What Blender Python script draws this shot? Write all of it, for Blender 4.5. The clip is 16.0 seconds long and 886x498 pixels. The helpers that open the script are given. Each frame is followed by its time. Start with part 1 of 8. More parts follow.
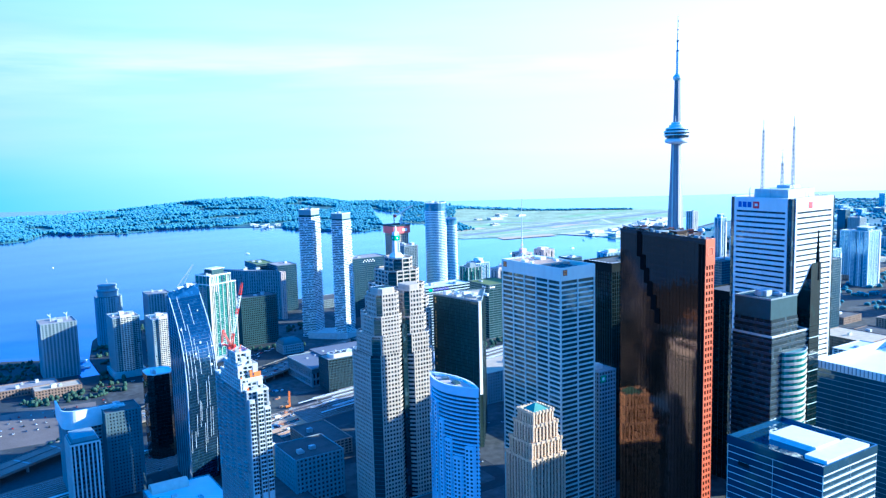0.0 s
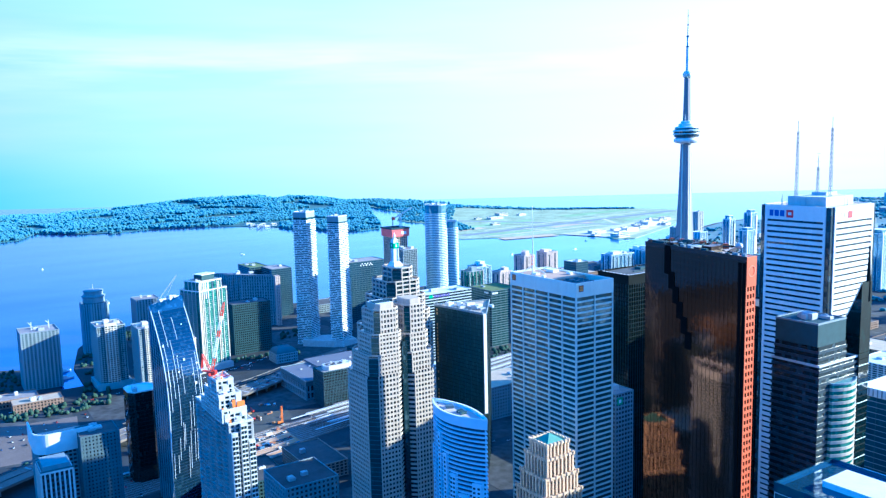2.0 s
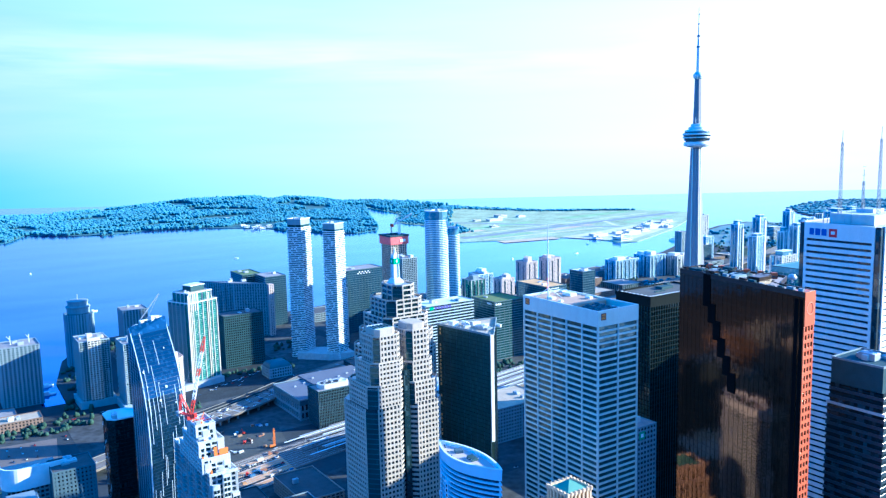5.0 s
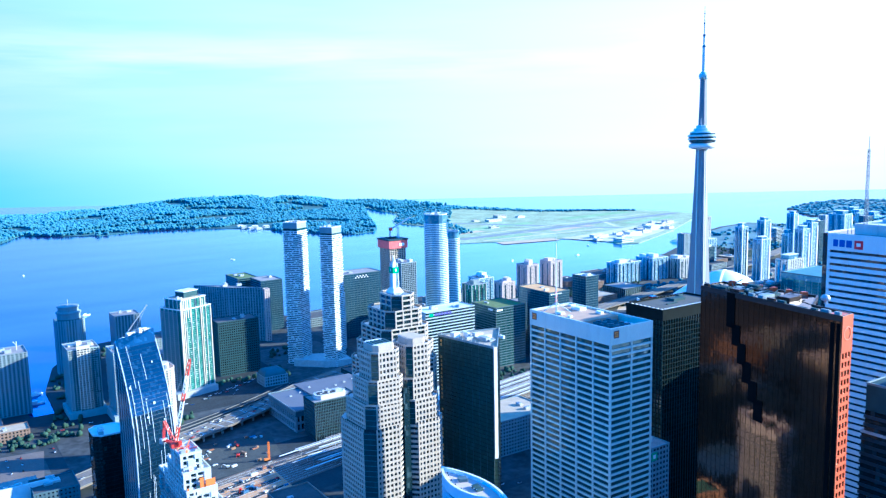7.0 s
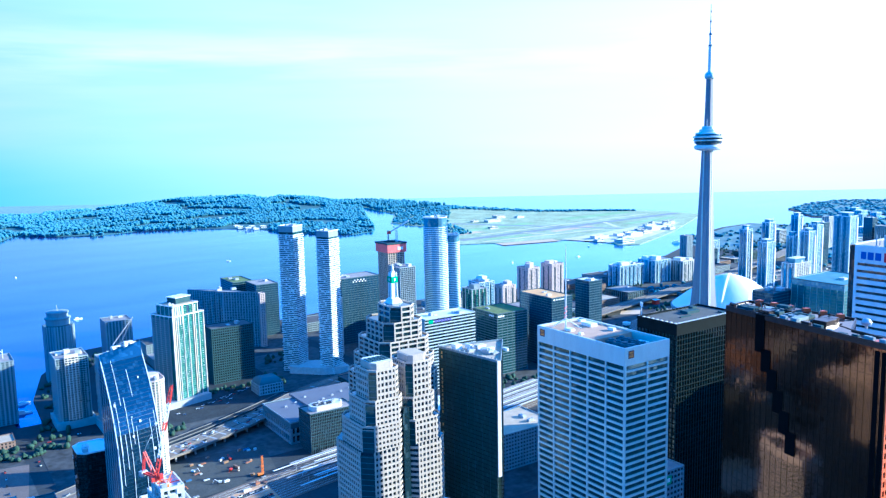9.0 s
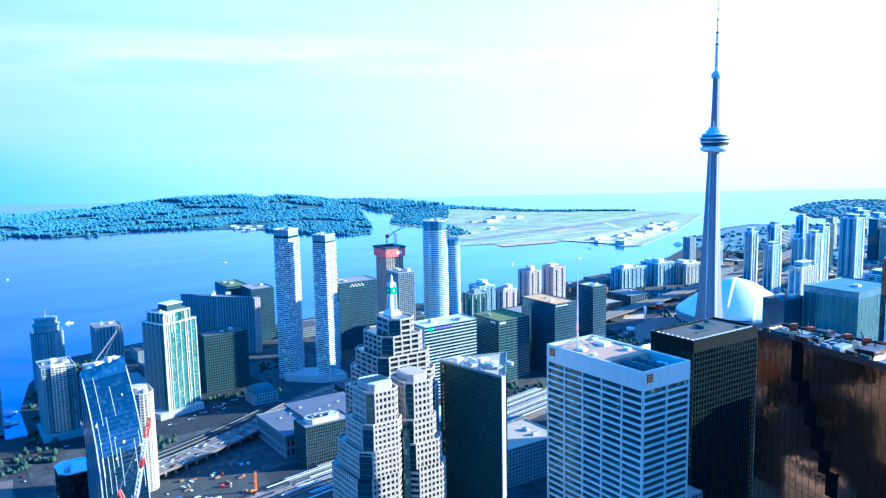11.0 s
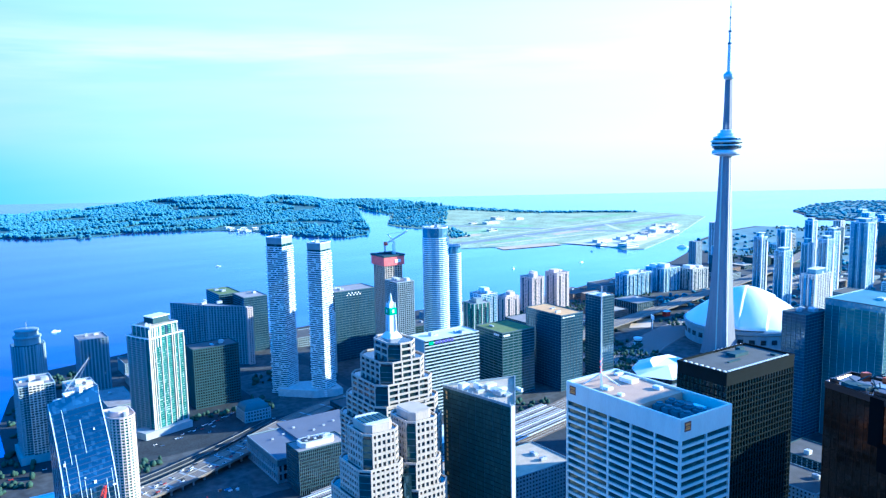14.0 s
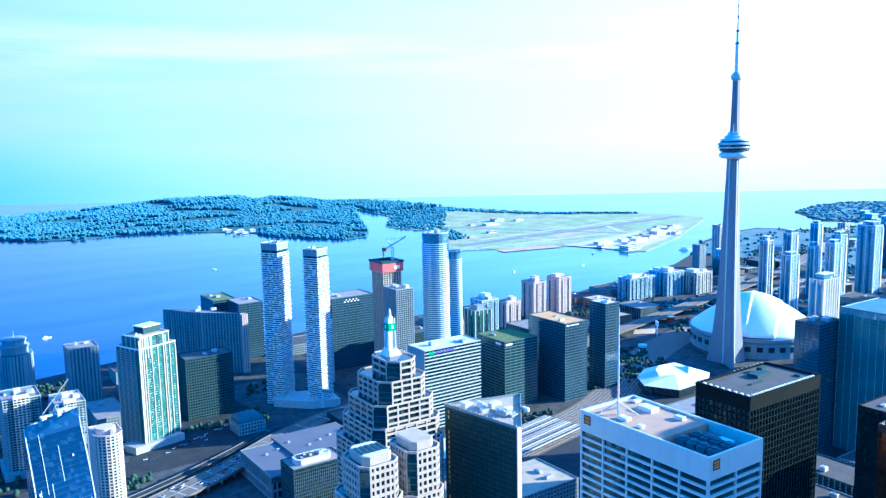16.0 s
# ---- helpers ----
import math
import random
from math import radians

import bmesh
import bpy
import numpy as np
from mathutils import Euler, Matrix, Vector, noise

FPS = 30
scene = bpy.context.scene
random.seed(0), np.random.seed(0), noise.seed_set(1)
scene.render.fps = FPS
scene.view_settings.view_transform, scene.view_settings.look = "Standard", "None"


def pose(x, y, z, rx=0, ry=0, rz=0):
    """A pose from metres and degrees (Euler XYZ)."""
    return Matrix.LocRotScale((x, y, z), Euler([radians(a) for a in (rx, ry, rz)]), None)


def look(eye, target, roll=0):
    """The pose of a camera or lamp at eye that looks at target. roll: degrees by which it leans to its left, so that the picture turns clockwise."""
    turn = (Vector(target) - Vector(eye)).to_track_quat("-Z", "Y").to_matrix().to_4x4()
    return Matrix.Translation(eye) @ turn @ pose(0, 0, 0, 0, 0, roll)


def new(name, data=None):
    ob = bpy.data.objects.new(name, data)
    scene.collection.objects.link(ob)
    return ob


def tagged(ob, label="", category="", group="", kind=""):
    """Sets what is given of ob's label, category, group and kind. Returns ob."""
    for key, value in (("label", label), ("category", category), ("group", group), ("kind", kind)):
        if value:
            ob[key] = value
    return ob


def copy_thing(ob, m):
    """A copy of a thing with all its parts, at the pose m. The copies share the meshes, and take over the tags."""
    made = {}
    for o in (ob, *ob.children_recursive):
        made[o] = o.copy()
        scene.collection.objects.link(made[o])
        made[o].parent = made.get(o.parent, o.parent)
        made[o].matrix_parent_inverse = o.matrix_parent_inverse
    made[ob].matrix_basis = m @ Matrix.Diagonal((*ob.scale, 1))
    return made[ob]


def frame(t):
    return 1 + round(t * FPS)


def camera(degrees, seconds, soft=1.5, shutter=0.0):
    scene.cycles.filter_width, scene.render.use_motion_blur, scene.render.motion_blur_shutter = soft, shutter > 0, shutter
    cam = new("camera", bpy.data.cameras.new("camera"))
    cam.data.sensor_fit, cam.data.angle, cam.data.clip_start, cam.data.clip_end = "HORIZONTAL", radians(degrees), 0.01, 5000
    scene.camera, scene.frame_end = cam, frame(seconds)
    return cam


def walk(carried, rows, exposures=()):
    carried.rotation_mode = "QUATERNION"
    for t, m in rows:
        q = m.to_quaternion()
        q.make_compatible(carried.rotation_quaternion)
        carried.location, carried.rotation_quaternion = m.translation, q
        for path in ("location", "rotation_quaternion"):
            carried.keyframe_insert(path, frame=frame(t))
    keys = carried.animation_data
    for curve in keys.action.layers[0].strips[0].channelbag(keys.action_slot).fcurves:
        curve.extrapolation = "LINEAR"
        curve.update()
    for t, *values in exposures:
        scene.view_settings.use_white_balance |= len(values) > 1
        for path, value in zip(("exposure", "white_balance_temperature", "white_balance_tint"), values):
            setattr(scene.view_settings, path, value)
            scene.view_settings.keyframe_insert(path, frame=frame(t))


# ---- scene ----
cam = camera(57.99, 16.0, soft=1.3)
PATH = [  # seconds, x, y, z, yaw, pitch, roll
    (0, 1226.26, 1042.47, 330.76, 146.717, -7.202, -1.438),
    (0.5, 1217.62, 1028.31, 331.44, 146.698, -7.280, -1.423),
    (1, 1210.00, 1015.05, 332.46, 146.668, -7.337, -1.408),
    (1.5, 1203.27, 1002.66, 333.75, 146.630, -7.378, -1.393),
    (2, 1197.29, 991.13, 335.22, 146.586, -7.407, -1.378),
    (2.5, 1191.92, 980.43, 336.80, 146.540, -7.427, -1.363),
    (3, 1187.03, 970.54, 338.41, 146.494, -7.444, -1.347),
    (3.5, 1182.48, 961.44, 339.96, 146.450, -7.460, -1.331),
    (4, 1178.19, 953.03, 341.43, 146.411, -7.477, -1.315),
    (4.5, 1174.10, 945.19, 342.82, 146.374, -7.495, -1.299),
    (5, 1170.13, 937.76, 344.15, 146.339, -7.515, -1.283),
    (5.5, 1166.25, 930.61, 345.42, 146.306, -7.536, -1.266),
    (6, 1162.38, 923.61, 346.65, 146.273, -7.559, -1.250),
    (6.5, 1158.47, 916.61, 347.84, 146.240, -7.583, -1.235),
    (7, 1154.47, 909.52, 348.99, 146.206, -7.608, -1.219),
    (7.5, 1150.40, 902.32, 350.13, 146.172, -7.634, -1.205),
    (8, 1146.26, 895.02, 351.24, 146.137, -7.662, -1.190),
    (8.5, 1142.06, 887.62, 352.34, 146.102, -7.690, -1.176),
    (9, 1137.80, 880.13, 353.43, 146.066, -7.719, -1.163),
    (9.5, 1133.49, 872.54, 354.51, 146.030, -7.748, -1.150),
    (10, 1129.15, 864.86, 355.60, 145.995, -7.777, -1.137),
    (10.5, 1124.77, 857.09, 356.69, 145.959, -7.806, -1.125),
    (11, 1120.35, 849.22, 357.78, 145.925, -7.834, -1.113),
    (11.5, 1115.87, 841.26, 358.88, 145.891, -7.859, -1.101),
    (12, 1111.35, 833.21, 359.98, 145.859, -7.881, -1.091),
    (12.5, 1106.77, 825.06, 361.08, 145.828, -7.900, -1.080),
    (13, 1102.14, 816.82, 362.18, 145.800, -7.914, -1.070),
    (13.5, 1097.46, 808.54, 363.29, 145.773, -7.923, -1.061),
    (14, 1092.80, 800.32, 364.39, 145.747, -7.929, -1.054),
    (14.5, 1088.21, 792.30, 365.49, 145.721, -7.934, -1.051),
    (15, 1083.75, 784.58, 366.58, 145.694, -7.938, -1.051),
    (15.5, 1079.47, 777.28, 367.67, 145.665, -7.945, -1.056),
    (16, 1075.42, 770.53, 368.74, 145.632, -7.955, -1.068),
]
walk(cam, [(t, pose(x, y, z, 0, 0, yaw) @ pose(0, 0, 0, 90 + pitch) @ pose(0, 0, 0, 0, 0, roll)) for t, x, y, z, yaw, pitch, roll in PATH],
     exposures=[(0, 1.5, 3900, 10), (16, 1.5, 3900, 10)])

# ---- light: low evening sun from the right, clear sky with thin cloud ----
SUN_AZ, SUN_EL = radians(64.0), radians(16.8)  # measured from the street grid's north, towards its west
sun_way = Vector((-math.sin(SUN_AZ) * math.cos(SUN_EL), math.cos(SUN_AZ) * math.cos(SUN_EL), math.sin(SUN_EL)))
lamp = new("sun", bpy.data.lights.new("sun", "SUN"))
lamp.data.energy, lamp.data.angle, lamp.data.color = 5.6, radians(0.6), (0.99, 0.74, 0.36)
lamp.matrix_world = look(sun_way * 900, (0, 0, 0))

world = bpy.data.worlds.new("sky")
scene.world = world
world.use_nodes = True
wn, wl = world.node_tree.nodes, world.node_tree.links
wn.clear()
sky = wn.new("ShaderNodeTexSky")
sky.sky_type, sky.sun_disc, sky.sun_elevation = "NISHITA", False, SUN_EL
sky.sun_rotation = -SUN_AZ
sky.air_density, sky.dust_density, sky.ozone_density = 1.2, 0.3, 4.0
SKY_POWER = (0.087, 0.128, 0.146)
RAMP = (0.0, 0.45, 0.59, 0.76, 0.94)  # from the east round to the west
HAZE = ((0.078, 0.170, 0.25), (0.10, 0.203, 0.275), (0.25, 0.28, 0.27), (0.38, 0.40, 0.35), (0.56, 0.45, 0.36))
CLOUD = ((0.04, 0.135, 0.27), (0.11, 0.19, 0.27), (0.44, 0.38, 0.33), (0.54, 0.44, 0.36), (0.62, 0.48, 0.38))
# backdrop water by bearing: sky sheen and distance haze painted in
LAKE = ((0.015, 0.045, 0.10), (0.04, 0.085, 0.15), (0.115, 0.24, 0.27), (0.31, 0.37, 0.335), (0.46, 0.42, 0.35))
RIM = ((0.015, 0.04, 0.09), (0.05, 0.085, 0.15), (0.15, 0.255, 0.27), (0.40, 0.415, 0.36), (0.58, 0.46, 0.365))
geo = wn.new("ShaderNodeTexCoord")
sep = wn.new("ShaderNodeSeparateXYZ")
wl.new(geo.outputs["Generated"], sep.inputs[0])


def wmix(fac, a, b):
    m = wn.new("ShaderNodeMixRGB")
    for i, v in enumerate((fac, a, b)):
        if isinstance(v, tuple):
            m.inputs[i].default_value = (*v, 1)
        else:
            wl.new(v, m.inputs[i])
    return m.outputs[0]


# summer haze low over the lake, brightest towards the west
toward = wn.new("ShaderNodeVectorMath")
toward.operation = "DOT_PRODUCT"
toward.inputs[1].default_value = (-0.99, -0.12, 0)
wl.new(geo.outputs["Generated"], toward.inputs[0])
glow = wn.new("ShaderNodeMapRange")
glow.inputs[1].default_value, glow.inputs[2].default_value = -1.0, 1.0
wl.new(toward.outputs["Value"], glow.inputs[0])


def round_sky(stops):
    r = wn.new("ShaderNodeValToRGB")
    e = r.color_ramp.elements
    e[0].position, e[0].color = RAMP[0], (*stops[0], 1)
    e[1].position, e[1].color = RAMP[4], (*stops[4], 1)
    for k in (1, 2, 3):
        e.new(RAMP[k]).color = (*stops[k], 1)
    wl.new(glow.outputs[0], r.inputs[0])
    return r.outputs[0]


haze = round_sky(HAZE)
# thin streaks of cloud
squash = wn.new("ShaderNodeMapping")
squash.inputs["Scale"].default_value = (1.4, 1.4, 15.0)
squash.inputs["Location"].default_value = (0.35, 0.1, 0.42)
wl.new(geo.outputs["Generated"], squash.inputs[0])
puff = wn.new("ShaderNodeTexNoise")
puff.inputs["Scale"].default_value, puff.inputs["Detail"].default_value = 1.5, 6.0
wl.new(squash.outputs[0], puff.inputs["Vector"])
cover = wn.new("ShaderNodeMapRange")
cover.inputs[1].default_value, cover.inputs[2].default_value, cover.inputs[4].default_value = 0.36, 0.52, 0.85
wl.new(puff.outputs["Fac"], cover.inputs[0])
bank = wn.new("ShaderNodeValToRGB")  # the clouds lie in one long bank
be = bank.color_ramp.elements
be[0].position, be[0].color = 0.058, (0.1, 0.1, 0.1, 1)
be[1].position, be[1].color = 0.142, (0.15, 0.15, 0.15, 1)
be.new(0.102).color = (1, 1, 1, 1)
wl.new(sep.outputs[2], bank.inputs[0])
banked = wn.new("ShaderNodeMath")
banked.operation = "MULTIPLY"
wl.new(cover.outputs[0], banked.inputs[0])
wl.new(bank.outputs[0], banked.inputs[1])
drift = wn.new("ShaderNodeMapping")  # fainter blue gaps low in the haze
drift.inputs["Scale"].default_value, drift.inputs["Location"].default_value = (1.1, 1.1, 8.0), (1.7, 0.4, 0.1)
wl.new(geo.outputs["Generated"], drift.inputs[0])
gaps = wn.new("ShaderNodeTexNoise")
gaps.inputs["Scale"].default_value, gaps.inputs["Detail"].default_value = 2.2, 7.0
wl.new(drift.outputs[0], gaps.inputs["Vector"])
gap = wn.new("ShaderNodeMapRange")
gap.inputs[1].default_value, gap.inputs[2].default_value, gap.inputs[4].default_value = 0.42, 0.62, 0.8
wl.new(gaps.outputs["Fac"], gap.inputs[0])
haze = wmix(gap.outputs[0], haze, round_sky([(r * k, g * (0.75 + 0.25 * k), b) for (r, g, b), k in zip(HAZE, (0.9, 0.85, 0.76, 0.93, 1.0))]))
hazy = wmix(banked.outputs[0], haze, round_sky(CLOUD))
low = wn.new("ShaderNodeMapRange")
low.interpolation_type = "SMOOTHSTEP"
low.inputs[1].default_value, low.inputs[2].default_value, low.inputs[3].default_value, low.inputs[4].default_value = 0.12, 0.42, 1.0, 0.0
wl.new(sep.outputs[2], low.inputs[0])
upper = wn.new("ShaderNodeVectorMath")
upper.operation = "MULTIPLY"
upper.inputs[1].default_value = SKY_POWER
wl.new(sky.outputs[0], upper.inputs[0])
dome = wmix(low.outputs[0], upper.outputs[0], hazy)
# the open lake beyond the islands, out to the horizon, as painted backdrop colour
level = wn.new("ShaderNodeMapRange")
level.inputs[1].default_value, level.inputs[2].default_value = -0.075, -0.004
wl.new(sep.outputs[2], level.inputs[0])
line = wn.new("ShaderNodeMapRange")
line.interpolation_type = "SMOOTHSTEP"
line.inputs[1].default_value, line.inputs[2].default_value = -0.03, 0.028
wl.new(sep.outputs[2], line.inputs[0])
swell = wn.new("ShaderNodeMath")  # long cloud-noise streaks painted into the open water's backdrop colour
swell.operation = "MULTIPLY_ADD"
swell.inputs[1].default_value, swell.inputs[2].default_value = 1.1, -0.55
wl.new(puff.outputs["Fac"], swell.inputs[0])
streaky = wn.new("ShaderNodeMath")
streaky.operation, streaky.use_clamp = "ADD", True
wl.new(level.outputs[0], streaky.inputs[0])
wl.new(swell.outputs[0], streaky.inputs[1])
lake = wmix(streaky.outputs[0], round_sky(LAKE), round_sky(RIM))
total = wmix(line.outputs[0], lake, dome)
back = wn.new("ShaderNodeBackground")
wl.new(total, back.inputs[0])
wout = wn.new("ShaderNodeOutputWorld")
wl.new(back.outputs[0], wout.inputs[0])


# ---- materials ----
def surface(name, base, rough=0.7, metal=0.0, var=0.25, scale=0.2, fine=3.0, bump=0.0, spec=0.5, streak=False):
    """A material with stains at one scale and grain at another."""
    m = bpy.data.materials.new(name)
    m.use_nodes = True
    n, l = m.node_tree.nodes, m.node_tree.links
    p = n["Principled BSDF"]
    p.inputs["Roughness"].default_value, p.inputs["Metallic"].default_value = rough, metal
    p.inputs["Specular IOR Level"].default_value = spec
    tc = n.new("ShaderNodeTexCoord")
    mp = n.new("ShaderNodeMapping")
    mp.inputs["Scale"].default_value = (1, 1, 0.15) if streak else (1, 1, 1)
    l.new(tc.outputs["Object"], mp.inputs[0])
    a, b = n.new("ShaderNodeTexNoise"), n.new("ShaderNodeTexNoise")
    a.inputs["Scale"].default_value, a.inputs["Detail"].default_value = scale, 5
    b.inputs["Scale"].default_value, b.inputs["Detail"].default_value = fine, 3
    l.new(mp.outputs[0], a.inputs["Vector"])
    l.new(mp.outputs[0], b.inputs["Vector"])
    add = n.new("ShaderNodeMath")
    add.operation = "ADD"
    l.new(a.outputs["Fac"], add.inputs[0])
    l.new(b.outputs["Fac"], add.inputs[1])
    info = n.new("ShaderNodeObjectInfo")
    mul = n.new("ShaderNodeMath")
    mul.operation = "MULTIPLY_ADD"
    mul.inputs[1].default_value = 0.3
    l.new(info.outputs["Random"], mul.inputs[0])
    l.new(add.outputs[0], mul.inputs[2])
    mr = n.new("ShaderNodeMapRange")
    mr.inputs[1].default_value, mr.inputs[2].default_value = 0.7, 1.6
    mr.inputs[3].default_value, mr.inputs[4].default_value = 1 - var, 1 + var
    l.new(mul.outputs[0], mr.inputs[0])
    mix = n.new("ShaderNodeVectorMath")
    mix.operation = "SCALE"
    mix.inputs[0].default_value = base
    l.new(mr.outputs[0], mix.inputs["Scale"])
    l.new(mix.outputs[0], p.inputs["Base Color"])
    if bump:
        bp = n.new("ShaderNodeBump")
        bp.inputs["Strength"].default_value, bp.inputs["Distance"].default_value = bump, 0.3
        l.new(b.outputs["Fac"], bp.inputs["Height"])
        l.new(bp.outputs[0], p.inputs["Normal"])
    return m


def glazing(name, base, pane=(2.0, 2.0, 4.0), rough=0.06, metal=0.0, blinds=0.25, lit=(0.25, 0.28, 0.28), ripple=0.02, ior=1.6):
    """Window glass: each pane a little tilted, some with blinds behind it."""
    m = bpy.data.materials.new(name)
    m.use_nodes = True
    n, l = m.node_tree.nodes, m.node_tree.links
    p = n["Principled BSDF"]
    p.inputs["Roughness"].default_value, p.inputs["Metallic"].default_value, p.inputs["IOR"].default_value = rough, metal, ior
    tc = n.new("ShaderNodeTexCoord")
    sn = n.new("ShaderNodeVectorMath")
    sn.operation = "SNAP"
    sn.inputs[1].default_value = pane
    l.new(tc.outputs["Object"], sn.inputs[0])
    wv = n.new("ShaderNodeTexWhiteNoise")
    l.new(sn.outputs[0], wv.inputs["Vector"])
    big = n.new("ShaderNodeTexNoise")
    big.inputs["Scale"].default_value = 0.03
    l.new(tc.outputs["Object"], big.inputs["Vector"])
    ramp = n.new("ShaderNodeMapRange")
    ramp.inputs[1].default_value, ramp.inputs[2].default_value = 1.0 - blinds, 1.0
    l.new(wv.outputs["Value"], ramp.inputs[0])
    mix = n.new("ShaderNodeMixRGB")
    mix.inputs[1].default_value, mix.inputs[2].default_value = (*base, 1), (*lit, 1)
    l.new(ramp.outputs[0], mix.inputs[0])
    dim = n.new("ShaderNodeMixRGB")
    dim.blend_type = "MULTIPLY"
    dim.inputs[0].default_value = 0.6
    l.new(mix.outputs[0], dim.inputs[1])
    l.new(big.outputs["Fac"], dim.inputs[2])
    l.new(dim.outputs[0], p.inputs["Base Color"])
    off = n.new("ShaderNodeVectorMath")
    off.operation = "SUBTRACT"
    off.inputs[1].default_value = (0.5, 0.5, 0.5)
    l.new(wv.outputs["Color"], off.inputs[0])
    sc = n.new("ShaderNodeVectorMath")
    sc.operation = "SCALE"
    sc.inputs["Scale"].default_value = ripple
    l.new(off.outputs[0], sc.inputs[0])
    gm = n.new("ShaderNodeNewGeometry")
    ad = n.new("ShaderNodeVectorMath")
    l.new(gm.outputs["Normal"], ad.inputs[0])
    l.new(sc.outputs[0], ad.inputs[1])
    nm = n.new("ShaderNodeVectorMath")
    nm.operation = "NORMALIZE"
    l.new(ad.outputs[0], nm.inputs[0])
    l.new(nm.outputs[0], p.inputs["Normal"])
    return m


def plain(name, base, rough=0.6, metal=0.0, glow=0.0):
    m = bpy.data.materials.new(name)
    m.use_nodes = True
    p = m.node_tree.nodes["Principled BSDF"]
    p.inputs["Base Color"].default_value = (*base, 1)
    p.inputs["Roughness"].default_value, p.inputs["Metallic"].default_value = rough, metal
    if glow:
        p.inputs["Emission Color"].default_value, p.inputs["Emission Strength"].default_value = (*base, 1), glow
    return m


concrete = surface("concrete", (0.36, 0.365, 0.36), 0.85, bump=0.1)
pale_concrete = surface("pale_concrete", (0.62, 0.60, 0.56), 0.8)
limestone = surface("limestone", (0.50, 0.42, 0.33), 0.75, streak=True)
cream_stone = surface("cream_stone", (0.70, 0.52, 0.34), 0.8, var=0.3, streak=True)
marble = surface("white_marble", (0.80, 0.79, 0.77), 0.45, var=0.12, streak=True)
steel = surface("brushed_steel", (0.62, 0.70, 0.66), 0.4, 0.25, var=0.12, streak=True)
white_paint = surface("white_paint", (0.80, 0.80, 0.78), 0.5, var=0.12)
red_granite = surface("red_granite", (0.60, 0.12, 0.035), 0.4, var=0.2, fine=8.0)
black_steel = surface("black_steel", (0.009, 0.014, 0.015), 0.7, 0.0, var=0.3, spec=0.06)
black_mullion = surface("grey_black_mullion", (0.030, 0.052, 0.050), 0.6, 0.0, var=0.2, spec=0.08)
dark_stone = surface("dark_stone", (0.04, 0.08, 0.09), 0.75, var=0.25, spec=0.2)
grey_stone = surface("grey_stone", (0.25, 0.30, 0.32), 0.7, streak=True)
brown_brick = surface("brown_brick", (0.24, 0.16, 0.11), 0.85, var=0.3)
roof_gravel = surface("roof_gravel", (0.28, 0.25, 0.23), 0.95, var=0.35, scale=0.12, fine=2.0, bump=0.2)
roof_dark = surface("dark_roof_felt", (0.09, 0.085, 0.08), 0.9, var=0.45, scale=0.1)
roof_white = surface("white_roof_membrane", (0.74, 0.74, 0.73), 0.6, var=0.12, scale=0.06)
roof_sand = surface("sandy_roof_ballast", (0.50, 0.40, 0.27), 0.95, var=0.3, scale=0.1)
roof_rust = surface("rust_roof_ballast", (0.62, 0.36, 0.14), 0.95, var=0.3, scale=0.08)
roof_green = surface("sedum_roof", (0.13, 0.17, 0.05), 0.95, var=0.5, scale=0.15)
roof_teal = surface("blue_green_roof", (0.10, 0.23, 0.25), 0.6, var=0.3, scale=0.08)
copper = surface("green_copper", (0.12, 0.30, 0.24), 0.6, var=0.25)
plant_metal = surface("galvanised_metal", (0.48, 0.49, 0.50), 0.5, 0.3, var=0.2)
asphalt = surface("asphalt", (0.042, 0.048, 0.052), 0.95, var=0.45, scale=0.05, fine=0.4, spec=0.2)
# site earth with the towers' shade put into its dark colour
earth = surface("shade_dark_earth", (0.055, 0.06, 0.055), 0.95, var=0.5, scale=0.05, fine=0.6, bump=0.3)
# airfield grass, its colour paled to hold the distance haze
grass = surface("hazed_grass", (0.44, 0.50, 0.29), 0.95, var=0.5, scale=0.012, fine=0.1, spec=0.2)
# same foliage set darker for street trees, without the islands' haze tint
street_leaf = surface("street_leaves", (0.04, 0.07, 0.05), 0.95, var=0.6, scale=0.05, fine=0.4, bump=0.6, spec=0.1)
# blue-green crown colour with distance haze put in
leaf = surface("haze_tinted_leaves", (0.045, 0.115, 0.145), 0.9, var=0.7, scale=0.006, fine=0.2, bump=0.4, spec=0.1)
p = leaf.node_tree.nodes["Principled BSDF"]  # bluish sheen, pale at a slant: distance haze painted onto the crowns
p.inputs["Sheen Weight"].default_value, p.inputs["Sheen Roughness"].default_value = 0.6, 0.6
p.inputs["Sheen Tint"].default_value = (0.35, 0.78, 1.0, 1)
red_paint = surface("red_paint", (0.62, 0.05, 0.03), 0.45, var=0.15)
orange_paint = surface("orange_paint", (0.75, 0.22, 0.03), 0.45, var=0.15)
fabric_roof = surface("white_roof_panels", (0.92, 0.92, 0.90), 0.55, var=0.05, scale=0.05, spec=0.3)
rail_steel = surface("rusty_track_bed", (0.17, 0.13, 0.10), 0.9, var=0.45, scale=0.1)

glass_blue = glazing("blue_glass", (0.05, 0.13, 0.20), ior=1.8, lit=(0.08, 0.17, 0.24), metal=0.35)
glass_dark = glazing("dark_glass", (0.020, 0.042, 0.052), blinds=0.25, lit=(0.10, 0.15, 0.17), ior=1.75)
glass_black = glazing("black_glass", (0.010, 0.024, 0.024), blinds=0.12, lit=(0.03, 0.075, 0.065), ior=1.8, metal=0.1)
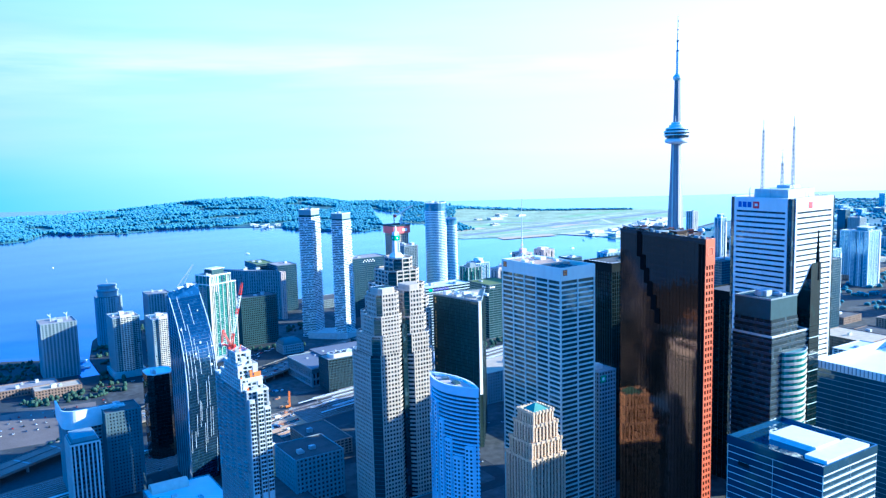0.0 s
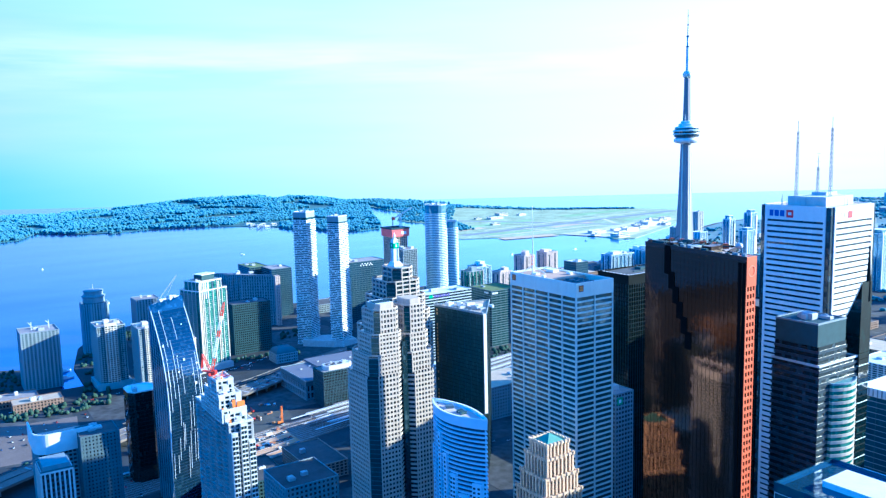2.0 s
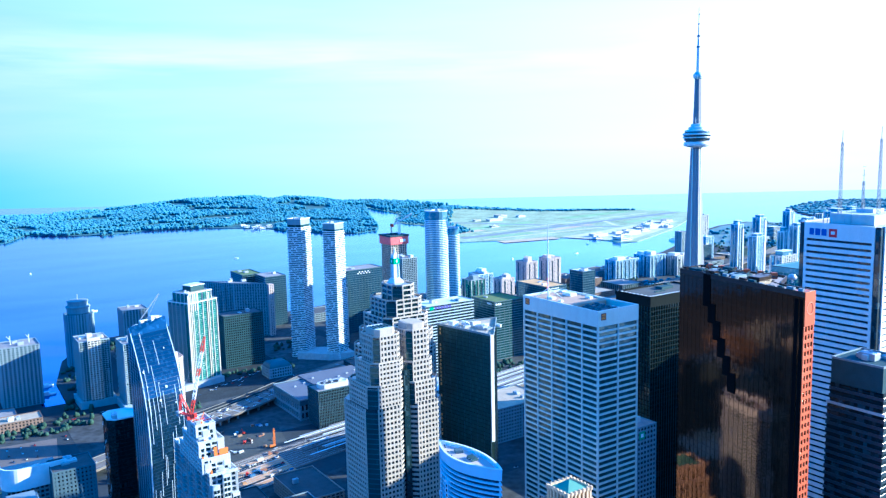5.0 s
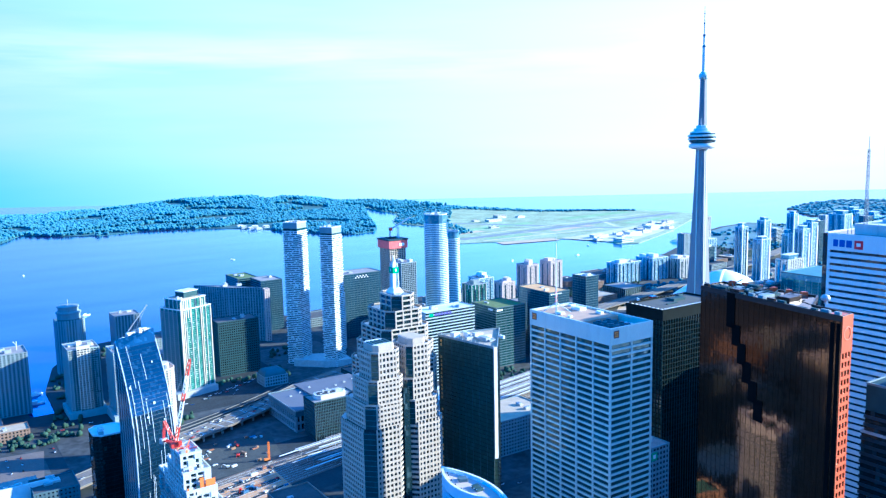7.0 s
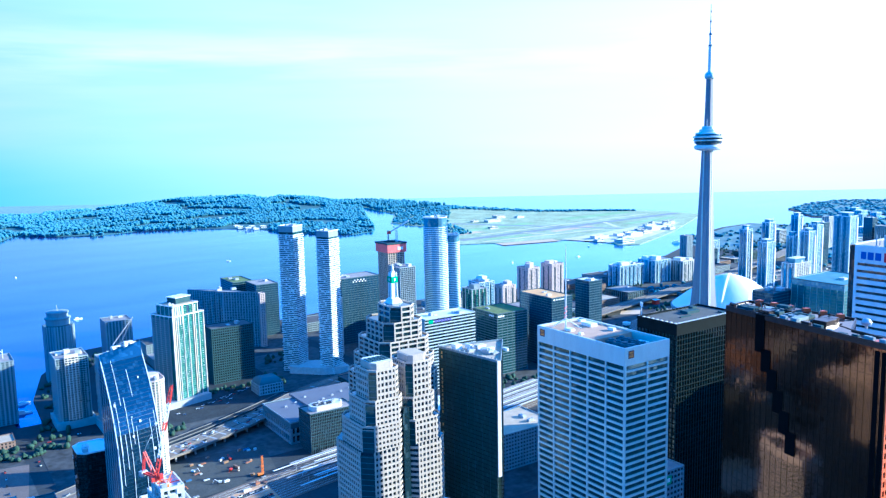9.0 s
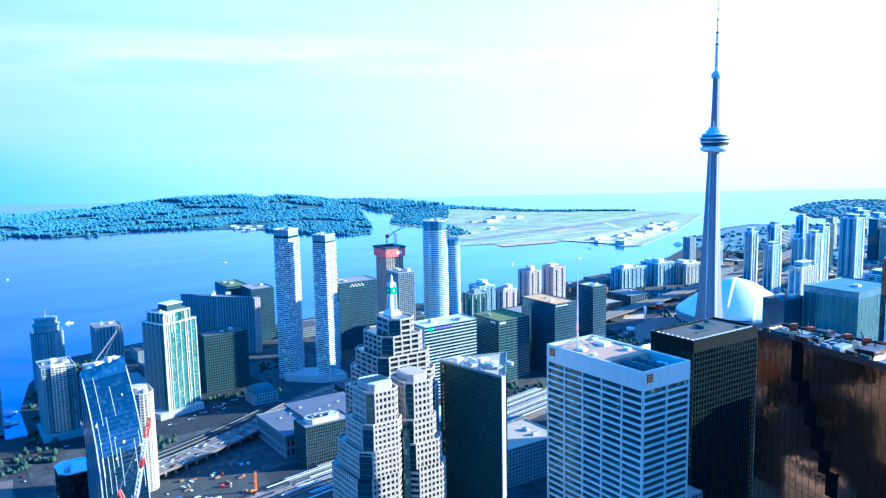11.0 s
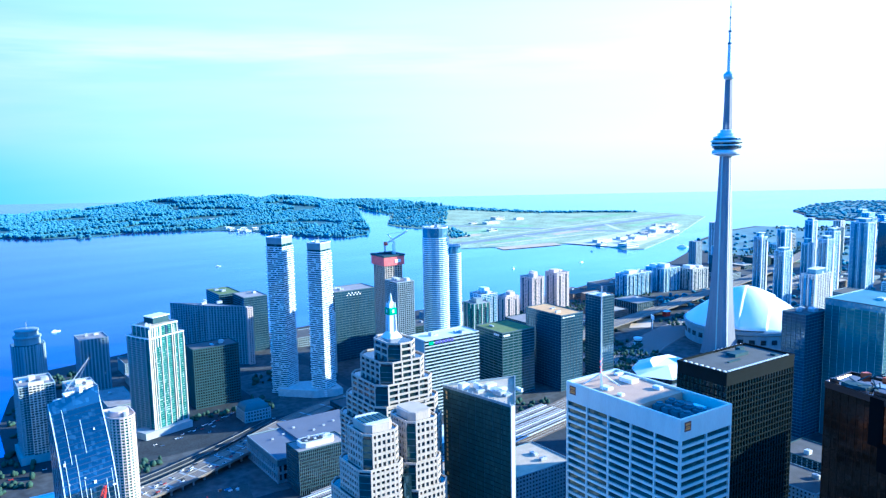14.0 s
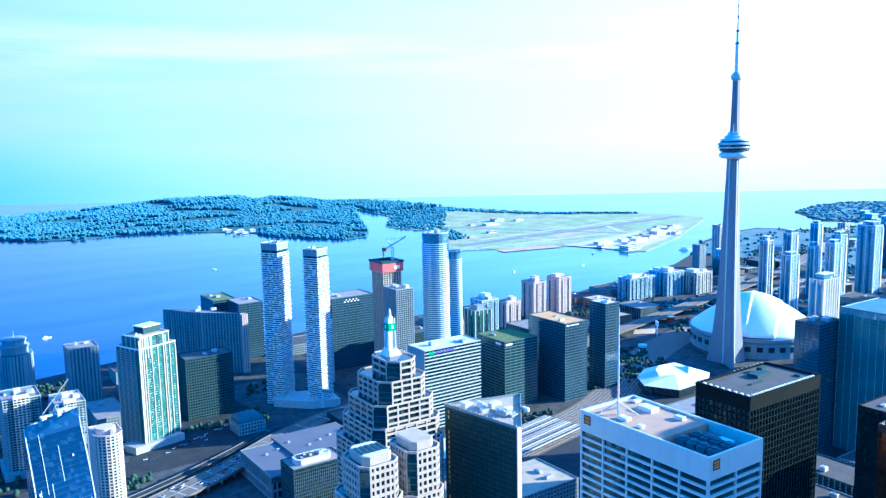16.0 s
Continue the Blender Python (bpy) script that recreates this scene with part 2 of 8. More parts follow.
glass_bronze = glazing("bronze_mirror_glass", (0.165, 0.085, 0.045), (1.65, 1.65, 3.95), metal=0.92, blinds=0.06, lit=(0.13, 0.07, 0.05), ripple=0.012)
bronze = surface("dark_bronze_mullion", (0.045, 0.028, 0.02), 0.3, 0.3, var=0.2)
# granite bands of the shaded face: shade in the colour, polish like glass
face_granite = surface("dark_face_granite", (0.12, 0.064, 0.036), 0.08, 0.85, var=0.15, fine=1.0)
glass_mirror = glazing("blue_mirror_glass", (0.06, 0.15, 0.24), (3.1, 3.1, 3.9), metal=0.55, blinds=0.1, lit=(0.12, 0.22, 0.30), ripple=0.02)
glass_green = glazing("green_glass", (0.03, 0.19, 0.15), (2.5, 2.5, 2.9), blinds=0.5, lit=(0.16, 0.42, 0.34), metal=0.1)
glass_teal = glazing("dark_teal_glass", (0.035, 0.12, 0.13), (3.0, 3.0, 4.0), blinds=0.15, lit=(0.07, 0.17, 0.18), ior=1.8, metal=0.4)
glass_sky = glazing("pale_blue_glass", (0.22, 0.43, 0.58), (2.0, 2.0, 3.0), metal=0.35, blinds=0.3, lit=(0.42, 0.58, 0.68), ripple=0.05)
glass_silver = glazing("silver_glass", (0.045, 0.11, 0.105), (3.0, 3.0, 4.05), metal=0.4, blinds=0.35, lit=(0.13, 0.21, 0.21), ripple=0.05)
glass_harbour = glazing("mid_blue_glass", (0.11, 0.27, 0.42), (2.0, 2.0, 3.0), metal=0.35, blinds=0.2, lit=(0.2, 0.36, 0.5))
glass_flat = glazing("home_glass", (0.02, 0.07, 0.08), (2.5, 2.5, 2.9), blinds=0.35, lit=(0.20, 0.30, 0.28))

# ---- building blocks ----
GROUND = 2.0


def part(name, bm, mat, parent, label="", at=(0, 0, 0), turn=0.0):
    """One mesh object under a thing, from a bmesh or a mesh already made."""
    if isinstance(bm, bmesh.types.BMesh):
        me = bpy.data.meshes.new(name)
        bmesh.ops.recalc_face_normals(bm, faces=bm.faces[:])
        bm.to_mesh(me)
        bm.free()
    else:
        me = bm
    if mat and not me.materials:
        me.materials.append(mat)
    ob = new(name, me)
    ob.parent = parent
    ob.location, ob.rotation_euler = at, (0, 0, turn)
    if label:
        tagged(ob, label)
    return ob


def thing(name, label, category, x, y, z=GROUND, group="", kind=""):
    ob = new(name)
    ob.location = (x, y, z)
    ob.empty_display_size = 1
    return tagged(ob, label, category, group, kind)


def single(name, bm, mat, label, category="", group="", kind="", at=(0, 0, 0)):
    ob = part(name, bm, mat, None, "", at)
    return tagged(ob, label, category, group, kind)


def ccw(poly):
    a = sum(p[0] * q[1] - q[0] * p[1] for p, q in zip(poly, poly[1:] + poly[:1]))
    return poly if a > 0 else poly[::-1]


def rect(x0, x1, y0, y1):
    return [(x0, y0), (x1, y0), (x1, y1), (x0, y1)]


def chamfer(x0, x1, y0, y1, c):
    return [(x0 + c, y0), (x1 - c, y0), (x1, y0 + c), (x1, y1 - c), (x1 - c, y1), (x0 + c, y1), (x0, y1 - c), (x0, y0 + c)]


def oval(cx, cy, rx, ry, n=32, start=0.0):
    return [(cx + rx * math.cos(start + 2 * math.pi * i / n), cy + ry * math.sin(start + 2 * math.pi * i / n)) for i in range(n)]


def corners(l, f, r):
    """The plan of a block from its three seen corners."""
    return ccw([l, f, r, (l[0] + r[0] - f[0], l[1] + r[1] - f[1])])


def offset(poly, d):
    out, n = [], len(poly)
    for i in range(n):
        p, q, r = Vector(poly[i - 1]), Vector(poly[i]), Vector(poly[(i + 1) % n])
        a, b = (q - p).normalized(), (r - q).normalized()
        na, nb = Vector((a.y, -a.x)), Vector((b.y, -b.x))
        m = na + nb
        k = max(m.length_squared / 2, 0.3)
        out.append(tuple(q + m * (d / k)))
    return out


def prism(bm, poly, z0, z1, top=None):
    top = top or poly
    a = [bm.verts.new((x, y, z0)) for x, y in poly]
    b = [bm.verts.new((x, y, z1)) for x, y in top]
    for i in range(len(a)):
        j = (i + 1) % len(a)
        bm.faces.new((a[i], a[j], b[j], b[i]))
    bm.faces.new(b)
    bm.faces.new(a[::-1])
    return bm


def ring(bm, poly, d0, d1, z0, z1):
    i0, o0 = offset(poly, d0), offset(poly, d1)
    n = len(poly)
    v = [[bm.verts.new((x, y, z)) for x, y in p] for p, z in ((i0, z0), (o0, z0), (o0, z1), (i0, z1))]
    for k in range(4):
        for i in range(n):
            j = (i + 1) % n
            bm.faces.new((v[k][i], v[k][j], v[(k + 1) % 4][j], v[(k + 1) % 4][i]))
    return bm


def box(bm, cx, cy, z0, sx, sy, sz, turn=0.0):
    c, s = math.cos(turn), math.sin(turn)
    poly = [(cx + c * a - s * b, cy + s * a + c * b) for a, b in ((-sx / 2, -sy / 2), (sx / 2, -sy / 2), (sx / 2, sy / 2), (-sx / 2, sy / 2))]
    return prism(bm, poly, z0, z0 + sz)


def fresh():
    return bmesh.new()


def lathe(bm, profile, n=32, cx=0.0, cy=0.0):
    rings = [[bm.verts.new((cx + r * math.cos(2 * math.pi * i / n), cy + r * math.sin(2 * math.pi * i / n), z)) for i in range(n)] for r, z in profile]
    for a, b in zip(rings, rings[1:]):
        for i in range(n):
            bm.faces.new((a[i], a[(i + 1) % n], b[(i + 1) % n], b[i]))
    bm.faces.new(rings[-1])
    bm.faces.new(rings[0][::-1])
    return bm


def beam(bm, a, b, w):
    """A square bar from a to b."""
    a, b = Vector(a), Vector(b)
    d = (b - a).normalized()
    u = d.cross(Vector((0, 0, 1)) if abs(d.z) < 0.9 else Vector((1, 0, 0))).normalized() * w / 2
    v = d.cross(u).normalized() * w / 2
    q = [[bm.verts.new(e + s * u + t * v) for s, t in ((-1, -1), (1, -1), (1, 1), (-1, 1))] for e in (a, b)]
    for i in range(4):
        bm.faces.new((q[0][i], q[0][(i + 1) % 4], q[1][(i + 1) % 4], q[1][i]))
    bm.faces.new(q[0][::-1])
    bm.faces.new(q[1])
    return bm


def rail(bm, pts, w):
    """A square bar bent along points."""
    prev = None
    for i, p in enumerate(pts):
        d = (Vector(pts[min(i + 1, len(pts) - 1)]) - Vector(pts[max(i - 1, 0)])).normalized()
        u = d.cross(Vector((1, 0, 0))).normalized() * w / 2
        v = Vector((w / 2, 0, 0))
        cur = [bm.verts.new(Vector(p) + a * u + b * v) for a, b in ((-1, -1), (1, -1), (1, 1), (-1, 1))]
        if prev:
            for k in range(4):
                bm.faces.new((prev[k], prev[(k + 1) % 4], cur[(k + 1) % 4], cur[k]))
        else:
            bm.faces.new(cur[::-1])
        prev = cur
    bm.faces.new(prev)
    return bm


def distant(T):
    """Whether single floors are too small to pick apart from anywhere on the flight."""
    if T.get("group") == "low city buildings" or T.name.startswith("low_hall"):
        return True
    return min((T.location.x - x) ** 2 + (T.location.y - y) ** 2 for x, y in ((1226, 1042), (1146, 895), (1075, 770))) > 560 ** 2


def facade(T, poly, z0, z1, fh=4.0, core=None, inset=0.5, band=None, pier=None, crown=0.0, crown_mat=None, edges=None, first=0.0, drop=0.05, names=("spandrel", "pier")):
    """One storeyed block of a tower: a glass core, a band at each floor and upright piers, all real pieces. Heights above the thing's base."""
    ox, oy = T.location.x, T.location.y
    poly = ccw([(x - ox, y - oy) for x, y in poly])
    part("glazing", prism(fresh(), offset(poly, -inset), z0, z1 - drop), core, T)
    h = z1 - crown - z0
    n = max(1, int(round((h - first) / fh)))
    fh = (h - first) / n
    if band:
        bh, proud, mat = band[:3]
        if distant(T):
            bm = fresh()
            for i in range(n):
                ring(bm, poly, -inset - 0.2, proud, first + i * fh, first + i * fh + bh)
            tagged(part(names[0], bm, mat, T, at=(0, 0, z0)), kind="stuff")
            n = 0
        else:
            bm = ring(fresh(), poly, -inset - 0.2, proud, 0, bh)
            me = part(names[0], bm, mat, T, at=(0, 0, z0 + first)).data
        for i in range(1, n):
            part(names[0], me, None, T, at=(0, 0, z0 + first + i * fh))
    if pier:
        sp, w, proud, mat = pier[:4]
        me = None
        many = fresh() if distant(T) else None
        for i in range(len(poly)):
            if edges and i not in edges:
                continue
            a, b = Vector(poly[i]), Vector(poly[(i + 1) % len(poly)])
            L, d = (b - a).length, (b - a).normalized()
            if L < sp * 0.6:
                continue
            k = max(1, int(round(L / sp)))
            for j in range(k + 1):
                p = a + d * min(max(L * j / k, w / 2), L - w / 2)
                turn = math.atan2(d.y, d.x)
                if many is not None:
                    e, o = d * w / 2, Vector((d.y, -d.x))
                    prism(many, [tuple(v) for v in (p - e + o * proud, p + e + o * proud, p + e - o * (inset + 0.1), p - e - o * (inset + 0.1))], 0, h)
                elif me is None:
                    bm = fresh()
                    prism(bm, [(-w / 2, -proud), (w / 2, -proud), (w / 2, inset + 0.1), (-w / 2, inset + 0.1)], 0, h)
                    me = part(names[1], bm, mat, T, at=(p.x, p.y, z0), turn=turn).data
                else:
                    part(names[1], me, None, T, at=(p.x, p.y, z0), turn=turn)
        if many is not None:
            tagged(part(names[1], many, mat, T, at=(0, 0, z0)), kind="stuff")
    if crown:
        pr = (band[1] if band else 0.1) + 0.04
        part("crown", ring(fresh(), poly, -inset - 0.4, pr, z1 - crown, z1 + 0.6), crown_mat or (band[2] if band else core), T)
    return poly


def roof(T, poly, z, mat=None, wall=1.1, wall_mat=None, plant=0, seed=1, proud=0.15, size=(3, 9)):
    """A flat roof with its parapet and the plant that stands on it."""
    ox, oy = T.location.x, T.location.y
    poly = ccw([(x - ox, y - oy) for x, y in poly])
    part("roof", prism(fresh(), offset(poly, -0.45), z - 0.3, z + 0.12), mat or roof_gravel, T)
    if wall:
        part("parapet", ring(fresh(), poly, -0.5, proud, z - 0.25, z + wall), wall_mat or concrete, T)
    rnd = random.Random(seed)
    xs, ys = [p[0] for p in poly], [p[1] for p in poly]
    cx, cy = sum(xs) / len(xs), sum(ys) / len(ys)
    for i in range(plant):
        px, py = cx + (rnd.random() - 0.5) * (max(xs) - min(xs)) * 0.55, cy + (rnd.random() - 0.5) * (max(ys) - min(ys)) * 0.55
        sx, sy, sz = rnd.uniform(*size), rnd.uniform(*size), rnd.uniform(1.5, 4.5)
        bm = box(fresh(), px, py, z + 0.12, sx, sy, sz)
        bmesh.ops.bevel(bm, geom=bm.edges[:], offset=0.15, segments=1, affect="EDGES")
        for q in range(int(sx // 3)):
            lathe(bm, [(0.9, z + sz + 0.1), (0.9, z + sz + 0.7), (0.7, z + sz + 0.75)], 8, px - sx / 2 + 1.5 + q * 3, py)
        part("roof_plant", bm, rnd.choice((plant_metal, pale_concrete, plant_metal)), T)


def centre(poly):
    return sum(p[0] for p in poly) / len(poly), sum(p[1] for p in poly) / len(poly)


def block(name, label, poly, z1, style, roof_mat=None, plant=3, seed=1, category="building", group="", wall_mat=None):
    """A plain storeyed building."""
    x, y = centre(poly)
    T = thing(name, label, category, x, y, group=group)
    facade(T, poly, 0, z1 - GROUND, **style)
    roof(T, poly, z1 - GROUND, roof_mat, wall_mat=wall_mat or (style["band"][2] if style.get("band") else None), plant=plant, seed=seed,
         proud=(style["band"][1] if style.get("band") else 0.0) + 0.08)
    return T

# ---- water, land, islands ----
from mathutils.geometry import tessellate_polygon

def sheet(name, poly, z, mat, label, kind="structure", thick=0.0):
    bm = fresh()
    if thick:
        prism(bm, ccw(list(poly)), z - thick, z)
    else:
        bm.faces.new([bm.verts.new((x, y, z)) for x, y in ccw(list(poly))])
    for f in [f for f in bm.faces if len(f.verts) > 4]:  # fill the bent outlines triangle by triangle
        v = list(f.verts)
        tris = tessellate_polygon([[w.co for w in v]])
        bm.faces.remove(f)
        for t in tris:
            bm.faces.new([v[k] for k in t])
    return single(name, bm, mat, label, kind=kind)


water = bpy.data.materials.new("lake_water")
water.use_nodes = True
n, l = water.node_tree.nodes, water.node_tree.links
p = n["Principled BSDF"]
p.inputs["Roughness"].default_value, p.inputs["IOR"].default_value = 0.12, 1.45
p.inputs["Metallic"].default_value = 0.85
p.inputs["Specular Tint"].default_value = (0.56, 0.92, 1.0, 1)
tc = n.new("ShaderNodeTexCoord")
w1, w2, w3 = n.new("ShaderNodeTexNoise"), n.new("ShaderNodeTexNoise"), n.new("ShaderNodeTexNoise")
wind = n.new("ShaderNodeMapping")
wind.inputs["Rotation"].default_value = (0, 0, radians(35))
wind.inputs["Scale"].default_value = (1.0, 3.5, 1.0)
l.new(tc.outputs["Object"], wind.inputs[0])
for w, s, d in ((w1, 0.06, 4), (w2, 0.35, 3), (w3, 0.0022, 7)):
    w.inputs["Scale"].default_value, w.inputs["Detail"].default_value = s, d
    l.new((wind.outputs[0] if w is w3 else tc.outputs["Object"]), w.inputs["Vector"])
b1, b2 = n.new("ShaderNodeBump"), n.new("ShaderNodeBump")
b1.inputs["Strength"].default_value, b1.inputs["Distance"].default_value = 0.08, 1.0
b2.inputs["Strength"].default_value, b2.inputs["Distance"].default_value = 0.06, 0.3
l.new(w1.outputs["Fac"], b1.inputs["Height"])
l.new(w2.outputs["Fac"], b2.inputs["Height"])
l.new(b1.outputs[0], b2.inputs["Normal"])
l.new(b2.outputs[0], p.inputs["Normal"])
# colour pales towards the west: the brighter sky's reflection is painted in
east_water = n.new("ShaderNodeMixRGB")
east_water.inputs[1].default_value, east_water.inputs[2].default_value = (0.13, 0.07, 0.37, 1), (0.23, 0.15, 0.52, 1)
west_water = n.new("ShaderNodeMixRGB")
west_water.inputs[1].default_value, west_water.inputs[2].default_value = (0.34, 0.48, 0.92, 1), (0.46, 0.60, 1.0, 1)
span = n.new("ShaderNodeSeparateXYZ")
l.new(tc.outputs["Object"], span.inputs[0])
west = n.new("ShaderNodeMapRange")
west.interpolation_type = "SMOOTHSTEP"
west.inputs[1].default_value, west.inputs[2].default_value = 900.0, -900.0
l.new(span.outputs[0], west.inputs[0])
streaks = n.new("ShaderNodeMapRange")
streaks.inputs[1].default_value, streaks.inputs[2].default_value = 0.35, 0.65
l.new(w3.outputs["Fac"], streaks.inputs[0])
l.new(streaks.outputs[0], east_water.inputs[0])
l.new(streaks.outputs[0], west_water.inputs[0])
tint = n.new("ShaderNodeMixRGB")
l.new(east_water.outputs[0], tint.inputs[1])
l.new(west_water.outputs[0], tint.inputs[2])
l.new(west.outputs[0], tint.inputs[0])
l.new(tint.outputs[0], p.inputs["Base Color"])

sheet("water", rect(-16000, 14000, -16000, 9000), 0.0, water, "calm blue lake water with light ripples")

SHORE = [(-9000, -300), (-3350, -900), (-3150, -1240), (-3000, -1400), (-2864, -1450), (-2618, -1425), (-2305, -1320), (-2051, -1053), (-2103, -941), (-2400, -890), (-2380, -830), (-2082, -817), (-1903, -853), (-1719, -902), (-1651, -1069), (-1455, -1054), (-1149, -947), (-900, -787), (-721, -700), (-358, -610), (-46, -535), (60, -600), (250, -610), (420, -630),
         (577, -610), (760, -640), (930, -600), (985, -480), (1012, -350), (1015, -235), (1045, -235), (1052, -370), (1130, -420), (1300, -430),
         (1500, -520), (9000, -900), (9000, 8000), (-9000, 8000)]
city_soil = surface("city_pavement", (0.028, 0.034, 0.038), 0.9, var=0.5, scale=0.02, fine=0.3)
# western ground: distance haze put into its blue-green colour
park_soil = surface("hazed_park_and_paving", (0.11, 0.19, 0.20), 0.95, var=0.5, scale=0.008, fine=0.06)
sheet("west_ground", [(-8900, -290), (-3340, -890), (-3130, -1230), (-2985, -1385), (-2864, -1435), (-2618, -1410), (-2320, -1305), (-2075, -1050), (-2115, -960), (-2420, -895), (-2390, -815), (-2080, -800), (-1903, -835), (-1712, -885), (-1640, -1050), (-1455, -1035), (-1149, -928),
                      (-960, -805), (-960, 2600), (-8900, 2600)], GROUND + 0.12, park_soil, "pale paved and planted ground of the western shore")
sheet("ground", SHORE, GROUND, city_soil, "grey paved city ground along the harbour", thick=4.0)

EAST_ISLE = [(1500, -2700), (966, -2526), (870, -2560), (779, -2800), (640, -2640), (518, -2553), (350, -2620), (224, -2578), (100, -2520), (-2, -2405), (-90, -2300), (-116, -2106), (-200, -1950),
             (-284, -1861), (-400, -1900), (-455, -1990), (-560, -2200), (-760, -2640), (-930, -3000), (-909, -3359), (-479, -3642), (65, -3960), (488, -3889), (852, -3929), (1500, -4000)]
WEST_ISLE = [(-420, -1330), (-576, -1261), (-759, -1187), (-830, -1130), (-800, -960), (-860, -925), (-1205, -1082), (-1831, -1441), (-1840, -1650), (-1799, -1760), (-1490, -2080), (-1330, -2700), (-1290, -3134), (-1190, -3420), (-920, -3520),
             (-945, -3010), (-920, -2880), (-862, -2516), (-720, -2290), (-616, -2129), (-622, -2003), (-650, -1894), (-600, -1790), (-520, -1700), (-410, -1460)]
# lawn coloured blue-green to match the haze-tinted trees
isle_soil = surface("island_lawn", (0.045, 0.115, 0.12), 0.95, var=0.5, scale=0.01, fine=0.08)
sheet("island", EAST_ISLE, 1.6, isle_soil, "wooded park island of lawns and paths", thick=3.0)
sheet("airfield_ground", WEST_ISLE, 1.6, grass, "flat pale grass airfield on an island", thick=3.0)


def inside(x, y, poly):
    hit = False
    for (x0, y0), (x1, y1) in zip(poly, poly[1:] + poly[:1]):
        if (y0 > y) != (y1 > y) and x < (x1 - x0) * (y - y0) / (y1 - y0) + x0:
            hit = not hit
    return hit


def clump_base(seed):
    """An uneven tree crown of a few dozen faces."""
    bm = fresh()
    bmesh.ops.create_icosphere(bm, subdivisions=1 if seed < 6 else 2, radius=1)
    for v in bm.verts:
        k = 1 + 0.38 * noise.noise(v.co * 2.1 + Vector((seed * 7.3, 0, 0))) + 0.2 * noise.noise(v.co * 5 + Vector((0, seed * 3.1, 0)))
        v.co = v.co * k
        if v.co.z < -0.5:
            v.co.z = -0.5 + (v.co.z + 0.5) * 0.3
    co = np.array([v.co for v in bm.verts])
    fa = np.array([[v.index for v in f.verts] for f in bm.faces])
    bm.free()
    return co, fa


CLUMPS = [clump_base(i) for i in range(12)]  # the second six are finer, for trees nearer by


def wood(name, label, spots, mat=leaf, fine=0):
    """Many crowns in one mesh: spots are x, y, ground, width, height."""
    rnd = random.Random(5)
    vs, fs, k = [], [], 0
    for x, y, z, w, h in spots:
        co, fa = CLUMPS[rnd.randrange(6) + fine]
        a = rnd.random() * 6.28
        c, s = math.cos(a), math.sin(a)
        q = co * (w / 2, w / 2 * rnd.uniform(0.8, 1.2), h / 2)
        vs.append(np.stack([q[:, 0] * c - q[:, 1] * s + x, q[:, 0] * s + q[:, 1] * c + y, q[:, 2] + z + h * 0.32], 1))
        fs.append(fa + k)
        k += len(co)
    me = bpy.data.meshes.new(name)
    me.from_pydata(np.concatenate(vs).tolist(), [], np.concatenate(fs).tolist())
    me.materials.append(mat)
    me.polygons.foreach_set("use_smooth", [True] * len(me.polygons))
    return tagged(new(name, me), label, "trees", kind="stuff")


def rise(x, y):
    """The low hill under the far woods."""
    g = min(1, max(0, (-y - 2500) / 1100))
    e = min(1, max(0, (y + 3960) / 160))
    return 50 * g * g * (3 - 2 * g) * e * math.exp(-((x + 480) / 660) ** 2)


bm = fresh()
grid = {}
for i in range(41):
    for j in range(41):
        x, y = -1000 + 62 * i, -4000 + 45 * j
        if inside(x, y, EAST_ISLE):
            grid[i, j] = bm.verts.new((x, y, 1.7 + rise(x, y) - (2.0 if rise(x, y) < 0.3 else 0.0)))
for i in range(40):
    for j in range(40):
        q = [grid.get(k) for k in ((i, j), (i + 1, j), (i + 1, j + 1), (i, j + 1))]
        if None not in q:
            bm.faces.new(q)
single("island_hill", bm, isle_soil, "low wooded rise at the back of the island", kind="structure")
rnd = random.Random(11)
spots = []
CLEAR = [(430, -3350, 150, 60), (250, -3000, 130, 45), (-60, -2880, 190, 60), (-75, -2420, 85, 165), (-330, -3980, 160, 110), (-330, -2500, 90, 45), (560, -2760, 90, 40), (120, -2650, 110, 35), (-560, -2900, 120, 45), (-150, -3350, 160, 50)]  # lawns and the amusement ground
while len(spots) < 14000:
    x, y = rnd.uniform(-950, 1500), rnd.uniform(-4000, -1850)
    if not inside(x, y, EAST_ISLE) or any(((x - a) / c) ** 2 + ((y - b) / d) ** 2 < 1 for a, b, c, d in CLEAR):
        continue
    if noise.noise(Vector((x / 170, y / 170, 3))) < -0.22:
        continue
    far = min(1, max(0, (-y - 2300) / 1500))
    up = rise(x, y)
    mid = math.exp(-((x + 500) / 700) ** 2)
    spots.append((x, y, 1.5 + up, rnd.uniform(8, 19) + 7 * far, rnd.uniform(10, 18) + (4 + 6 * mid) * far))
WOOD_WEST = [(-430, -1500), (-640, -1560), (-760, -1900), (-1150, -2450), (-1310, -2650), (-1280, -3100), (-1180, -3400), (-930, -3490), (-950, -3000), (-925, -2880), (-868, -2516), (-728, -2290), (-626, -2129), (-632, -2003), (-660, -1894), (-600, -1800)]
for i in range(5200):
    x, y = rnd.uniform(-1310, -430), rnd.uniform(-3480, -1500)
    if inside(x, y, WOOD_WEST):
        spots.append((x, y, 1.5, rnd.uniform(8, 18), rnd.uniform(9, 16) + (14 if y < -2700 else 0)))
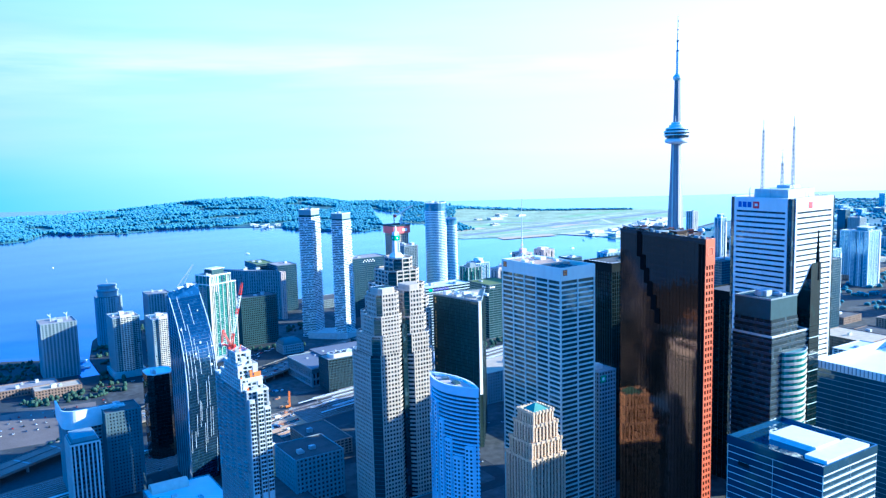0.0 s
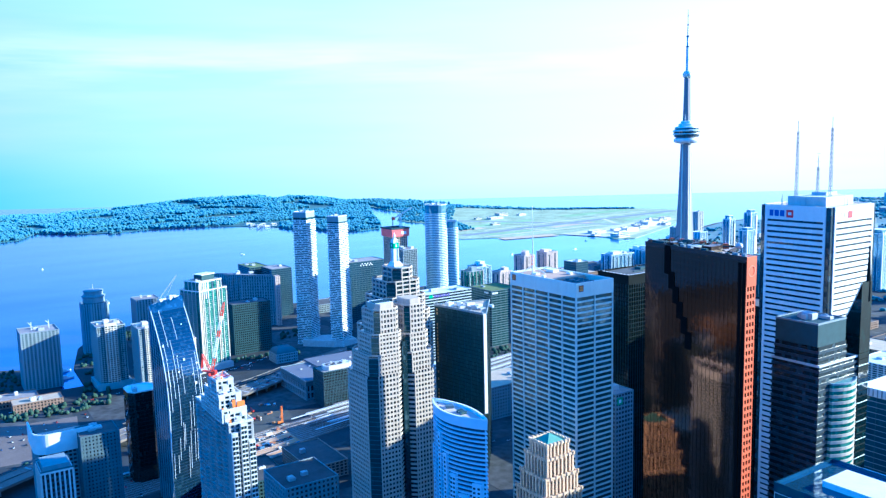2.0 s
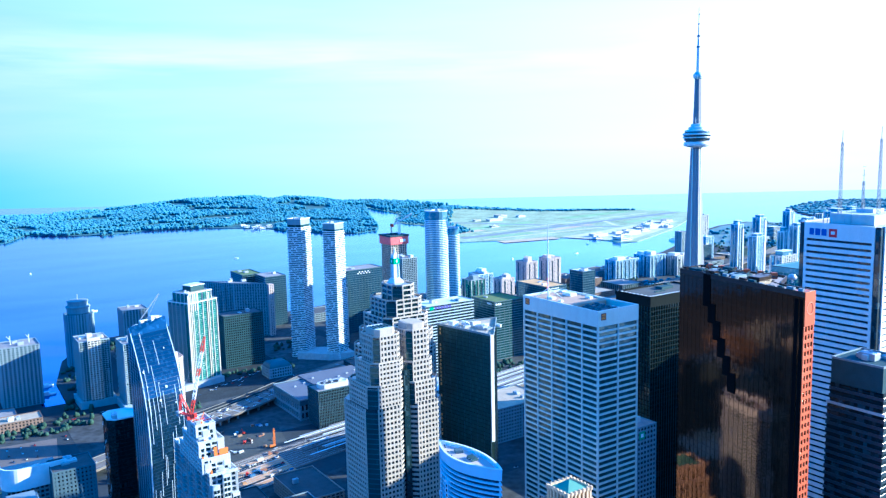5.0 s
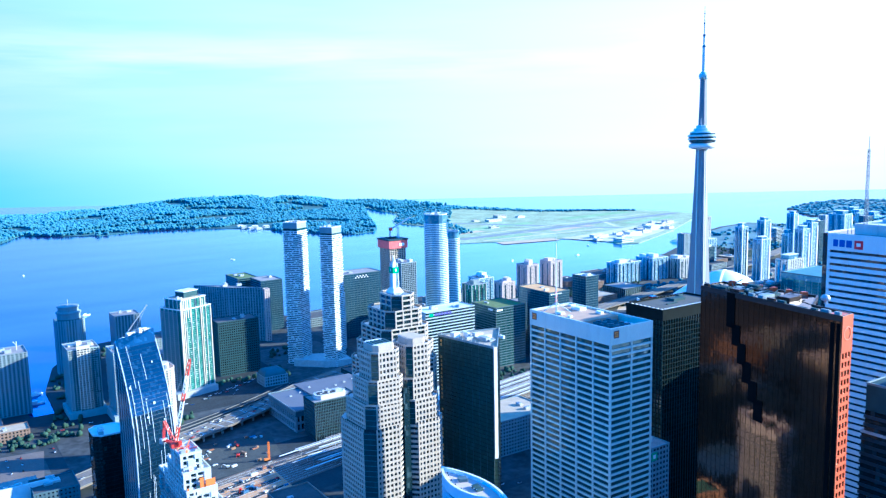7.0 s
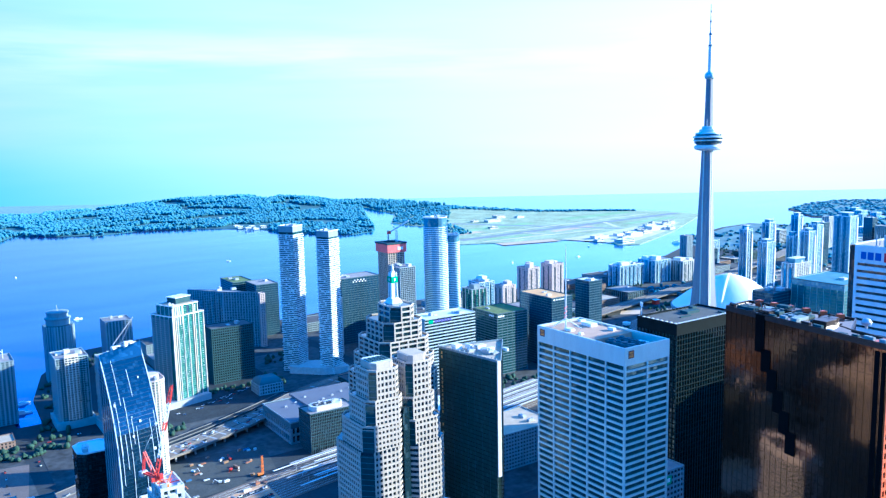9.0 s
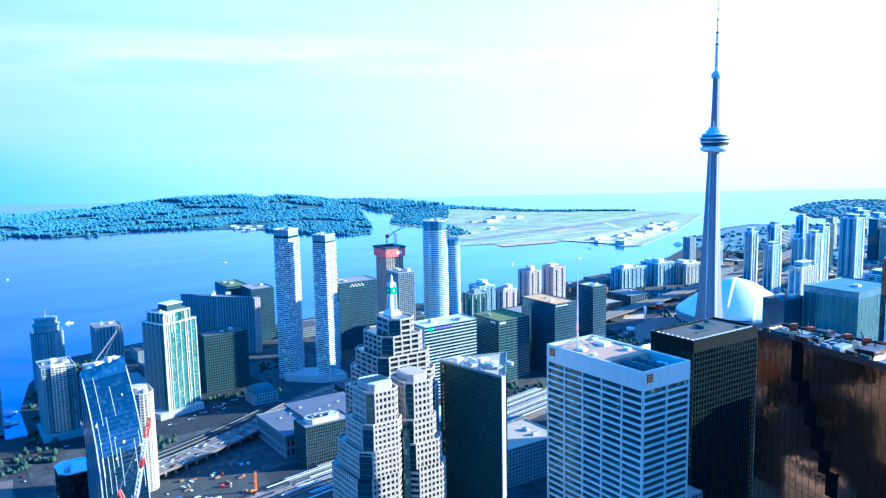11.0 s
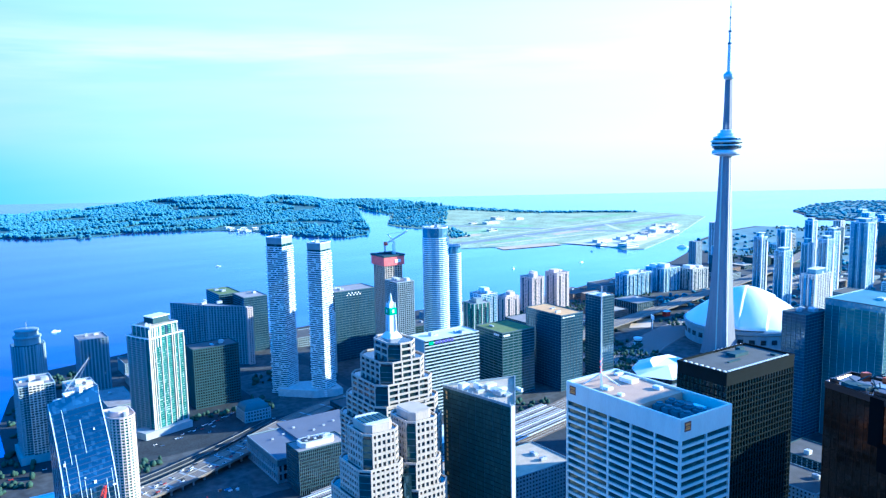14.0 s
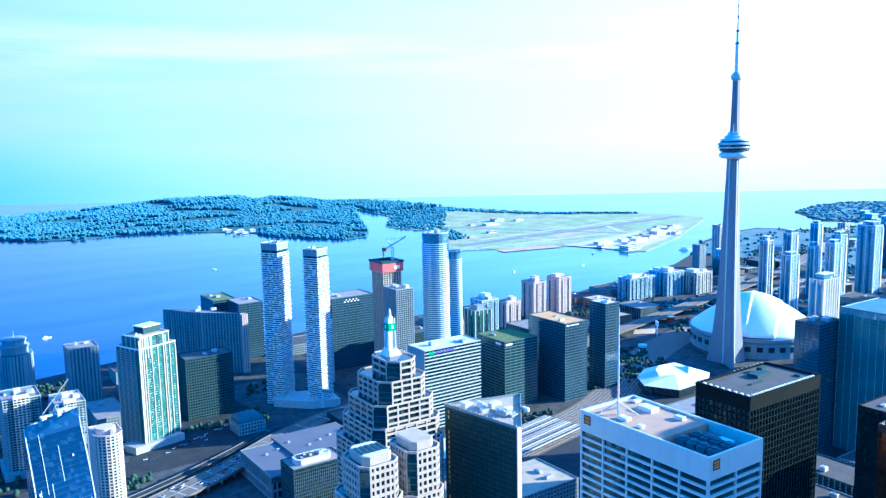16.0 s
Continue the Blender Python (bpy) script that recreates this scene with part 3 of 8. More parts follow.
for i in range(420):  # the tree line behind the runway
    f = rnd.random() ** 1.4
    wide = 30 + 190 * (1 - f) ** 2
    g = f * 2 if f < 0.5 else f * 2 - 1
    x, y = (-1270 - 180 * g, -2680 + 590 * g) if f < 0.5 else (-1450 - 320 * g, -2090 + 310 * g)
    x, y = x + rnd.uniform(-0.2, 1) * wide * 0.6, y + rnd.uniform(-0.5, 0.5) * wide
    if inside(x, y, WEST_ISLE):
        spots.append((x, y, 1.5, rnd.uniform(10, 22), rnd.uniform(8, 13)))
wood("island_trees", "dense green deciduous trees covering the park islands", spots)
spots = []
for i in range(900):  # streets lined with trees
    x, y = rnd.uniform(-2250, -900), rnd.uniform(-950, 700)
    if inside(x, y, SHORE):
        spots.append((x, y, 2, rnd.uniform(9, 18), rnd.uniform(8, 13)))
for i in range(1500):  # yards and parks between the western towers
    x, y = rnd.uniform(-1050, -190), rnd.uniform(-380, 620)
    if noise.noise(Vector((x / 90, y / 90, 8))) > -0.05 and math.hypot(x + 135, y + 47) > 130:
        spots.append((x, y, 2, rnd.uniform(8, 16), rnd.uniform(7, 12)))
for i in range(3400):  # the wooded far shore
    x, y = rnd.uniform(-3900, -2050), rnd.uniform(-1500, -300)
    if inside(x, y, SHORE):
        spots.append((x, y, 2, rnd.uniform(12, 26), rnd.uniform(4, 8)))
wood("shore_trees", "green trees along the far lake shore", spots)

# the airfield: runways, apron, hangars
def strip(name, a, b, w, mat, label, z=1.75, kind="structure"):
    d = (Vector(b) - Vector(a)).normalized()
    m = Vector((-d.y, d.x)) * w / 2
    pts = [Vector(a) + m, Vector(a) - m, Vector(b) - m, Vector(b) + m]
    return sheet(name, [tuple(p) for p in pts], z, mat, label, kind)


runway = surface("runway_asphalt", (0.24, 0.26, 0.25), 0.9, var=0.3, scale=0.03)
apron = surface("pale_apron", (0.58, 0.54, 0.46), 0.9, var=0.3, scale=0.02)
cream_panel = surface("cream_cladding", (0.66, 0.62, 0.54), 0.6, var=0.2)
strip("runway_1", (-480, -1420), (-1800, -1560), 45, runway, "long grey asphalt airport runway")
strip("runway_2", (-760, -1960), (-1260, -1120), 32, runway, "crossing grey asphalt airport runway", 1.85)
strip("taxiway", (-520, -1330), (-1100, -1330), 22, apron, "pale concrete taxiway beside the grass", 1.95)
sheet("apron", [(-760, -1200), (-840, -960), (-1180, -1100), (-1500, -1290), (-1440, -1350), (-1000, -1240)], 2.05, apron, "pale concrete apron beside the hangars")
tan_soil = surface("tan_soil", (0.60, 0.46, 0.30), 0.95, var=0.35, scale=0.02, fine=0.3, spec=0.2)
green_turf = surface("green_turf", (0.30, 0.42, 0.20), 0.95, var=0.4, scale=0.015, fine=0.3, spec=0.2)
strip("taxiway", (-640, -1500), (-1690, -1630), 18, apron, "pale concrete taxiway beside the grass", 2.15)
strip("taxiway", (-1180, -1330), (-1280, -1500), 20, apron, "pale concrete taxiway beside the grass", 2.25)
strip("taxiway", (-820, -1330), (-800, -1450), 20, apron, "pale concrete taxiway beside the grass", 2.25)
for a, b, w, m, lab in (((-560, -1640), (-1050, -1700), 60, green_turf, "mown green turf beside the runway"), ((-1250, -1720), (-1700, -1760), 70, green_turf, "mown green turf beside the runway"),
                        ((-560, -1372), (-780, -1376), 34, green_turf, "mown green turf beside the taxiway"), ((-900, -1400), (-1150, -1440), 40, tan_soil, "bare tan soil beside the runway"),
                        ((-520, -1560), (-700, -1590), 50, tan_soil, "bare tan soil beside the runway"), ((-1300, -1400), (-1650, -1450), 40, green_turf, "mown green turf beside the taxiway"),
                        ((-520, -1240), (-740, -1200), 60, tan_soil, "bare tan soil beside the apron")):
    strip("airfield_patch", a, b, w, m, lab, 1.69)
hangar_style = dict(fh=5, core=glass_flat, band=(3.6, 0.1, cream_panel))
HANGARS = [(-850, -985, 55, 40, 12), (-930, -1060, 40, 26, 9), (-1010, -1090, 60, 30, 13), (-1110, -1130, 45, 36, 11), (-1220, -1180, 70, 40, 14), (-1330, -1230, 50, 34, 12), (-880, -1130, 70, 24, 10), (-1430, -1290, 40, 30, 10), (-960, -1850, 70, 30, 9), (-1080, -1960, 50, 36, 12), (-800, -1640, 40, 18, 7)]
SHEDS = [(-905, -1020, 30, 22, 7), (-985, -1140, 34, 20, 8), (-1065, -1170, 28, 24, 6), (-1160, -1200, 36, 18, 7), (-1270, -1145, 30, 22, 9), (-1290, -1270, 44, 22, 8), (-1380, -1330, 26, 20, 6), (-820, -1075, 30, 20, 6), (-900, -1900, 30, 20, 6), (-1150, -1900, 40, 22, 8)]
for i, (x, y, sx, sy, h) in enumerate(HANGARS + SHEDS):
    block("hangar", "low white airport hangar on the apron" if i % 2 else "low grey-roofed airport terminal building", rect(x - sx / 2, x + sx / 2, y - sy / 2, y + sy / 2), 1.8 + h, hangar_style,
          (roof_white, roof_sand, roof_white, roof_gravel)[i % 4], plant=2, seed=i, category="hangar", group="airport buildings")
for i in range(14):  # pale pavilions between the island trees
    x, y = rnd.uniform(-130, -20), rnd.uniform(-2560, -2280)
    if i > 7:
        x, y = -60 + rnd.uniform(-110, 110), -2880 + rnd.uniform(-45, 45)
    block("pavilion", "small pale pavilion between the island trees", rect(x - 12, x + 12, y - 8, y + 8), rnd.uniform(7, 12), dict(fh=4, core=glass_flat, band=(1.6, 0.2, white_paint)), roof_white, plant=0,
          category="pavilion", group="island pavilions")


def boat(x, y, turn, s=1.0):
    T = thing("boat", "small white motor boat on the lake", "boat", x, y, 0.0, "boats on the lake")
    T.rotation_euler = (0, 0, turn)
    bm = fresh()
    prism(bm, [(-6 * s, -1.8 * s), (3 * s, -1.8 * s), (7 * s, 0), (3 * s, 1.8 * s), (-6 * s, 1.8 * s)], -0.5, 1.4 * s)
    part("hull", bm, white_paint, T)
    bm = box(fresh(), -1.5 * s, 0, 1.4 * s, 5 * s, 2.4 * s, 1.8 * s)
    bmesh.ops.bevel(bm, geom=bm.edges[:], offset=0.3, segments=1, affect="EDGES")
    part("cabin", bm, white_paint, T)
    return T

# ---- the towers ----
cream_wall = surface("cream_wall", (0.70, 0.62, 0.50), 0.8, var=0.15)
# cream tower walls with their blue shade put into the colour
shade_blue_wall = surface("shade_blue_wall", (0.36, 0.42, 0.43), 0.8, var=0.15)
rose_stucco = surface("rose_stucco", (0.62, 0.50, 0.44), 0.85, var=0.15)
tan_brick = surface("tan_brick", (0.34, 0.27, 0.21), 0.85, var=0.25)
glass_aqua = glazing("aqua_glass", (0.12, 0.30, 0.34), (2.0, 2.0, 4.0), metal=0.4, blinds=0.25, lit=(0.18, 0.38, 0.40), ripple=0.03)
ice_panel = surface("ice_blue_panel", (0.70, 0.79, 0.84), 0.5, var=0.12)
stripe_panel = surface("grey_white_panel", (0.46, 0.50, 0.52), 0.6, var=0.15)
slate = surface("blue_slate", (0.085, 0.13, 0.15), 0.7, var=0.2)
STYLE = dict(
    steel=dict(fh=4.05, core=glass_silver, inset=0.7, band=(1.3, 0.12, steel), pier=(15.2, 1.0, 0.2, steel), crown=10.0, drop=4.8),
    black=dict(fh=3.9, core=glass_black, inset=0.4, band=(0.7, 0.05, black_steel), pier=(3.0, 0.28, 0.32, black_mullion), crown=8.0, drop=1.2),
    granite=dict(fh=3.95, core=glass_bronze, inset=0.12, band=(0.6, 0.0, face_granite), pier=(3.3, 0.45, 0.02, face_granite), crown=2.0, crown_mat=bronze),
    punched=dict(fh=3.9, core=glass_dark, inset=0.5, band=(1.75, 0.0, limestone), pier=(3.0, 1.15, 0.04, limestone), edges=(0, 2, 4, 6)),
    home=dict(fh=2.95, core=glass_flat, inset=0.9, band=(0.85, 0.35, pale_concrete), pier=(7.5, 1.6, 0.15, pale_concrete)),
    home_bay=dict(fh=2.95, core=glass_teal, inset=0.8, band=(0.6, 0.2, shade_blue_wall), pier=(3.4, 0.5, 0.3, shade_blue_wall)),
    home_grey=dict(fh=2.95, core=glass_flat, inset=0.5, band=(1.1, 0.2, grey_stone), pier=(5.0, 2.0, 0.15, grey_stone)),
    home_green=dict(fh=2.95, core=glass_green, inset=0.9, band=(0.18, 0.3, grey_stone), pier=(9.0, 0.8, 0.2, pale_concrete)),
    home_dark=dict(fh=2.95, core=glass_dark, inset=0.6, band=(0.8, 0.25, dark_stone), pier=(6.0, 1.0, 0.1, grey_stone)),
    home_tan=dict(fh=2.95, core=glass_flat, inset=0.5, band=(1.15, 0.2, rose_stucco), pier=(4.5, 1.8, 0.12, rose_stucco)),
    home_brown=dict(fh=2.95, core=glass_dark, inset=0.6, band=(1.0, 0.25, tan_brick), pier=(4.5, 1.4, 0.1, tan_brick)),
    # far condominiums: pale blue glass and panels with distance haze in the colour
    home_sky=dict(fh=3.0, core=glass_sky, inset=0.3, band=(0.45, 0.12, ice_panel), pier=(11.0, 0.8, 0.2, ice_panel)),
    curtain=dict(fh=4.0, core=glass_blue, inset=0.15, band=(0.7, 0.08, slate), pier=(6.0, 0.2, 0.14, slate)),
    curtain_sky=dict(fh=4.0, core=glass_aqua, inset=0.2, band=(0.75, 0.06, slate), pier=(9.0, 0.25, 0.1, steel), crown=7.0, crown_mat=glass_sky),
    curtain_green=dict(fh=4.0, core=glass_teal, inset=0.2, band=(1.2, 0.06, slate), pier=(10.0, 0.4, 0.12, slate)),
    curtain_dark=dict(fh=4.0, core=glass_black, inset=0.15, band=(0.4, 0.04, black_steel), pier=(4.5, 0.14, 0.08, black_steel)),
    office=dict(fh=3.8, core=glass_dark, inset=0.4, band=(1.6, 0.1, grey_stone), pier=(3.6, 1.0, 0.14, grey_stone)),
    # near-black bands: the slab's shade is put into their colour
    office_shaded=dict(fh=3.8, core=glass_black, inset=0.5, band=(1.5, 0.1, dark_stone), pier=(3.4, 1.2, 0.14, dark_stone)),
    office_dark=dict(fh=3.8, core=glass_black, inset=0.4, band=(1.6, 0.1, dark_stone), pier=(3.4, 1.2, 0.14, dark_stone)),
    stripes=dict(fh=4.4, core=glass_dark, inset=0.3, band=(1.6, 0.12, stripe_panel)),
    old=dict(fh=4.2, core=glass_dark, inset=0.5, band=(1.9, 0.0, grey_stone), pier=(4.0, 2.0, 0.05, grey_stone)),
    old_brown=dict(fh=4.2, core=glass_dark, inset=0.5, band=(1.9, 0.0, brown_brick), pier=(4.0, 2.0, 0.05, brown_brick)),
)


def sign(T, label, face, marks, depth=0.25):
    """A flat sign on a wall: face is (origin, along, up-facing normal); marks are (x, z, width, height, material)."""
    (ox, oy, oz), (ax, ay), (nx, ny) = face
    lx, ly = T.location.x, T.location.y
    first = None
    for i, (x, z, w, h, mat) in enumerate(marks):
        bm = fresh()
        d = depth + i * 0.02
        c = Vector((ox - lx + ax * x, oy - ly + ay * x))
        a, nn = Vector((ax, ay)), Vector((nx, ny))
        p = [c, c + a * w, c + a * w + nn * d, c + nn * d]
        prism(bm, ccw([tuple(q) for q in p]), oz + z, oz + z + h)
        ob = part("sign_panel" if first is None else "sign_mark", bm, mat, T if first is None else first, label if first is None else "")
        first = first or ob
    return first


def lattice(bm, x, y, z0, z1, w0, w1, step=3.0, bar=0.25):
    """A square lattice mast."""
    n = max(2, int((z1 - z0) / step))
    prev = None
    for i in range(n + 1):
        f = i / n
        w, z = w0 + (w1 - w0) * f, z0 + (z1 - z0) * f
        cur = [(x + a * w / 2, y + b * w / 2, z) for a, b in ((-1, -1), (1, -1), (1, 1), (-1, 1))]
        if prev:
            for k in range(4):
                beam(bm, prev[k], cur[k], bar)
                beam(bm, prev[k], cur[(k + 1) % 4], bar * 0.6)
        prev = cur
    return bm


def cooling_rows(T, x, y, z, n, rows, mat, along=(0, 1), pitch=5.0, size=4.2, tall=3.2):
    """Rows of cooling towers with round fan cowls, each its own piece."""
    me = None
    for r in range(rows):
        for i in range(n):
            px = x - T.location.x + along[0] * pitch * i - along[1] * (pitch + 3.5) * r
            py = y - T.location.y + along[1] * pitch * i + along[0] * (pitch + 3.5) * r
            if me is None:
                bm = box(fresh(), 0, 0, 0, size * 1.35, size, tall)
                lathe(bm, [(size * 0.42, tall), (size * 0.36, tall + 0.5), (size * 0.42, tall + 1.0), (size * 0.38, tall + 1.02)], 14)
                me = part("cooling_unit", bm, mat, T, at=(px, py, z)).data
            else:
                part("cooling_unit", me, None, T, at=(px, py, z))


logo_red, logo_orange, logo_blue, logo_green, logo_purple, logo_white = (plain("logo_red", (0.55, 0.02, 0.04)), plain("logo_orange", (0.75, 0.28, 0.04)), plain("logo_blue", (0.03, 0.10, 0.42)),
    plain("logo_green", (0.02, 0.40, 0.16)), plain("logo_purple", (0.10, 0.08, 0.42)), plain("logo_white", (0.85, 0.85, 0.85)))
sign_dark = plain("sign_dark_red", (0.10, 0.03, 0.03), 0.4)

# steel-clad bank tower with mast
poly = rect(767, 804.5, 493, 569)
T = thing("office_tower", "tall brushed-steel bank tower with dark ribbon windows and roof mast", "skyscraper", *centre(poly))
facade(T, poly, 0, 233 - GROUND, **STYLE["steel"])
roof(T, poly, 228.5 - GROUND, roof_gravel, 0, plant=0)
part("raised_deck", prism(fresh(), [(x - 785.75, y - 531) for x, y in rect(769, 802.5, 495, 541)], 226.5, 230.6), surface("sandy_deck", (0.46, 0.31, 0.20), 0.95, var=0.25, scale=0.1), T, "sandy raised roof deck")
cooling_rows(T, 791, 545, 226.7, 4, 2, slate, (0, 1), 5.6)
lx, ly = T.location.x, T.location.y
for x, y, sx, sy, h in ((777, 512, 6, 9, 2.2), (796, 514, 4, 6, 1.6), (775, 530, 3, 5, 1.8), (798, 526, 2.5, 3, 1.4), (772, 500, 5, 3, 1.2), (776, 556, 5, 7, 2.4)):
    bm = box(fresh(), x - lx, y - ly, 226.6, sx, sy, h)
    bmesh.ops.bevel(bm, geom=bm.edges[:], offset=0.2, segments=1, affect="EDGES")
    part("roof_plant", bm, white_paint, T, at=(0, 0, 4.0 if y < 541 else 0))
bm = fresh()
tip = (793 - lx, 507 - ly, 237)
for q in ((782, 496), (802, 496), (802, 518), (782, 518)):
    beam(bm, (q[0] - lx, q[1] - ly, 226.6), tip, 0.6)
part("mast_bracing", bm, white_paint, T, "white sloping mast struts")
part("mast", lathe(fresh(), [(0.5, 226.6), (0.45, 250), (0.3, 268), (0.18, 284)], 8, 793 - lx, 507 - ly), white_paint, T, "white roof mast")
bm = fresh()
for z in (238, 241, 244):
    beam(bm, (793 - lx - 3, 507 - ly - 2, z), (793 - lx + 3, 507 - ly + 2, z), 0.35)
part("mast_arm", bm, red_paint, T, "red antenna arms")
for face in (((804.5, 495.5, 225.2), (0, 1), (1, 0)), ((802, 569, 225.2), (-1, 0), (0, 1))):
    sign(T, "dark red square sign with orange shapes", face, [(0, 0, 4.6, 4.6, sign_dark), (0.6, 0.7, 3.4, 0.9, logo_orange), (1.0, 1.9, 3.0, 0.5, logo_orange), (0.7, 2.9, 3.2, 1.0, logo_orange)], 0.3)

# black bank tower
poly = rect(613, 684, 468.5, 506)
T = thing("office_tower", "black steel and glass bank tower with flat brown roof", "skyscraper", *centre(poly))
facade(T, poly, 0, 218 - GROUND, **STYLE["black"])
roof(T, poly, 217.2 - GROUND, surface("brown_roof_felt", (0.085, 0.085, 0.075), 0.9, var=0.4, scale=0.08), 1.0, black_steel, plant=0, proud=0.4)
for x, y, sx, sy, h in ((640, 482, 14, 7, 2.2), (632, 478, 5, 4, 3.4), (655, 490, 12, 1.6, 0.9), (622, 497, 3, 4, 1.2)):
    part("roof_plant", box(fresh(), x - T.location.x, y - T.location.y, 215.2, sx, sy, h), dark_stone, T)
lx, ly = T.location.x, T.location.y
me = None
for i in range(17):  # pale vents along the roof's edges
    x, y = (617 + 4.1 * i, 468.5) if i < 8 else (681, 468 + 4.3 * (i - 8))
    if me is None:
        me = part("roof_vent", box(fresh(), 0, 0, 0, 1.6, 1.6, 1.2), white_paint, T, at=(x - lx, y - ly, 215.3)).data
    else:
        part("roof_vent", me, None, T, at=(x - lx, y - ly, 215.3))
for i in range(22):
    x = 617 + 2.9 * i
    part("roof_vent", me, None, T, at=(x - lx, 503.5 - ly, 215.3))

# its lower sister, behind the marble tower
poly = rect(553, 590, 538, 604)
T = thing("office_tower", "lower black steel and glass tower of the bank group", "skyscraper", *centre(poly))
facade(T, poly, 0, 188 - GROUND, **dict(STYLE["black"], pier=(6.0, 0.4, 0.32, black_mullion)))
roof(T, poly, 187.2 - GROUND, roof_dark, 1.0, black_steel, plant=0, proud=0.4)

# white marble tower with recessed black corners
mast_grey = surface("mast_grey", (0.16, 0.20, 0.24), 0.6, var=0.15)
T = thing("office_tower", "white marble-clad tower with dark ribbon windows and black recessed corners", "skyscraper", 620, 640)
lx, ly = 620, 640
X0, X1, Y0, Y1, TOP = 588, 649, 609.5, 668, 282
part("glazing", prism(fresh(), [(x - lx, y - ly) for x, y in rect(X0 + 0.9, X1 - 0.9, Y0 + 0.9, Y1 - 0.9)], 0, TOP - 0.3), glass_dark, T, "dark glass core")
NOTCH, FH, BAND = 4.6, 4.35, 2.6
for (a, b, nx, ny) in (((X1, Y0), (X1, Y1), 1, 0), ((X1, Y1), (X0, Y1), 0, 1), ((X0, Y1), (X0, Y0), -1, 0), ((X0, Y0), (X1, Y0), 0, -1)):
    a, b, nn = Vector(a) - Vector((lx, ly)), Vector(b) - Vector((lx, ly)), Vector((nx, ny))
    d = (b - a).normalized()
    L = (b - a).length
    p, q = a + d * NOTCH, b - d * NOTCH

    def wall(name, s0, s1, z0, z1, depth=2.3, mat=marble):
        return part(name, prism(fresh(), ccw([tuple(v) for v in (p + d * s0, p + d * s1, p + d * s1 - nn * depth, p + d * s0 - nn * depth)]), z0, z1), mat, T)
    LL = L - 2 * NOTCH
    wall("margin", 0, 1.7, 0, TOP)
    wall("margin", LL - 1.7, LL, 0, TOP)
    wall("crown", 1.71, LL - 1.71, TOP - 11, TOP, 2.28)
    me = None
    for i in range(61):
        z = TOP - 11 - FH - i * FH
        if z < 1:
            break
        if me is None:
            me = wall("spandrel", 1.71, LL - 1.71, 0, BAND, 2.28).data
            T.children[-1].location.z = z
        else:
            part("spandrel", me, None, T, at=(0, 0, z))
sign(T, "blue lettering bars and red roundel", ((X1, Y0 + NOTCH, TOP - 8.5), (0, 1), (1, 0)), [(4, 0, 3.2, 4.6, logo_blue), (8.2, 0, 3.6, 4.6, logo_blue), (12.8, 0, 3.6, 4.6, logo_blue), (18.2, -0.6, 5.6, 5.6, logo_red), (19.6, 1.2, 2.8, 2.2, logo_white)], 0.2)
sign(T, "red roundel sign with pale bars", ((X1 - NOTCH, Y1, TOP - 8.5), (-1, 0), (0, 1)), [(4, 0, 3.0, 4.4, logo_white), (8, 0, 3.0, 4.4, logo_white), (12, 0, 3.0, 4.4, logo_white), (17, -0.4, 5.2, 5.2, logo_red)], 0.2)
part("roof", prism(fresh(), [(x - lx, y - ly) for x, y in rect(X0 + 2.2, X1 - 2.2, Y0 + 2.2, Y1 - 2.2)], TOP - 1.6, TOP - 1.2), roof_gravel, T)
part("penthouse", prism(fresh(), [(x - lx, y - ly) for x, y in rect(604, 640, 627, 658)], TOP - 1.3, TOP + 6.5), pale_concrete, T)
part("penthouse_plant", box(fresh(), -4, 2, TOP + 6.4, 14, 12, 2.6), plant_metal, T)
for x, y, z1 in ((640, 634, 345), (630, 655, 347), (622, 640, 318)):
    bm = lattice(fresh(), x - lx, y - ly, TOP + 6.4, z1 - 8, 1.8, 1.0, 3.2, 0.24)
    beam(bm, (x - lx, y - ly, z1 - 8), (x - lx, y - ly, z1), 0.3)
    for k in range(5):
        beam(bm, (x - lx - 1.6, y - ly, TOP + 14 + k * 6), (x - lx + 1.6, y - ly, TOP + 14 + k * 6), 0.35)
    part("antenna_mast", bm, mast_grey, T, "blue-grey lattice antenna mast")
rnd = random.Random(8)
for i in range(16):
    x, y = rnd.uniform(592, 645), rnd.uniform(615, 664)
    part("roof_aerial", lathe(fresh(), [(0.25, TOP - 1.2), (0.15, TOP + rnd.uniform(3, 9))], 6, x - lx, y - ly), plant_metal, T)

# red granite tower with a bronze mirror face and stepped black panels
poly = [(793, 640.5), (812, 641), (827, 726), (818, 725.5), (813, 704), (792, 694)]
T = thing("office_tower", "red granite tower with bronze mirror windows and stepped black panels", "skyscraper", *centre(poly))
facade(T, poly, 0, 271 - GROUND, **STYLE["granite"])
roof(T, poly, 270 - GROUND, roof_dark, 1.2, bronze, plant=0)
rnd = random.Random(61)
for i in range(15):  # dark plant of uneven height
    x, y = rnd.uniform(797, 813), rnd.uniform(646, 692)
    bm = box(fresh(), x - T.location.x, y - T.location.y, 269 - GROUND + 1, rnd.uniform(3, 9), rnd.uniform(3, 10), rnd.uniform(0.8, 3.2))
    bmesh.ops.bevel(bm, geom=bm.edges[:], offset=0.15, segments=1, affect="EDGES")
    part("roof_plant", bm, rnd.choice((bronze, dark_stone, grey_stone)), T)
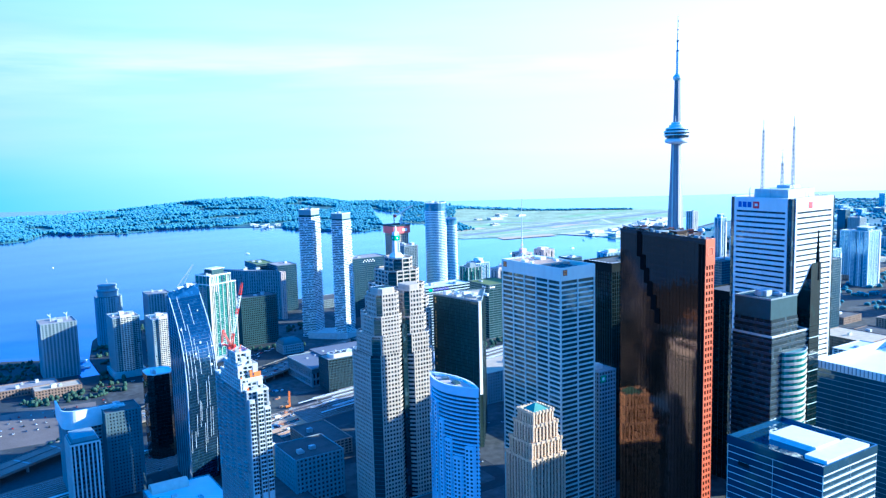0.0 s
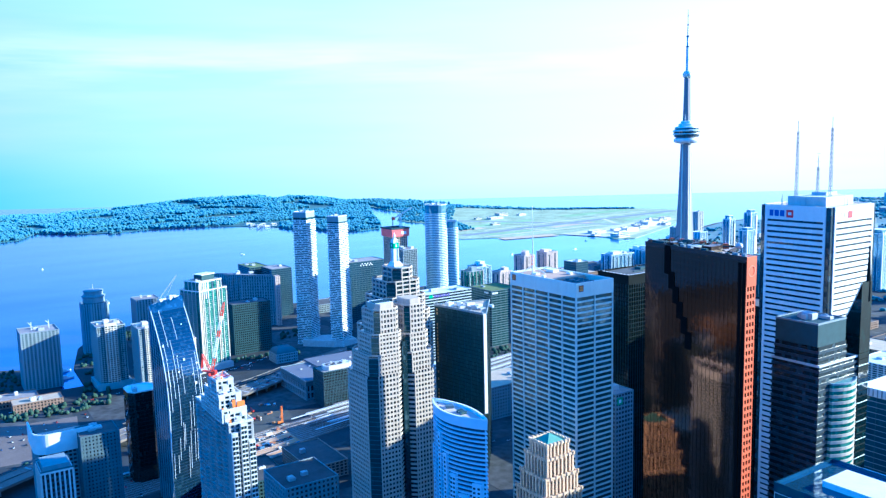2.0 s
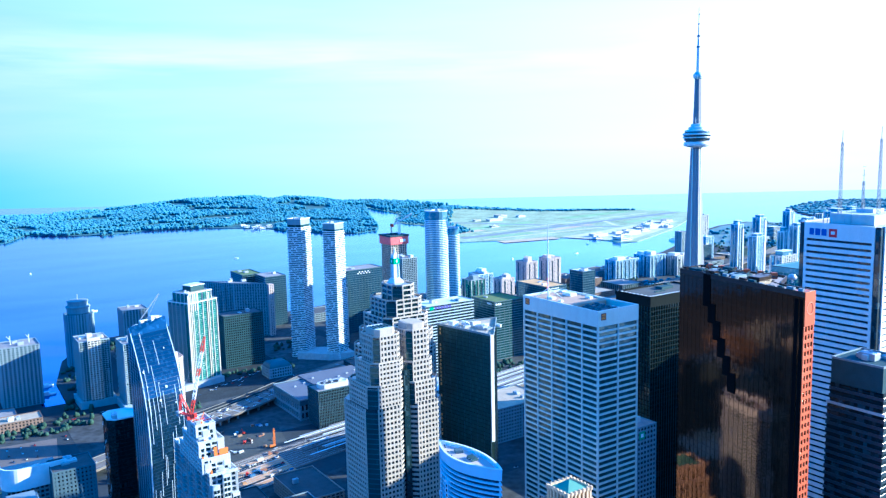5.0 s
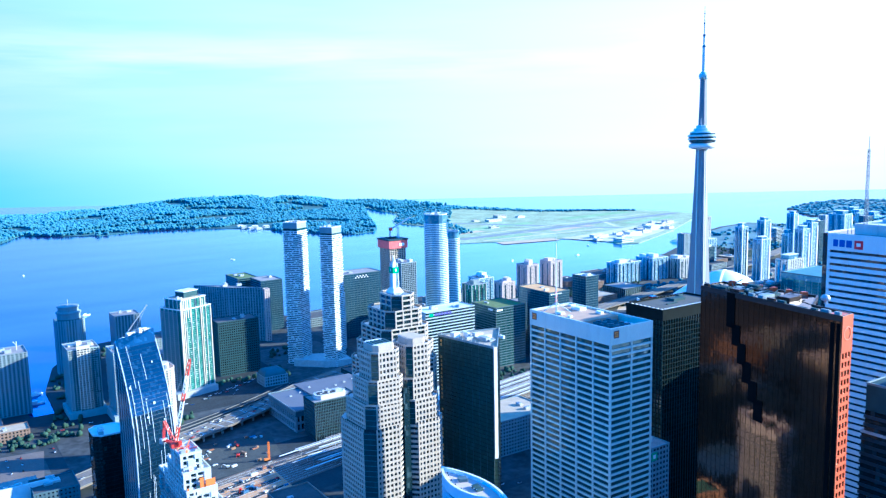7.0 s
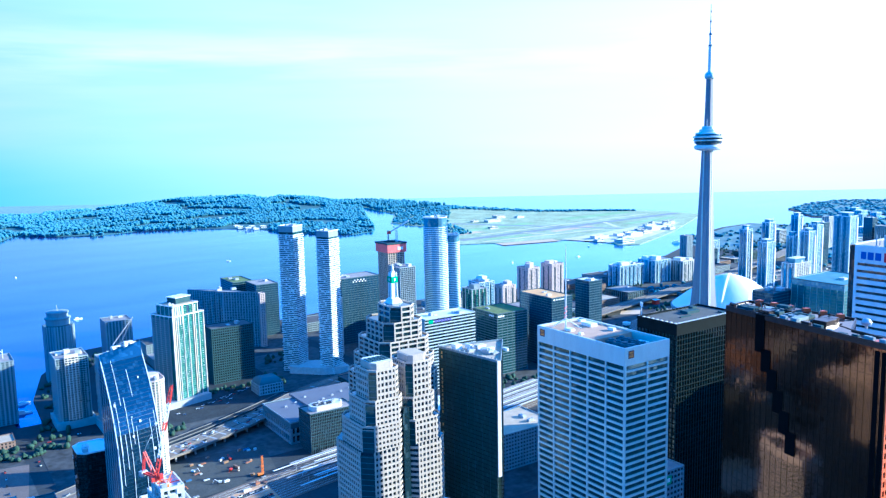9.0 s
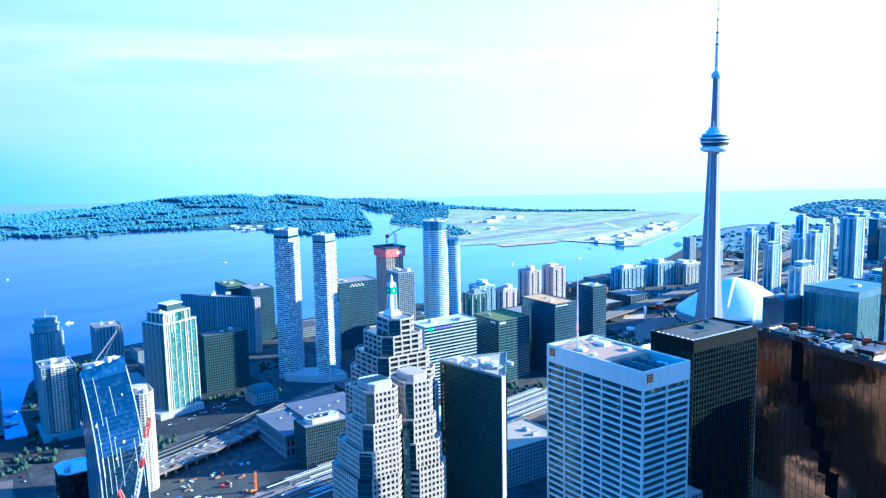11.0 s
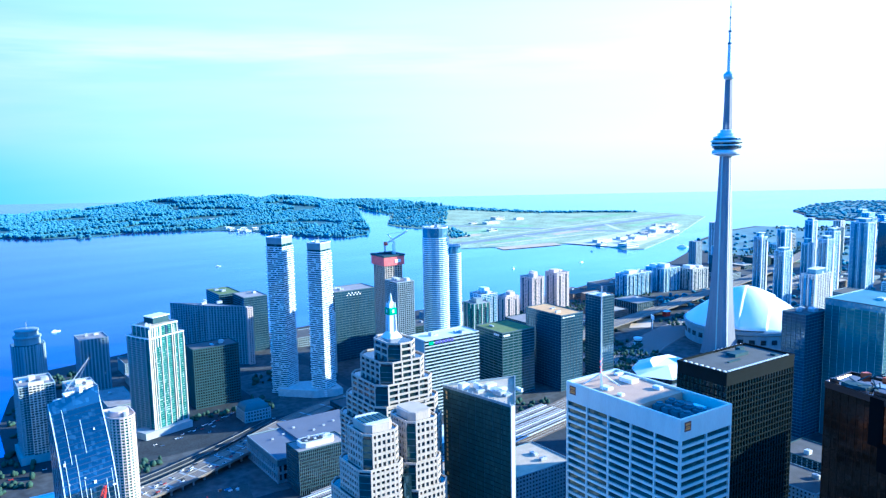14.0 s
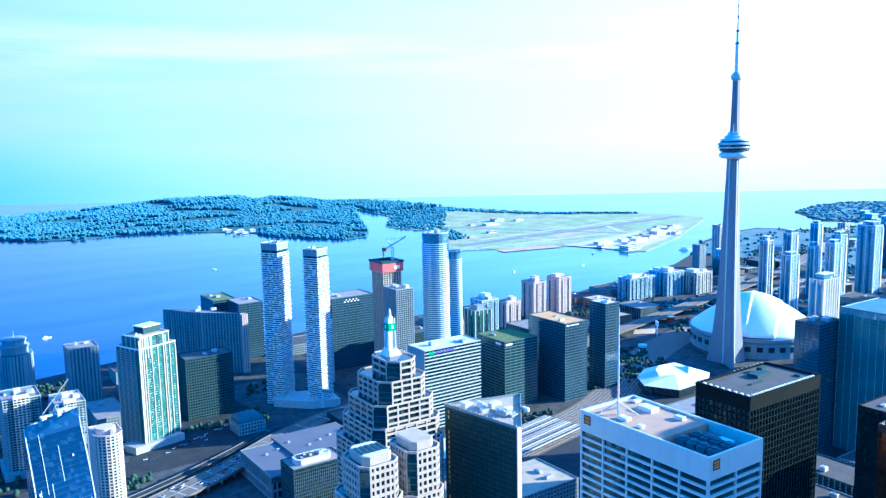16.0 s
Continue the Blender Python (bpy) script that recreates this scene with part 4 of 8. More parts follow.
for i in range(14):  # raised frames behind the parapet
    p = Vector((812, 641)).lerp(Vector((827, 726)), (i + 0.5) / 14) - Vector((T.location.x, T.location.y))
    part("roof_frame", box(fresh(), p.x - 1.6, p.y, 269, 1.4, rnd.uniform(2, 5), rnd.uniform(0.5, 1.9), -0.17), rnd.choice((bronze, dark_stone, grey_stone)), T)
part("end_block", prism(fresh(), ccw([(x - T.location.x, y - T.location.y) for x, y in ((826.9, 726.4), (817.8, 725.95), (816.6, 719.5), (825.4, 719))]), 253, 269.4), red_granite, T, "red granite corner block")
for i in range(6):  # lit granite along the roof's toothed west edge
    y = 646 + 8.2 * i
    part("parapet_tooth", prism(fresh(), [(x - T.location.x, yy - T.location.y) for x, yy in ((792.2, y), (795, y - 0.8), (795, y + 0.4), (793, y + 2.4))], 268.8, 270.6), red_granite, T, "red granite parapet tooth")


def ring_plate(bm, x, y, z, r1, r0, depth):
    """A flat upright ring facing north."""
    loops = [[bm.verts.new((x + r * math.cos(k * math.pi / 12), y + dy, z + r * math.sin(k * math.pi / 12))) for k in range(24)] for r, dy in ((r0, 0), (r1, 0), (r1, depth), (r0, depth))]
    for i in range(4):
        for k in range(24):
            bm.faces.new((loops[i][k], loops[i][(k + 1) % 24], loops[(i + 1) % 4][(k + 1) % 24], loops[(i + 1) % 4][k]))
    return bm


panel_black = surface("near_black", (0.004, 0.004, 0.004), 0.8, spec=0.05)
a, b = Vector((812, 641)), Vector((827, 726))
d = (b - a).normalized()
nn = Vector((d.y, -d.x))
lx, ly = T.location.x, T.location.y
for i in range(6):  # dark stepped reflections, painted as near-black panels down the mirror face
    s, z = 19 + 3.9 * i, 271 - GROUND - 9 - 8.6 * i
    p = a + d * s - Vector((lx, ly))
    part("slot_glass", prism(fresh(), ccw([tuple(v) for v in (p, p + d * 5.4, p + d * 5.4 + nn * 0.25, p + nn * 0.25)]), z - 8.5, z + (9 if i == 0 else 2)), panel_black, T, "near-black panel painted as a reflection")
e0, e1 = Vector((827, 726)), Vector((818, 725.5))  # the sunlit granite end wall, with small square windows
ed = (e1 - e0).normalized()
en = Vector((ed.y, -ed.x))
end_me = None
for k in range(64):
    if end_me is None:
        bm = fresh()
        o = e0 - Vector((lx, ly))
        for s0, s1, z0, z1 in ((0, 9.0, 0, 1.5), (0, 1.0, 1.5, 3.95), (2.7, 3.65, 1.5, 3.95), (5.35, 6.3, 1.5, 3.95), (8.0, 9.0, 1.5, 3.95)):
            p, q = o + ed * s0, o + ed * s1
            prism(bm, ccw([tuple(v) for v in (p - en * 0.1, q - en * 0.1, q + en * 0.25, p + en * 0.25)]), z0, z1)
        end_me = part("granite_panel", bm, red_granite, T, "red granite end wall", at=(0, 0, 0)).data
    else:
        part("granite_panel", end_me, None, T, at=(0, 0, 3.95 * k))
rnd = random.Random(12)
for i in range(26):  # pipes and frames on the roof
    x, y = rnd.uniform(796, 813), rnd.uniform(648, 695)
    part("roof_frame", beam(fresh(), (x - lx, y - ly, 270), (x - lx + rnd.uniform(-6, 6), y - ly + rnd.uniform(-6, 6), 270 + rnd.uniform(0.5, 3.0)), 0.4), dark_stone, T)
part("roof_dish", lathe(fresh(), [(0.5, 269), (0.5, 270.4), (2.0, 271), (2.2, 272), (1.4, 273.2), (0.4, 273.6)], 16, 806 - lx, 706 - ly), plant_metal, T, "grey satellite dish")
part("emblem", ring_plate(fresh(), 822.4 - lx, 726.3 - ly, 261.5, 3.1, 2.6, 0.12), surface("emblem_stone", (0.70, 0.24, 0.13), 0.4), T, "round pale emblem on red stone")
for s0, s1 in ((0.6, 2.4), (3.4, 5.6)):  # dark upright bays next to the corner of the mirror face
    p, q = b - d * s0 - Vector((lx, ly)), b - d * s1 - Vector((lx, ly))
    part("corner_bay", prism(fresh(), ccw([tuple(v) for v in (p, q, q + nn * 0.2, p + nn * 0.2)]), 0, 266), panel_black, T, "dark upright corner bay")

# twin-topped limestone tower
def corner_glass(T, x, y, c, z0, z1):
    """A glazed strip down a cut corner, with thin floor edges across it."""
    x, y = x - T.location.x, y - T.location.y
    strip_at = lambda d: [(x - 0.6 * d, y - c + d), (x - c + d, y - 0.6 * d), (x - c - 1, y - 1.5), (x - 1.5, y - c - 1)]
    part("corner_glazing", prism(fresh(), ccw(strip_at(0.18)), z0, z1), glass_teal, T, "dark teal corner glazing")
    for k in range(int((z1 - z0) / 3.9)):
        part("floor_edge", prism(fresh(), ccw(strip_at(0.3)), z0 + 3.9 * k + 3.3, z0 + 3.9 * k + 3.75), slate, T)


T = thing("office_tower", "pale limestone office tower with stepped twin tops and glass bays", "skyscraper", 869, 410)
E_HALF = [((871, 894, 404, 430), 180, 201, 4), ((868.5, 897, 398, 431), 163, 181, 5), ((868, 900, 391, 432), 146, 164, 6)]
W_HALF = [((843, 864, 402, 427.5), 176, 201, 4), ((841, 866.5, 396, 429), 160, 177, 5), ((837, 867, 389, 430.5), 144, 161, 6)]
for half in (E_HALF, W_HALF):
    for (x0, x1, y0, y1), z0, z1, c in half:
        q = chamfer(x0, x1, y0, y1, c)
        corner_glass(T, x1, y1, c, z0, z1 - 2.2)
        facade(T, q, z0, z1, **STYLE["punched"])
        roof(T, q, z1 - 0.2, roof_gravel, 1.1, limestone, plant=0, proud=0.1)
    x0, x1, y0, y1 = half[0][0]
    lx, ly = 869, 410
    part("penthouse", prism(fresh(), [(x - lx, y - ly) for x, y in chamfer(x0 + 3, x1 - 3, y0 + 3, y1 - 3, 3)], 200.8, 205.5), limestone, T)
    part("penthouse_roof", prism(fresh(), [(x - lx, y - ly) for x, y in chamfer(x0 + 4, x1 - 4, y0 + 4, y1 - 4, 2)], 205.4, 205.7), roof_sand if half is W_HALF else roof_white, T)
for i in range(5):
    part("roof_louvre", box(fresh(), 876 + 3.2 * i - 869, 417 - 410, 205.7, 2.2, 10, 0.5), dark_stone, T)
facade(T, chamfer(868.5, 902, 384, 433, 7), 0, 147, **STYLE["punched"])
corner_glass(T, 902, 433, 7, 0, 145)
facade(T, chamfer(834, 866.5, 384, 431.5, 7), 0, 145, **STYLE["punched"])
part("slot_glazing", prism(fresh(), [(x - 869, y - 410) for x, y in rect(865, 870, 392, 429.5)], 0, 172), glass_dark, T, "dark glass slot between the halves")

# stepped limestone tower with lantern spire
T = thing("office_tower", "pale stone stepped office tower with glass bays and lantern spire", "skyscraper", 788, 280)
for (x0, x1, y0, y1), z0, z1 in (((757, 821, 246, 308), 0, 150), ((760, 817, 250, 307.5), 148, 166), ((765, 815, 256, 307), 164, 182), ((771, 810, 262, 306), 180, 198), ((778, 802, 270, 304.5), 196, 211)):
    q = chamfer(x0, x1, y0, y1, 7)
    facade(T, q, z0, z1, fh=4.3, core=glass_dark, inset=0.9, band=(1.45, 0.0, limestone), pier=(8.5, 1.2, 0.05, limestone), edges=(0, 2, 4, 6))
    corner_glass(T, x1, y1, 7, max(z0, 60), z1 - 2.4)
    roof(T, q, z1 - 0.2, roof_gravel, 1.2, limestone, plant=0, proud=0.15)
part("lantern_base", prism(fresh(), chamfer(-7, 7, -7, 7, 2), 210.5, 215, chamfer(-4, 4, -4, 4, 1)), white_paint, T)
part("spire", prism(fresh(), chamfer(-2.3, 2.3, -2.3, 2.3, 0.5), 214.5, 236), ice_panel, T, "pale glazed lantern shaft")
for a in range(4):
    c, s = ((1, 1), (-1, 1), (-1, -1), (1, -1))[a]
    part("spire_rib", beam(fresh(), (c * 3.0, s * 3.0, 213), (c * 2.4, s * 2.4, 238), 0.7), white_paint, T)
part("spire_cap", prism(fresh(), chamfer(-2.6, 2.6, -2.6, 2.6, 0.6), 236, 239, chamfer(-1.4, 1.4, -1.4, 1.4, 0.3)), white_paint, T)
part("spire_tip", lathe(fresh(), [(1.3, 238.8), (1.1, 242), (0.3, 245)], 8), white_paint, T)
for (px, py, tx, ty) in ((3.2, 0, 0, 1), (0, 3.2, 1, 0)):
    p = part("lantern_sign", box(fresh(), px, py, 229, 0.6 if px else 6.2, 6.2 if px else 0.6, 5.2), logo_green, T, "green square sign")
    part("sign_mark", box(fresh(), px * 1.12, py * 1.12, 230.4, 0.3 if px else 1.6, 1.6 if px else 0.3, 2.6), logo_white, p)

# curved glass tower
T = thing("apartment_tower", "curved blue glass apartment tower with pale vertical fins and roof crane", "skyscraper", 1005, 245)
lx, ly = 1005, 245
CURVE = [(263, 0), (268, 45), (271, 80), (272, 100), (271, 112), (268.5, 125), (264, 138), (257.5, 151), (249, 163), (238, 175), (222, 190)]


def north_at(z):
    for (y0, z0), (y1, z1) in zip(CURVE, CURVE[1:]):
        if z <= z1:
            return y0 + (y1 - y0) * (z - z0) / (z1 - z0)
    return CURVE[-1][0]


def plan_at(z, d=0.0):
    y = north_at(z)
    return [(1022 + d - lx, 214 - d - ly), (1022 + d - lx, y + d - ly), (989 - d - lx, y - 10 + d - ly), (989 - d - lx, 206 - d - ly)]


bm = fresh()
prev = None
for z in [0] + list(range(96, 192, 4)):
    v = [bm.verts.new((x, y, z)) for x, y in plan_at(z)]
    if prev:
        for i in range(4):
            bm.faces.new((prev[i], prev[(i + 1) % 4], v[(i + 1) % 4], v[i]))
    else:
        bm.faces.new(v[::-1])
    prev = v
for v, dz in zip(prev, (-5, 3, 7, 0)):  # the slanting cut of the top
    v.co.z += dz
bm.faces.new(prev)
part("glazing", bm, glazing("deep_blue_glass", (0.022, 0.062, 0.13), (2.2, 2.2, 2.95), 0.04, metal=0.5, blinds=0.22, lit=(0.06, 0.13, 0.22), ripple=0.02, ior=1.9), T)
navy = plain("navy_mullion", (0.015, 0.03, 0.06), 0.3)
for i in range(63):
    z = 2 + 2.98 * i
    part("floor_edge", prism(fresh(), plan_at(z, 0.06), z, z + 0.2, plan_at(z + 0.2, 0.06)), navy, T)
rnd = random.Random(3)
fin_mat = surface("pale_fin", (0.72, 0.76, 0.80), 0.35, 0.1, var=0.1)
for i in range(23):  # fins of uneven length on the curved face
    s = (i % 9 + rnd.uniform(0.2, 0.8)) / 9
    z0 = rnd.uniform(4, 60) if i < 9 else (rnd.uniform(60, 115) if i < 18 else rnd.uniform(115, 160))
    z1 = min(187, z0 + rnd.uniform(16, 40))
    zs = [z0 + (z1 - z0) * k / 8 for k in range(9)]
    bm = rail(fresh(), [(1021 - 31 * s - lx, north_at(z) - 10 * s + 0.35 - ly, z) for z in zs], 0.34)
    part("fin", bm, fin_mat, T)
for i in range(9):  # short bright balcony ends
    s, z = rnd.random(), rnd.uniform(90, 182)
    part("balcony_end", box(fresh(), 1021 - 31 * s - lx, north_at(z) - 10 * s + 0.3 - ly, z, rnd.uniform(0.8, 2.4), 0.5, rnd.uniform(0.6, 2.2), 0.31), fin_mat, T)
for s in (0, 1):
    bm = rail(fresh(), [((1022.2 if s == 0 else 988.8) - lx, north_at(z) - 10 * s + 0.2 - ly, z) for z in [190 * k / 40 for k in range(41)]], 0.7)
    part("edge_trim", bm, fin_mat, T, "pale curved edge trim")
bm = fresh()
for k in range(8, 60):  # small square windows in rows up the narrow side
    for j in range(12):
        y, z = 218 + 4.2 * j, 3.0 * k
        if north_at(z) > y + 3:
            box(bm, 1022.35 - lx, y - ly, z, 0.5, 1.5, 1.4)
tagged(part("side_window", bm, glass_blue, T), "small dark window of the narrow side", "", "", "stuff")
for j in range(7):  # slim concrete piers with small windows between, on the narrow side
    y = 217 + 8.2 * j
    z1 = max(z for z in range(60, 190) if north_at(z) > y + 0.5)
    part("side_pier", prism(fresh(), [(1022 - lx, y - ly), (1022.5 - lx, y - ly), (1022.5 - lx, y + 3.4 - ly), (1022 - lx, y + 3.4 - ly)], 0, z1 - 2), grey_stone, T)
bm = fresh()
beam(bm, (1006 - lx, 216 - ly, 188), (1004 - lx, 216 - ly, 196), 1.2)
beam(bm, (1012 - lx, 214 - ly, 192), (994 - lx, 218 - ly, 216), 0.6)
beam(bm, (1004 - lx, 216 - ly, 196), (994 - lx, 218 - ly, 216), 0.2)
part("roof_crane", bm, pale_concrete, T, "pale roof crane arm")
bm = fresh()
prism(bm, [(1018 - lx, 217 - ly), (1020 - lx, 222 - ly), (992 - lx, 213 - ly), (991 - lx, 208 - ly)], 186, 190.5)
part("roof_screen", bm, pale_concrete, T)
for k, (x, y, z, sx, sy, sz, a) in enumerate(((1004, 215.5, 193.5, 17, 2.6, 0.8, 0.31), (999, 214.5, 195.5, 9, 3.2, 0.5, 0.5), (1009, 219, 189.0, 15, 1.2, 2.6, 0.31), (1001, 217, 189.5, 2.2, 2.4, 7.5, 0.31),
                                               (1010, 217.5, 188.5, 3.0, 2.8, 4.6, 0.31), (995, 211.5, 194, 7, 4.0, 0.5, 0.75), (1015, 220, 187.5, 2.0, 2.0, 4.2, 0.2), (996, 214, 190, 3, 2.5, 5.0, 0.4))):
    part("roof_deck" if sz < 1 else "plant_box", box(fresh(), x - lx, y - ly, z, sx, sy, sz, a), pale_concrete if k % 3 else white_paint, T)
for k in range(7):  # ladder frame of the cleaning cradle
    part("cradle_strut", beam(fresh(), (992 + 2.6 * k - lx, 211.5 + 0.9 * k - ly, 190), (993 + 2.6 * k - lx, 212.5 + 0.9 * k - ly, 194.5 + k % 3), 0.35), plant_metal, T)


# slender towers with wavy balconies
def wavy_band(poly, phase, amp=1.1, h=1.25, k=0.42):
    pts, run = [], 0.0
    for i in range(len(poly)):
        a, b = Vector(poly[i]), Vector(poly[(i + 1) % len(poly)])
        n = max(2, int((b - a).length / 2.2))
        for j in range(n):
            pts.append((a + (b - a) * j / n, run + (b - a).length * j / n))
        run += (b - a).length
    inner = [tuple(p) for p, s in pts]
    off = offset(inner, 1.0)
    outer = []
    for (p, s), o in zip(pts, off):
        w = math.sin(k * s + phase)
        f = 0.25 + amp * (0.5 + 0.5 * max(-1, min(1, 2.2 * w)))
        outer.append(tuple(p + (Vector(o) - p) * f))
    inn = offset(inner, -0.9)
    bm = fresh()
    n = len(inner)
    v = [[bm.verts.new((x, y, z)) for x, y in q] for q, z in ((inn, 0), (outer, 0), (outer, h), (inn, h))]
    for r in range(4):
        for i in range(n):
            j = (i + 1) % n
            bm.faces.new((v[r][i], v[r][j], v[(r + 1) % 4][j], v[(r + 1) % 4][i]))
    return bm


def wavy_tower(label, poly, z1, group, crown=9.0, amp=0.75, cap=None, seed=0, band_mat=None, glass=None):
    x, y = centre(poly)
    T = thing("apartment_tower", label, "skyscraper", x, y, group=group)
    p = ccw([(a - x, b - y) for a, b in poly])
    H = z1 - GROUND
    part("glazing", prism(fresh(), offset(p, -0.7), 0, H - crown + 0.1), glass or glass_flat, T)
    mats = [part("balcony", wavy_band(p, seed + 1.25 * i, amp), band_mat or white_paint, T, at=(0, 0, 3.0 * i)).data for i in range(5)]
    n = int((H - crown) / 3.0)
    for i in range(5, n):
        part("balcony", mats[(i * 7 // 3) % 5], None, T, at=(0, 0, 3.0 * i))
    part("crown", prism(fresh(), offset(p, -0.3), H - crown, H), cap or dark_stone, T, "grey louvred crown")
    part("crown_rim", ring(fresh(), p, -0.9, 0.1, H - 0.2, H + 1.0), white_paint, T)
    rr = random.Random(seed)
    for i in range(4):
        part("roof_plant", box(fresh(), rr.uniform(-6, 6), rr.uniform(-6, 6), H, rr.uniform(3, 7), rr.uniform(3, 7), rr.uniform(1.5, 4)), plant_metal, T)
    part("roof_aerial", lathe(fresh(), [(0.3, H), (0.2, H + 8)], 6), plant_metal, T)
    return T


wavy_tower("slender white apartment tower with wavy balconies and grey crown", corners((668, -269), (653.7, -246.5), (631, -261)), 229, "twin harbour towers", cap=grey_stone, seed=1)
wavy_tower("slender white apartment tower with wavy balconies and grey crown", corners((627, -223), (616, -201.5), (594.4, -212.6)), 222, "twin harbour towers", cap=grey_stone, seed=2)
part("podium_wall", prism(fresh(), [(-24, -22), (44, -58), (58, -30), (20, 10), (-18, 24)], 0, 11), pale_concrete, bpy.data.objects["apartment_tower.002"], "low pale podium")
wavy_tower("round white-banded glass apartment tower with rooftop trellis", oval(428, -196, 19.5, 19.5, 20), 231, "round towers", crown=11, amp=0.5, cap=glass_sky, seed=3, glass=glass_sky, band_mat=ice_panel)
wavy_tower("round white-banded glass apartment tower with rooftop trellis", oval(386, -213, 14, 14, 18), 198, "round towers", crown=8, amp=0.5, cap=glass_sky, seed=4, glass=glass_sky, band_mat=ice_panel)
T = bpy.data.objects["apartment_tower.003"]
for i in range(12):
    a = math.pi * i / 6
    part("trellis_bar", beam(fresh(), (math.cos(a) * 5, math.sin(a) * 5, 231), (math.cos(a) * 20, math.sin(a) * 20, 231), 0.6), white_paint, T)

# staggered white screens between the twins' balconies
for name, n in (("apartment_tower.001", 1), ("apartment_tower.002", 2)):
    T = bpy.data.objects[name]
    pts = [(668, -269), (653.7, -246.5), (631, -261)] if n == 1 else [(627, -223), (616, -201.5), (594.4, -212.6)]
    pts = ccw([(a - T.location.x, b - T.location.y) for a, b in corners(*pts)])
    rnd = random.Random(70 + n)
    bm = fresh()
    for k in range(1, 71 if n == 1 else 69):
        for i in range(4):
            a, b = Vector(pts[i]), Vector(pts[(i + 1) % 4])
            d = (b - a).normalized()
            o = Vector((d.y, -d.x))
            m = int((b - a).length / 3.1)
            for j in range(m):
                if rnd.random() < 0.17:
                    p = a + d * (3.1 * j + 0.3)
                    q = p + d * rnd.uniform(1.2, 2.6)
                    prism(bm, ccw([tuple(v) for v in (p - o * 0.8, q - o * 0.8, q + o * 0.35, p + o * 0.35)]), 3.0 * k + 1.0, 3.0 * k + 3.02)
    tagged(part("balcony_screenwork", bm, white_paint, T), "staggered white screens between the balconies", "", "", "stuff")

# unfinished tower with red formwork and tower crane
raw_concrete = surface("raw_concrete", (0.52, 0.44, 0.34), 0.85, var=0.3)
poly = rect(481, 511, -240, -207)
T = thing("apartment_tower", "unfinished concrete tower wrapped in red formwork with crane", "skyscraper", *centre(poly))
facade(T, poly, 0, 181, fh=3.0, core=glass_flat, inset=0.9, band=(0.9, 0.0, raw_concrete), pier=(4.2, 1.0, 0.05, raw_concrete))
q = [(x - T.location.x, y - T.location.y) for x, y in poly]
part("formwork", ring(fresh(), q, -1.5, 2.4, 177, 190), surface("faded_red_formwork", (0.72, 0.16, 0.15), 0.6, var=0.35, scale=0.3), T, "red formwork screens")
part("work_deck", ring(fresh(), q, -4, 3.4, 190, 192.5), dark_stone, T)
part("deck_slab", prism(fresh(), offset(q, -1.0), 181, 189), concrete, T)
bm = lattice(fresh(), -7, 7, 189, 211, 3.0, 3.0, 3, 0.4)
part("crane_mast", bm, white_paint, T, "white lattice crane mast")
bm = fresh()
beam(bm, (3, 0, 207), (-24, 18, 226), 2.4)
beam(bm, (-7, 7, 210), (0, 2, 222), 1.2)
beam(bm, (0, 2, 222), (-22, 17, 225), 0.5)
part("crane_jib", bm, white_paint, T, "white luffing crane jib")
part("crane_counterweight", box(fresh(), 3, 0.5, 205, 5, 4, 5), red_paint, T)
part("service_mast", lattice(fresh(), 9, 8, 189, 212, 1.4, 1.4, 3), dark_stone, T)
part("sign_panel", box(fresh(), -6, 19.3, 181, 10, 0.4, 4.5), logo_white, T, "pale sign bars on red screens")

SIMPLE = [
    # name, label, plan, top, style, roof, plant
    ("office_tower", "dark blue glass office tower by the harbour with pale lettering bars", rect(447, 522, -400, -353), 118, "curtain", roof_gravel, 3),
    ("office_tower", "white-striped office block with dark windows and rooftop sign", rect(463, 550, -80, -42), 105, "stripes", roof_white, 4),
    ("office_tower", "green glass office tower with planted roof and corner signs", rect(364, 422, -105, -43), 95, "curtain_green", roof_green, 1),
    ("office_tower", "dark blue glass office tower with rust-coloured roof", rect(294, 336, -95, -18), 112, "curtain", roof_rust, 2),
    ("hotel_tower", "slim dark hotel tower with pale glazed face", rect(222, 250, -58, -26), 127, "curtain", roof_white, 3),
    ("hotel", "dark concrete hotel block by the water with roof signs", rect(1040, 1090, -300, -255), 85, "home_grey", roof_gravel, 3),
    ("apartment_tower", "white balconied apartment tower with sunlit bays", rect(962, 1000, -240, -195), 92, "home_bay", roof_gravel, 2),
    ("apartment_tower", "white balconied apartment tower with sunlit bays", rect(925, 955, -190, -145), 92, "home_bay", roof_gravel, 2),
    ("apartment_tower", "plain grey apartment slab by the lake", rect(855, 895, -470, -430), 82, "home_grey", roof_gravel, 2),
    ("hotel", "long dark hotel slab by the harbour", corners((732, -545), (690, -480), (642, -435)), 98, "home_grey", roof_gravel, 4),
    # end bay of the slab, its orange sunlight put into the tan
    ("hotel", "narrow hotel end bay painted as sunlit tan", rect(632, 641, -442, -430), 96, "home_tan", roof_gravel, 0),
    ("office_tower", "dark punched-window office block beside the expressway", rect(718, 782, -300, -262), 85, "office_shaded", roof_dark, 3),
    ("office_tower", "plain dark office slab near the harbour", rect(577, 619, -560, -504), 98, "curtain", roof_gravel, 2),
]
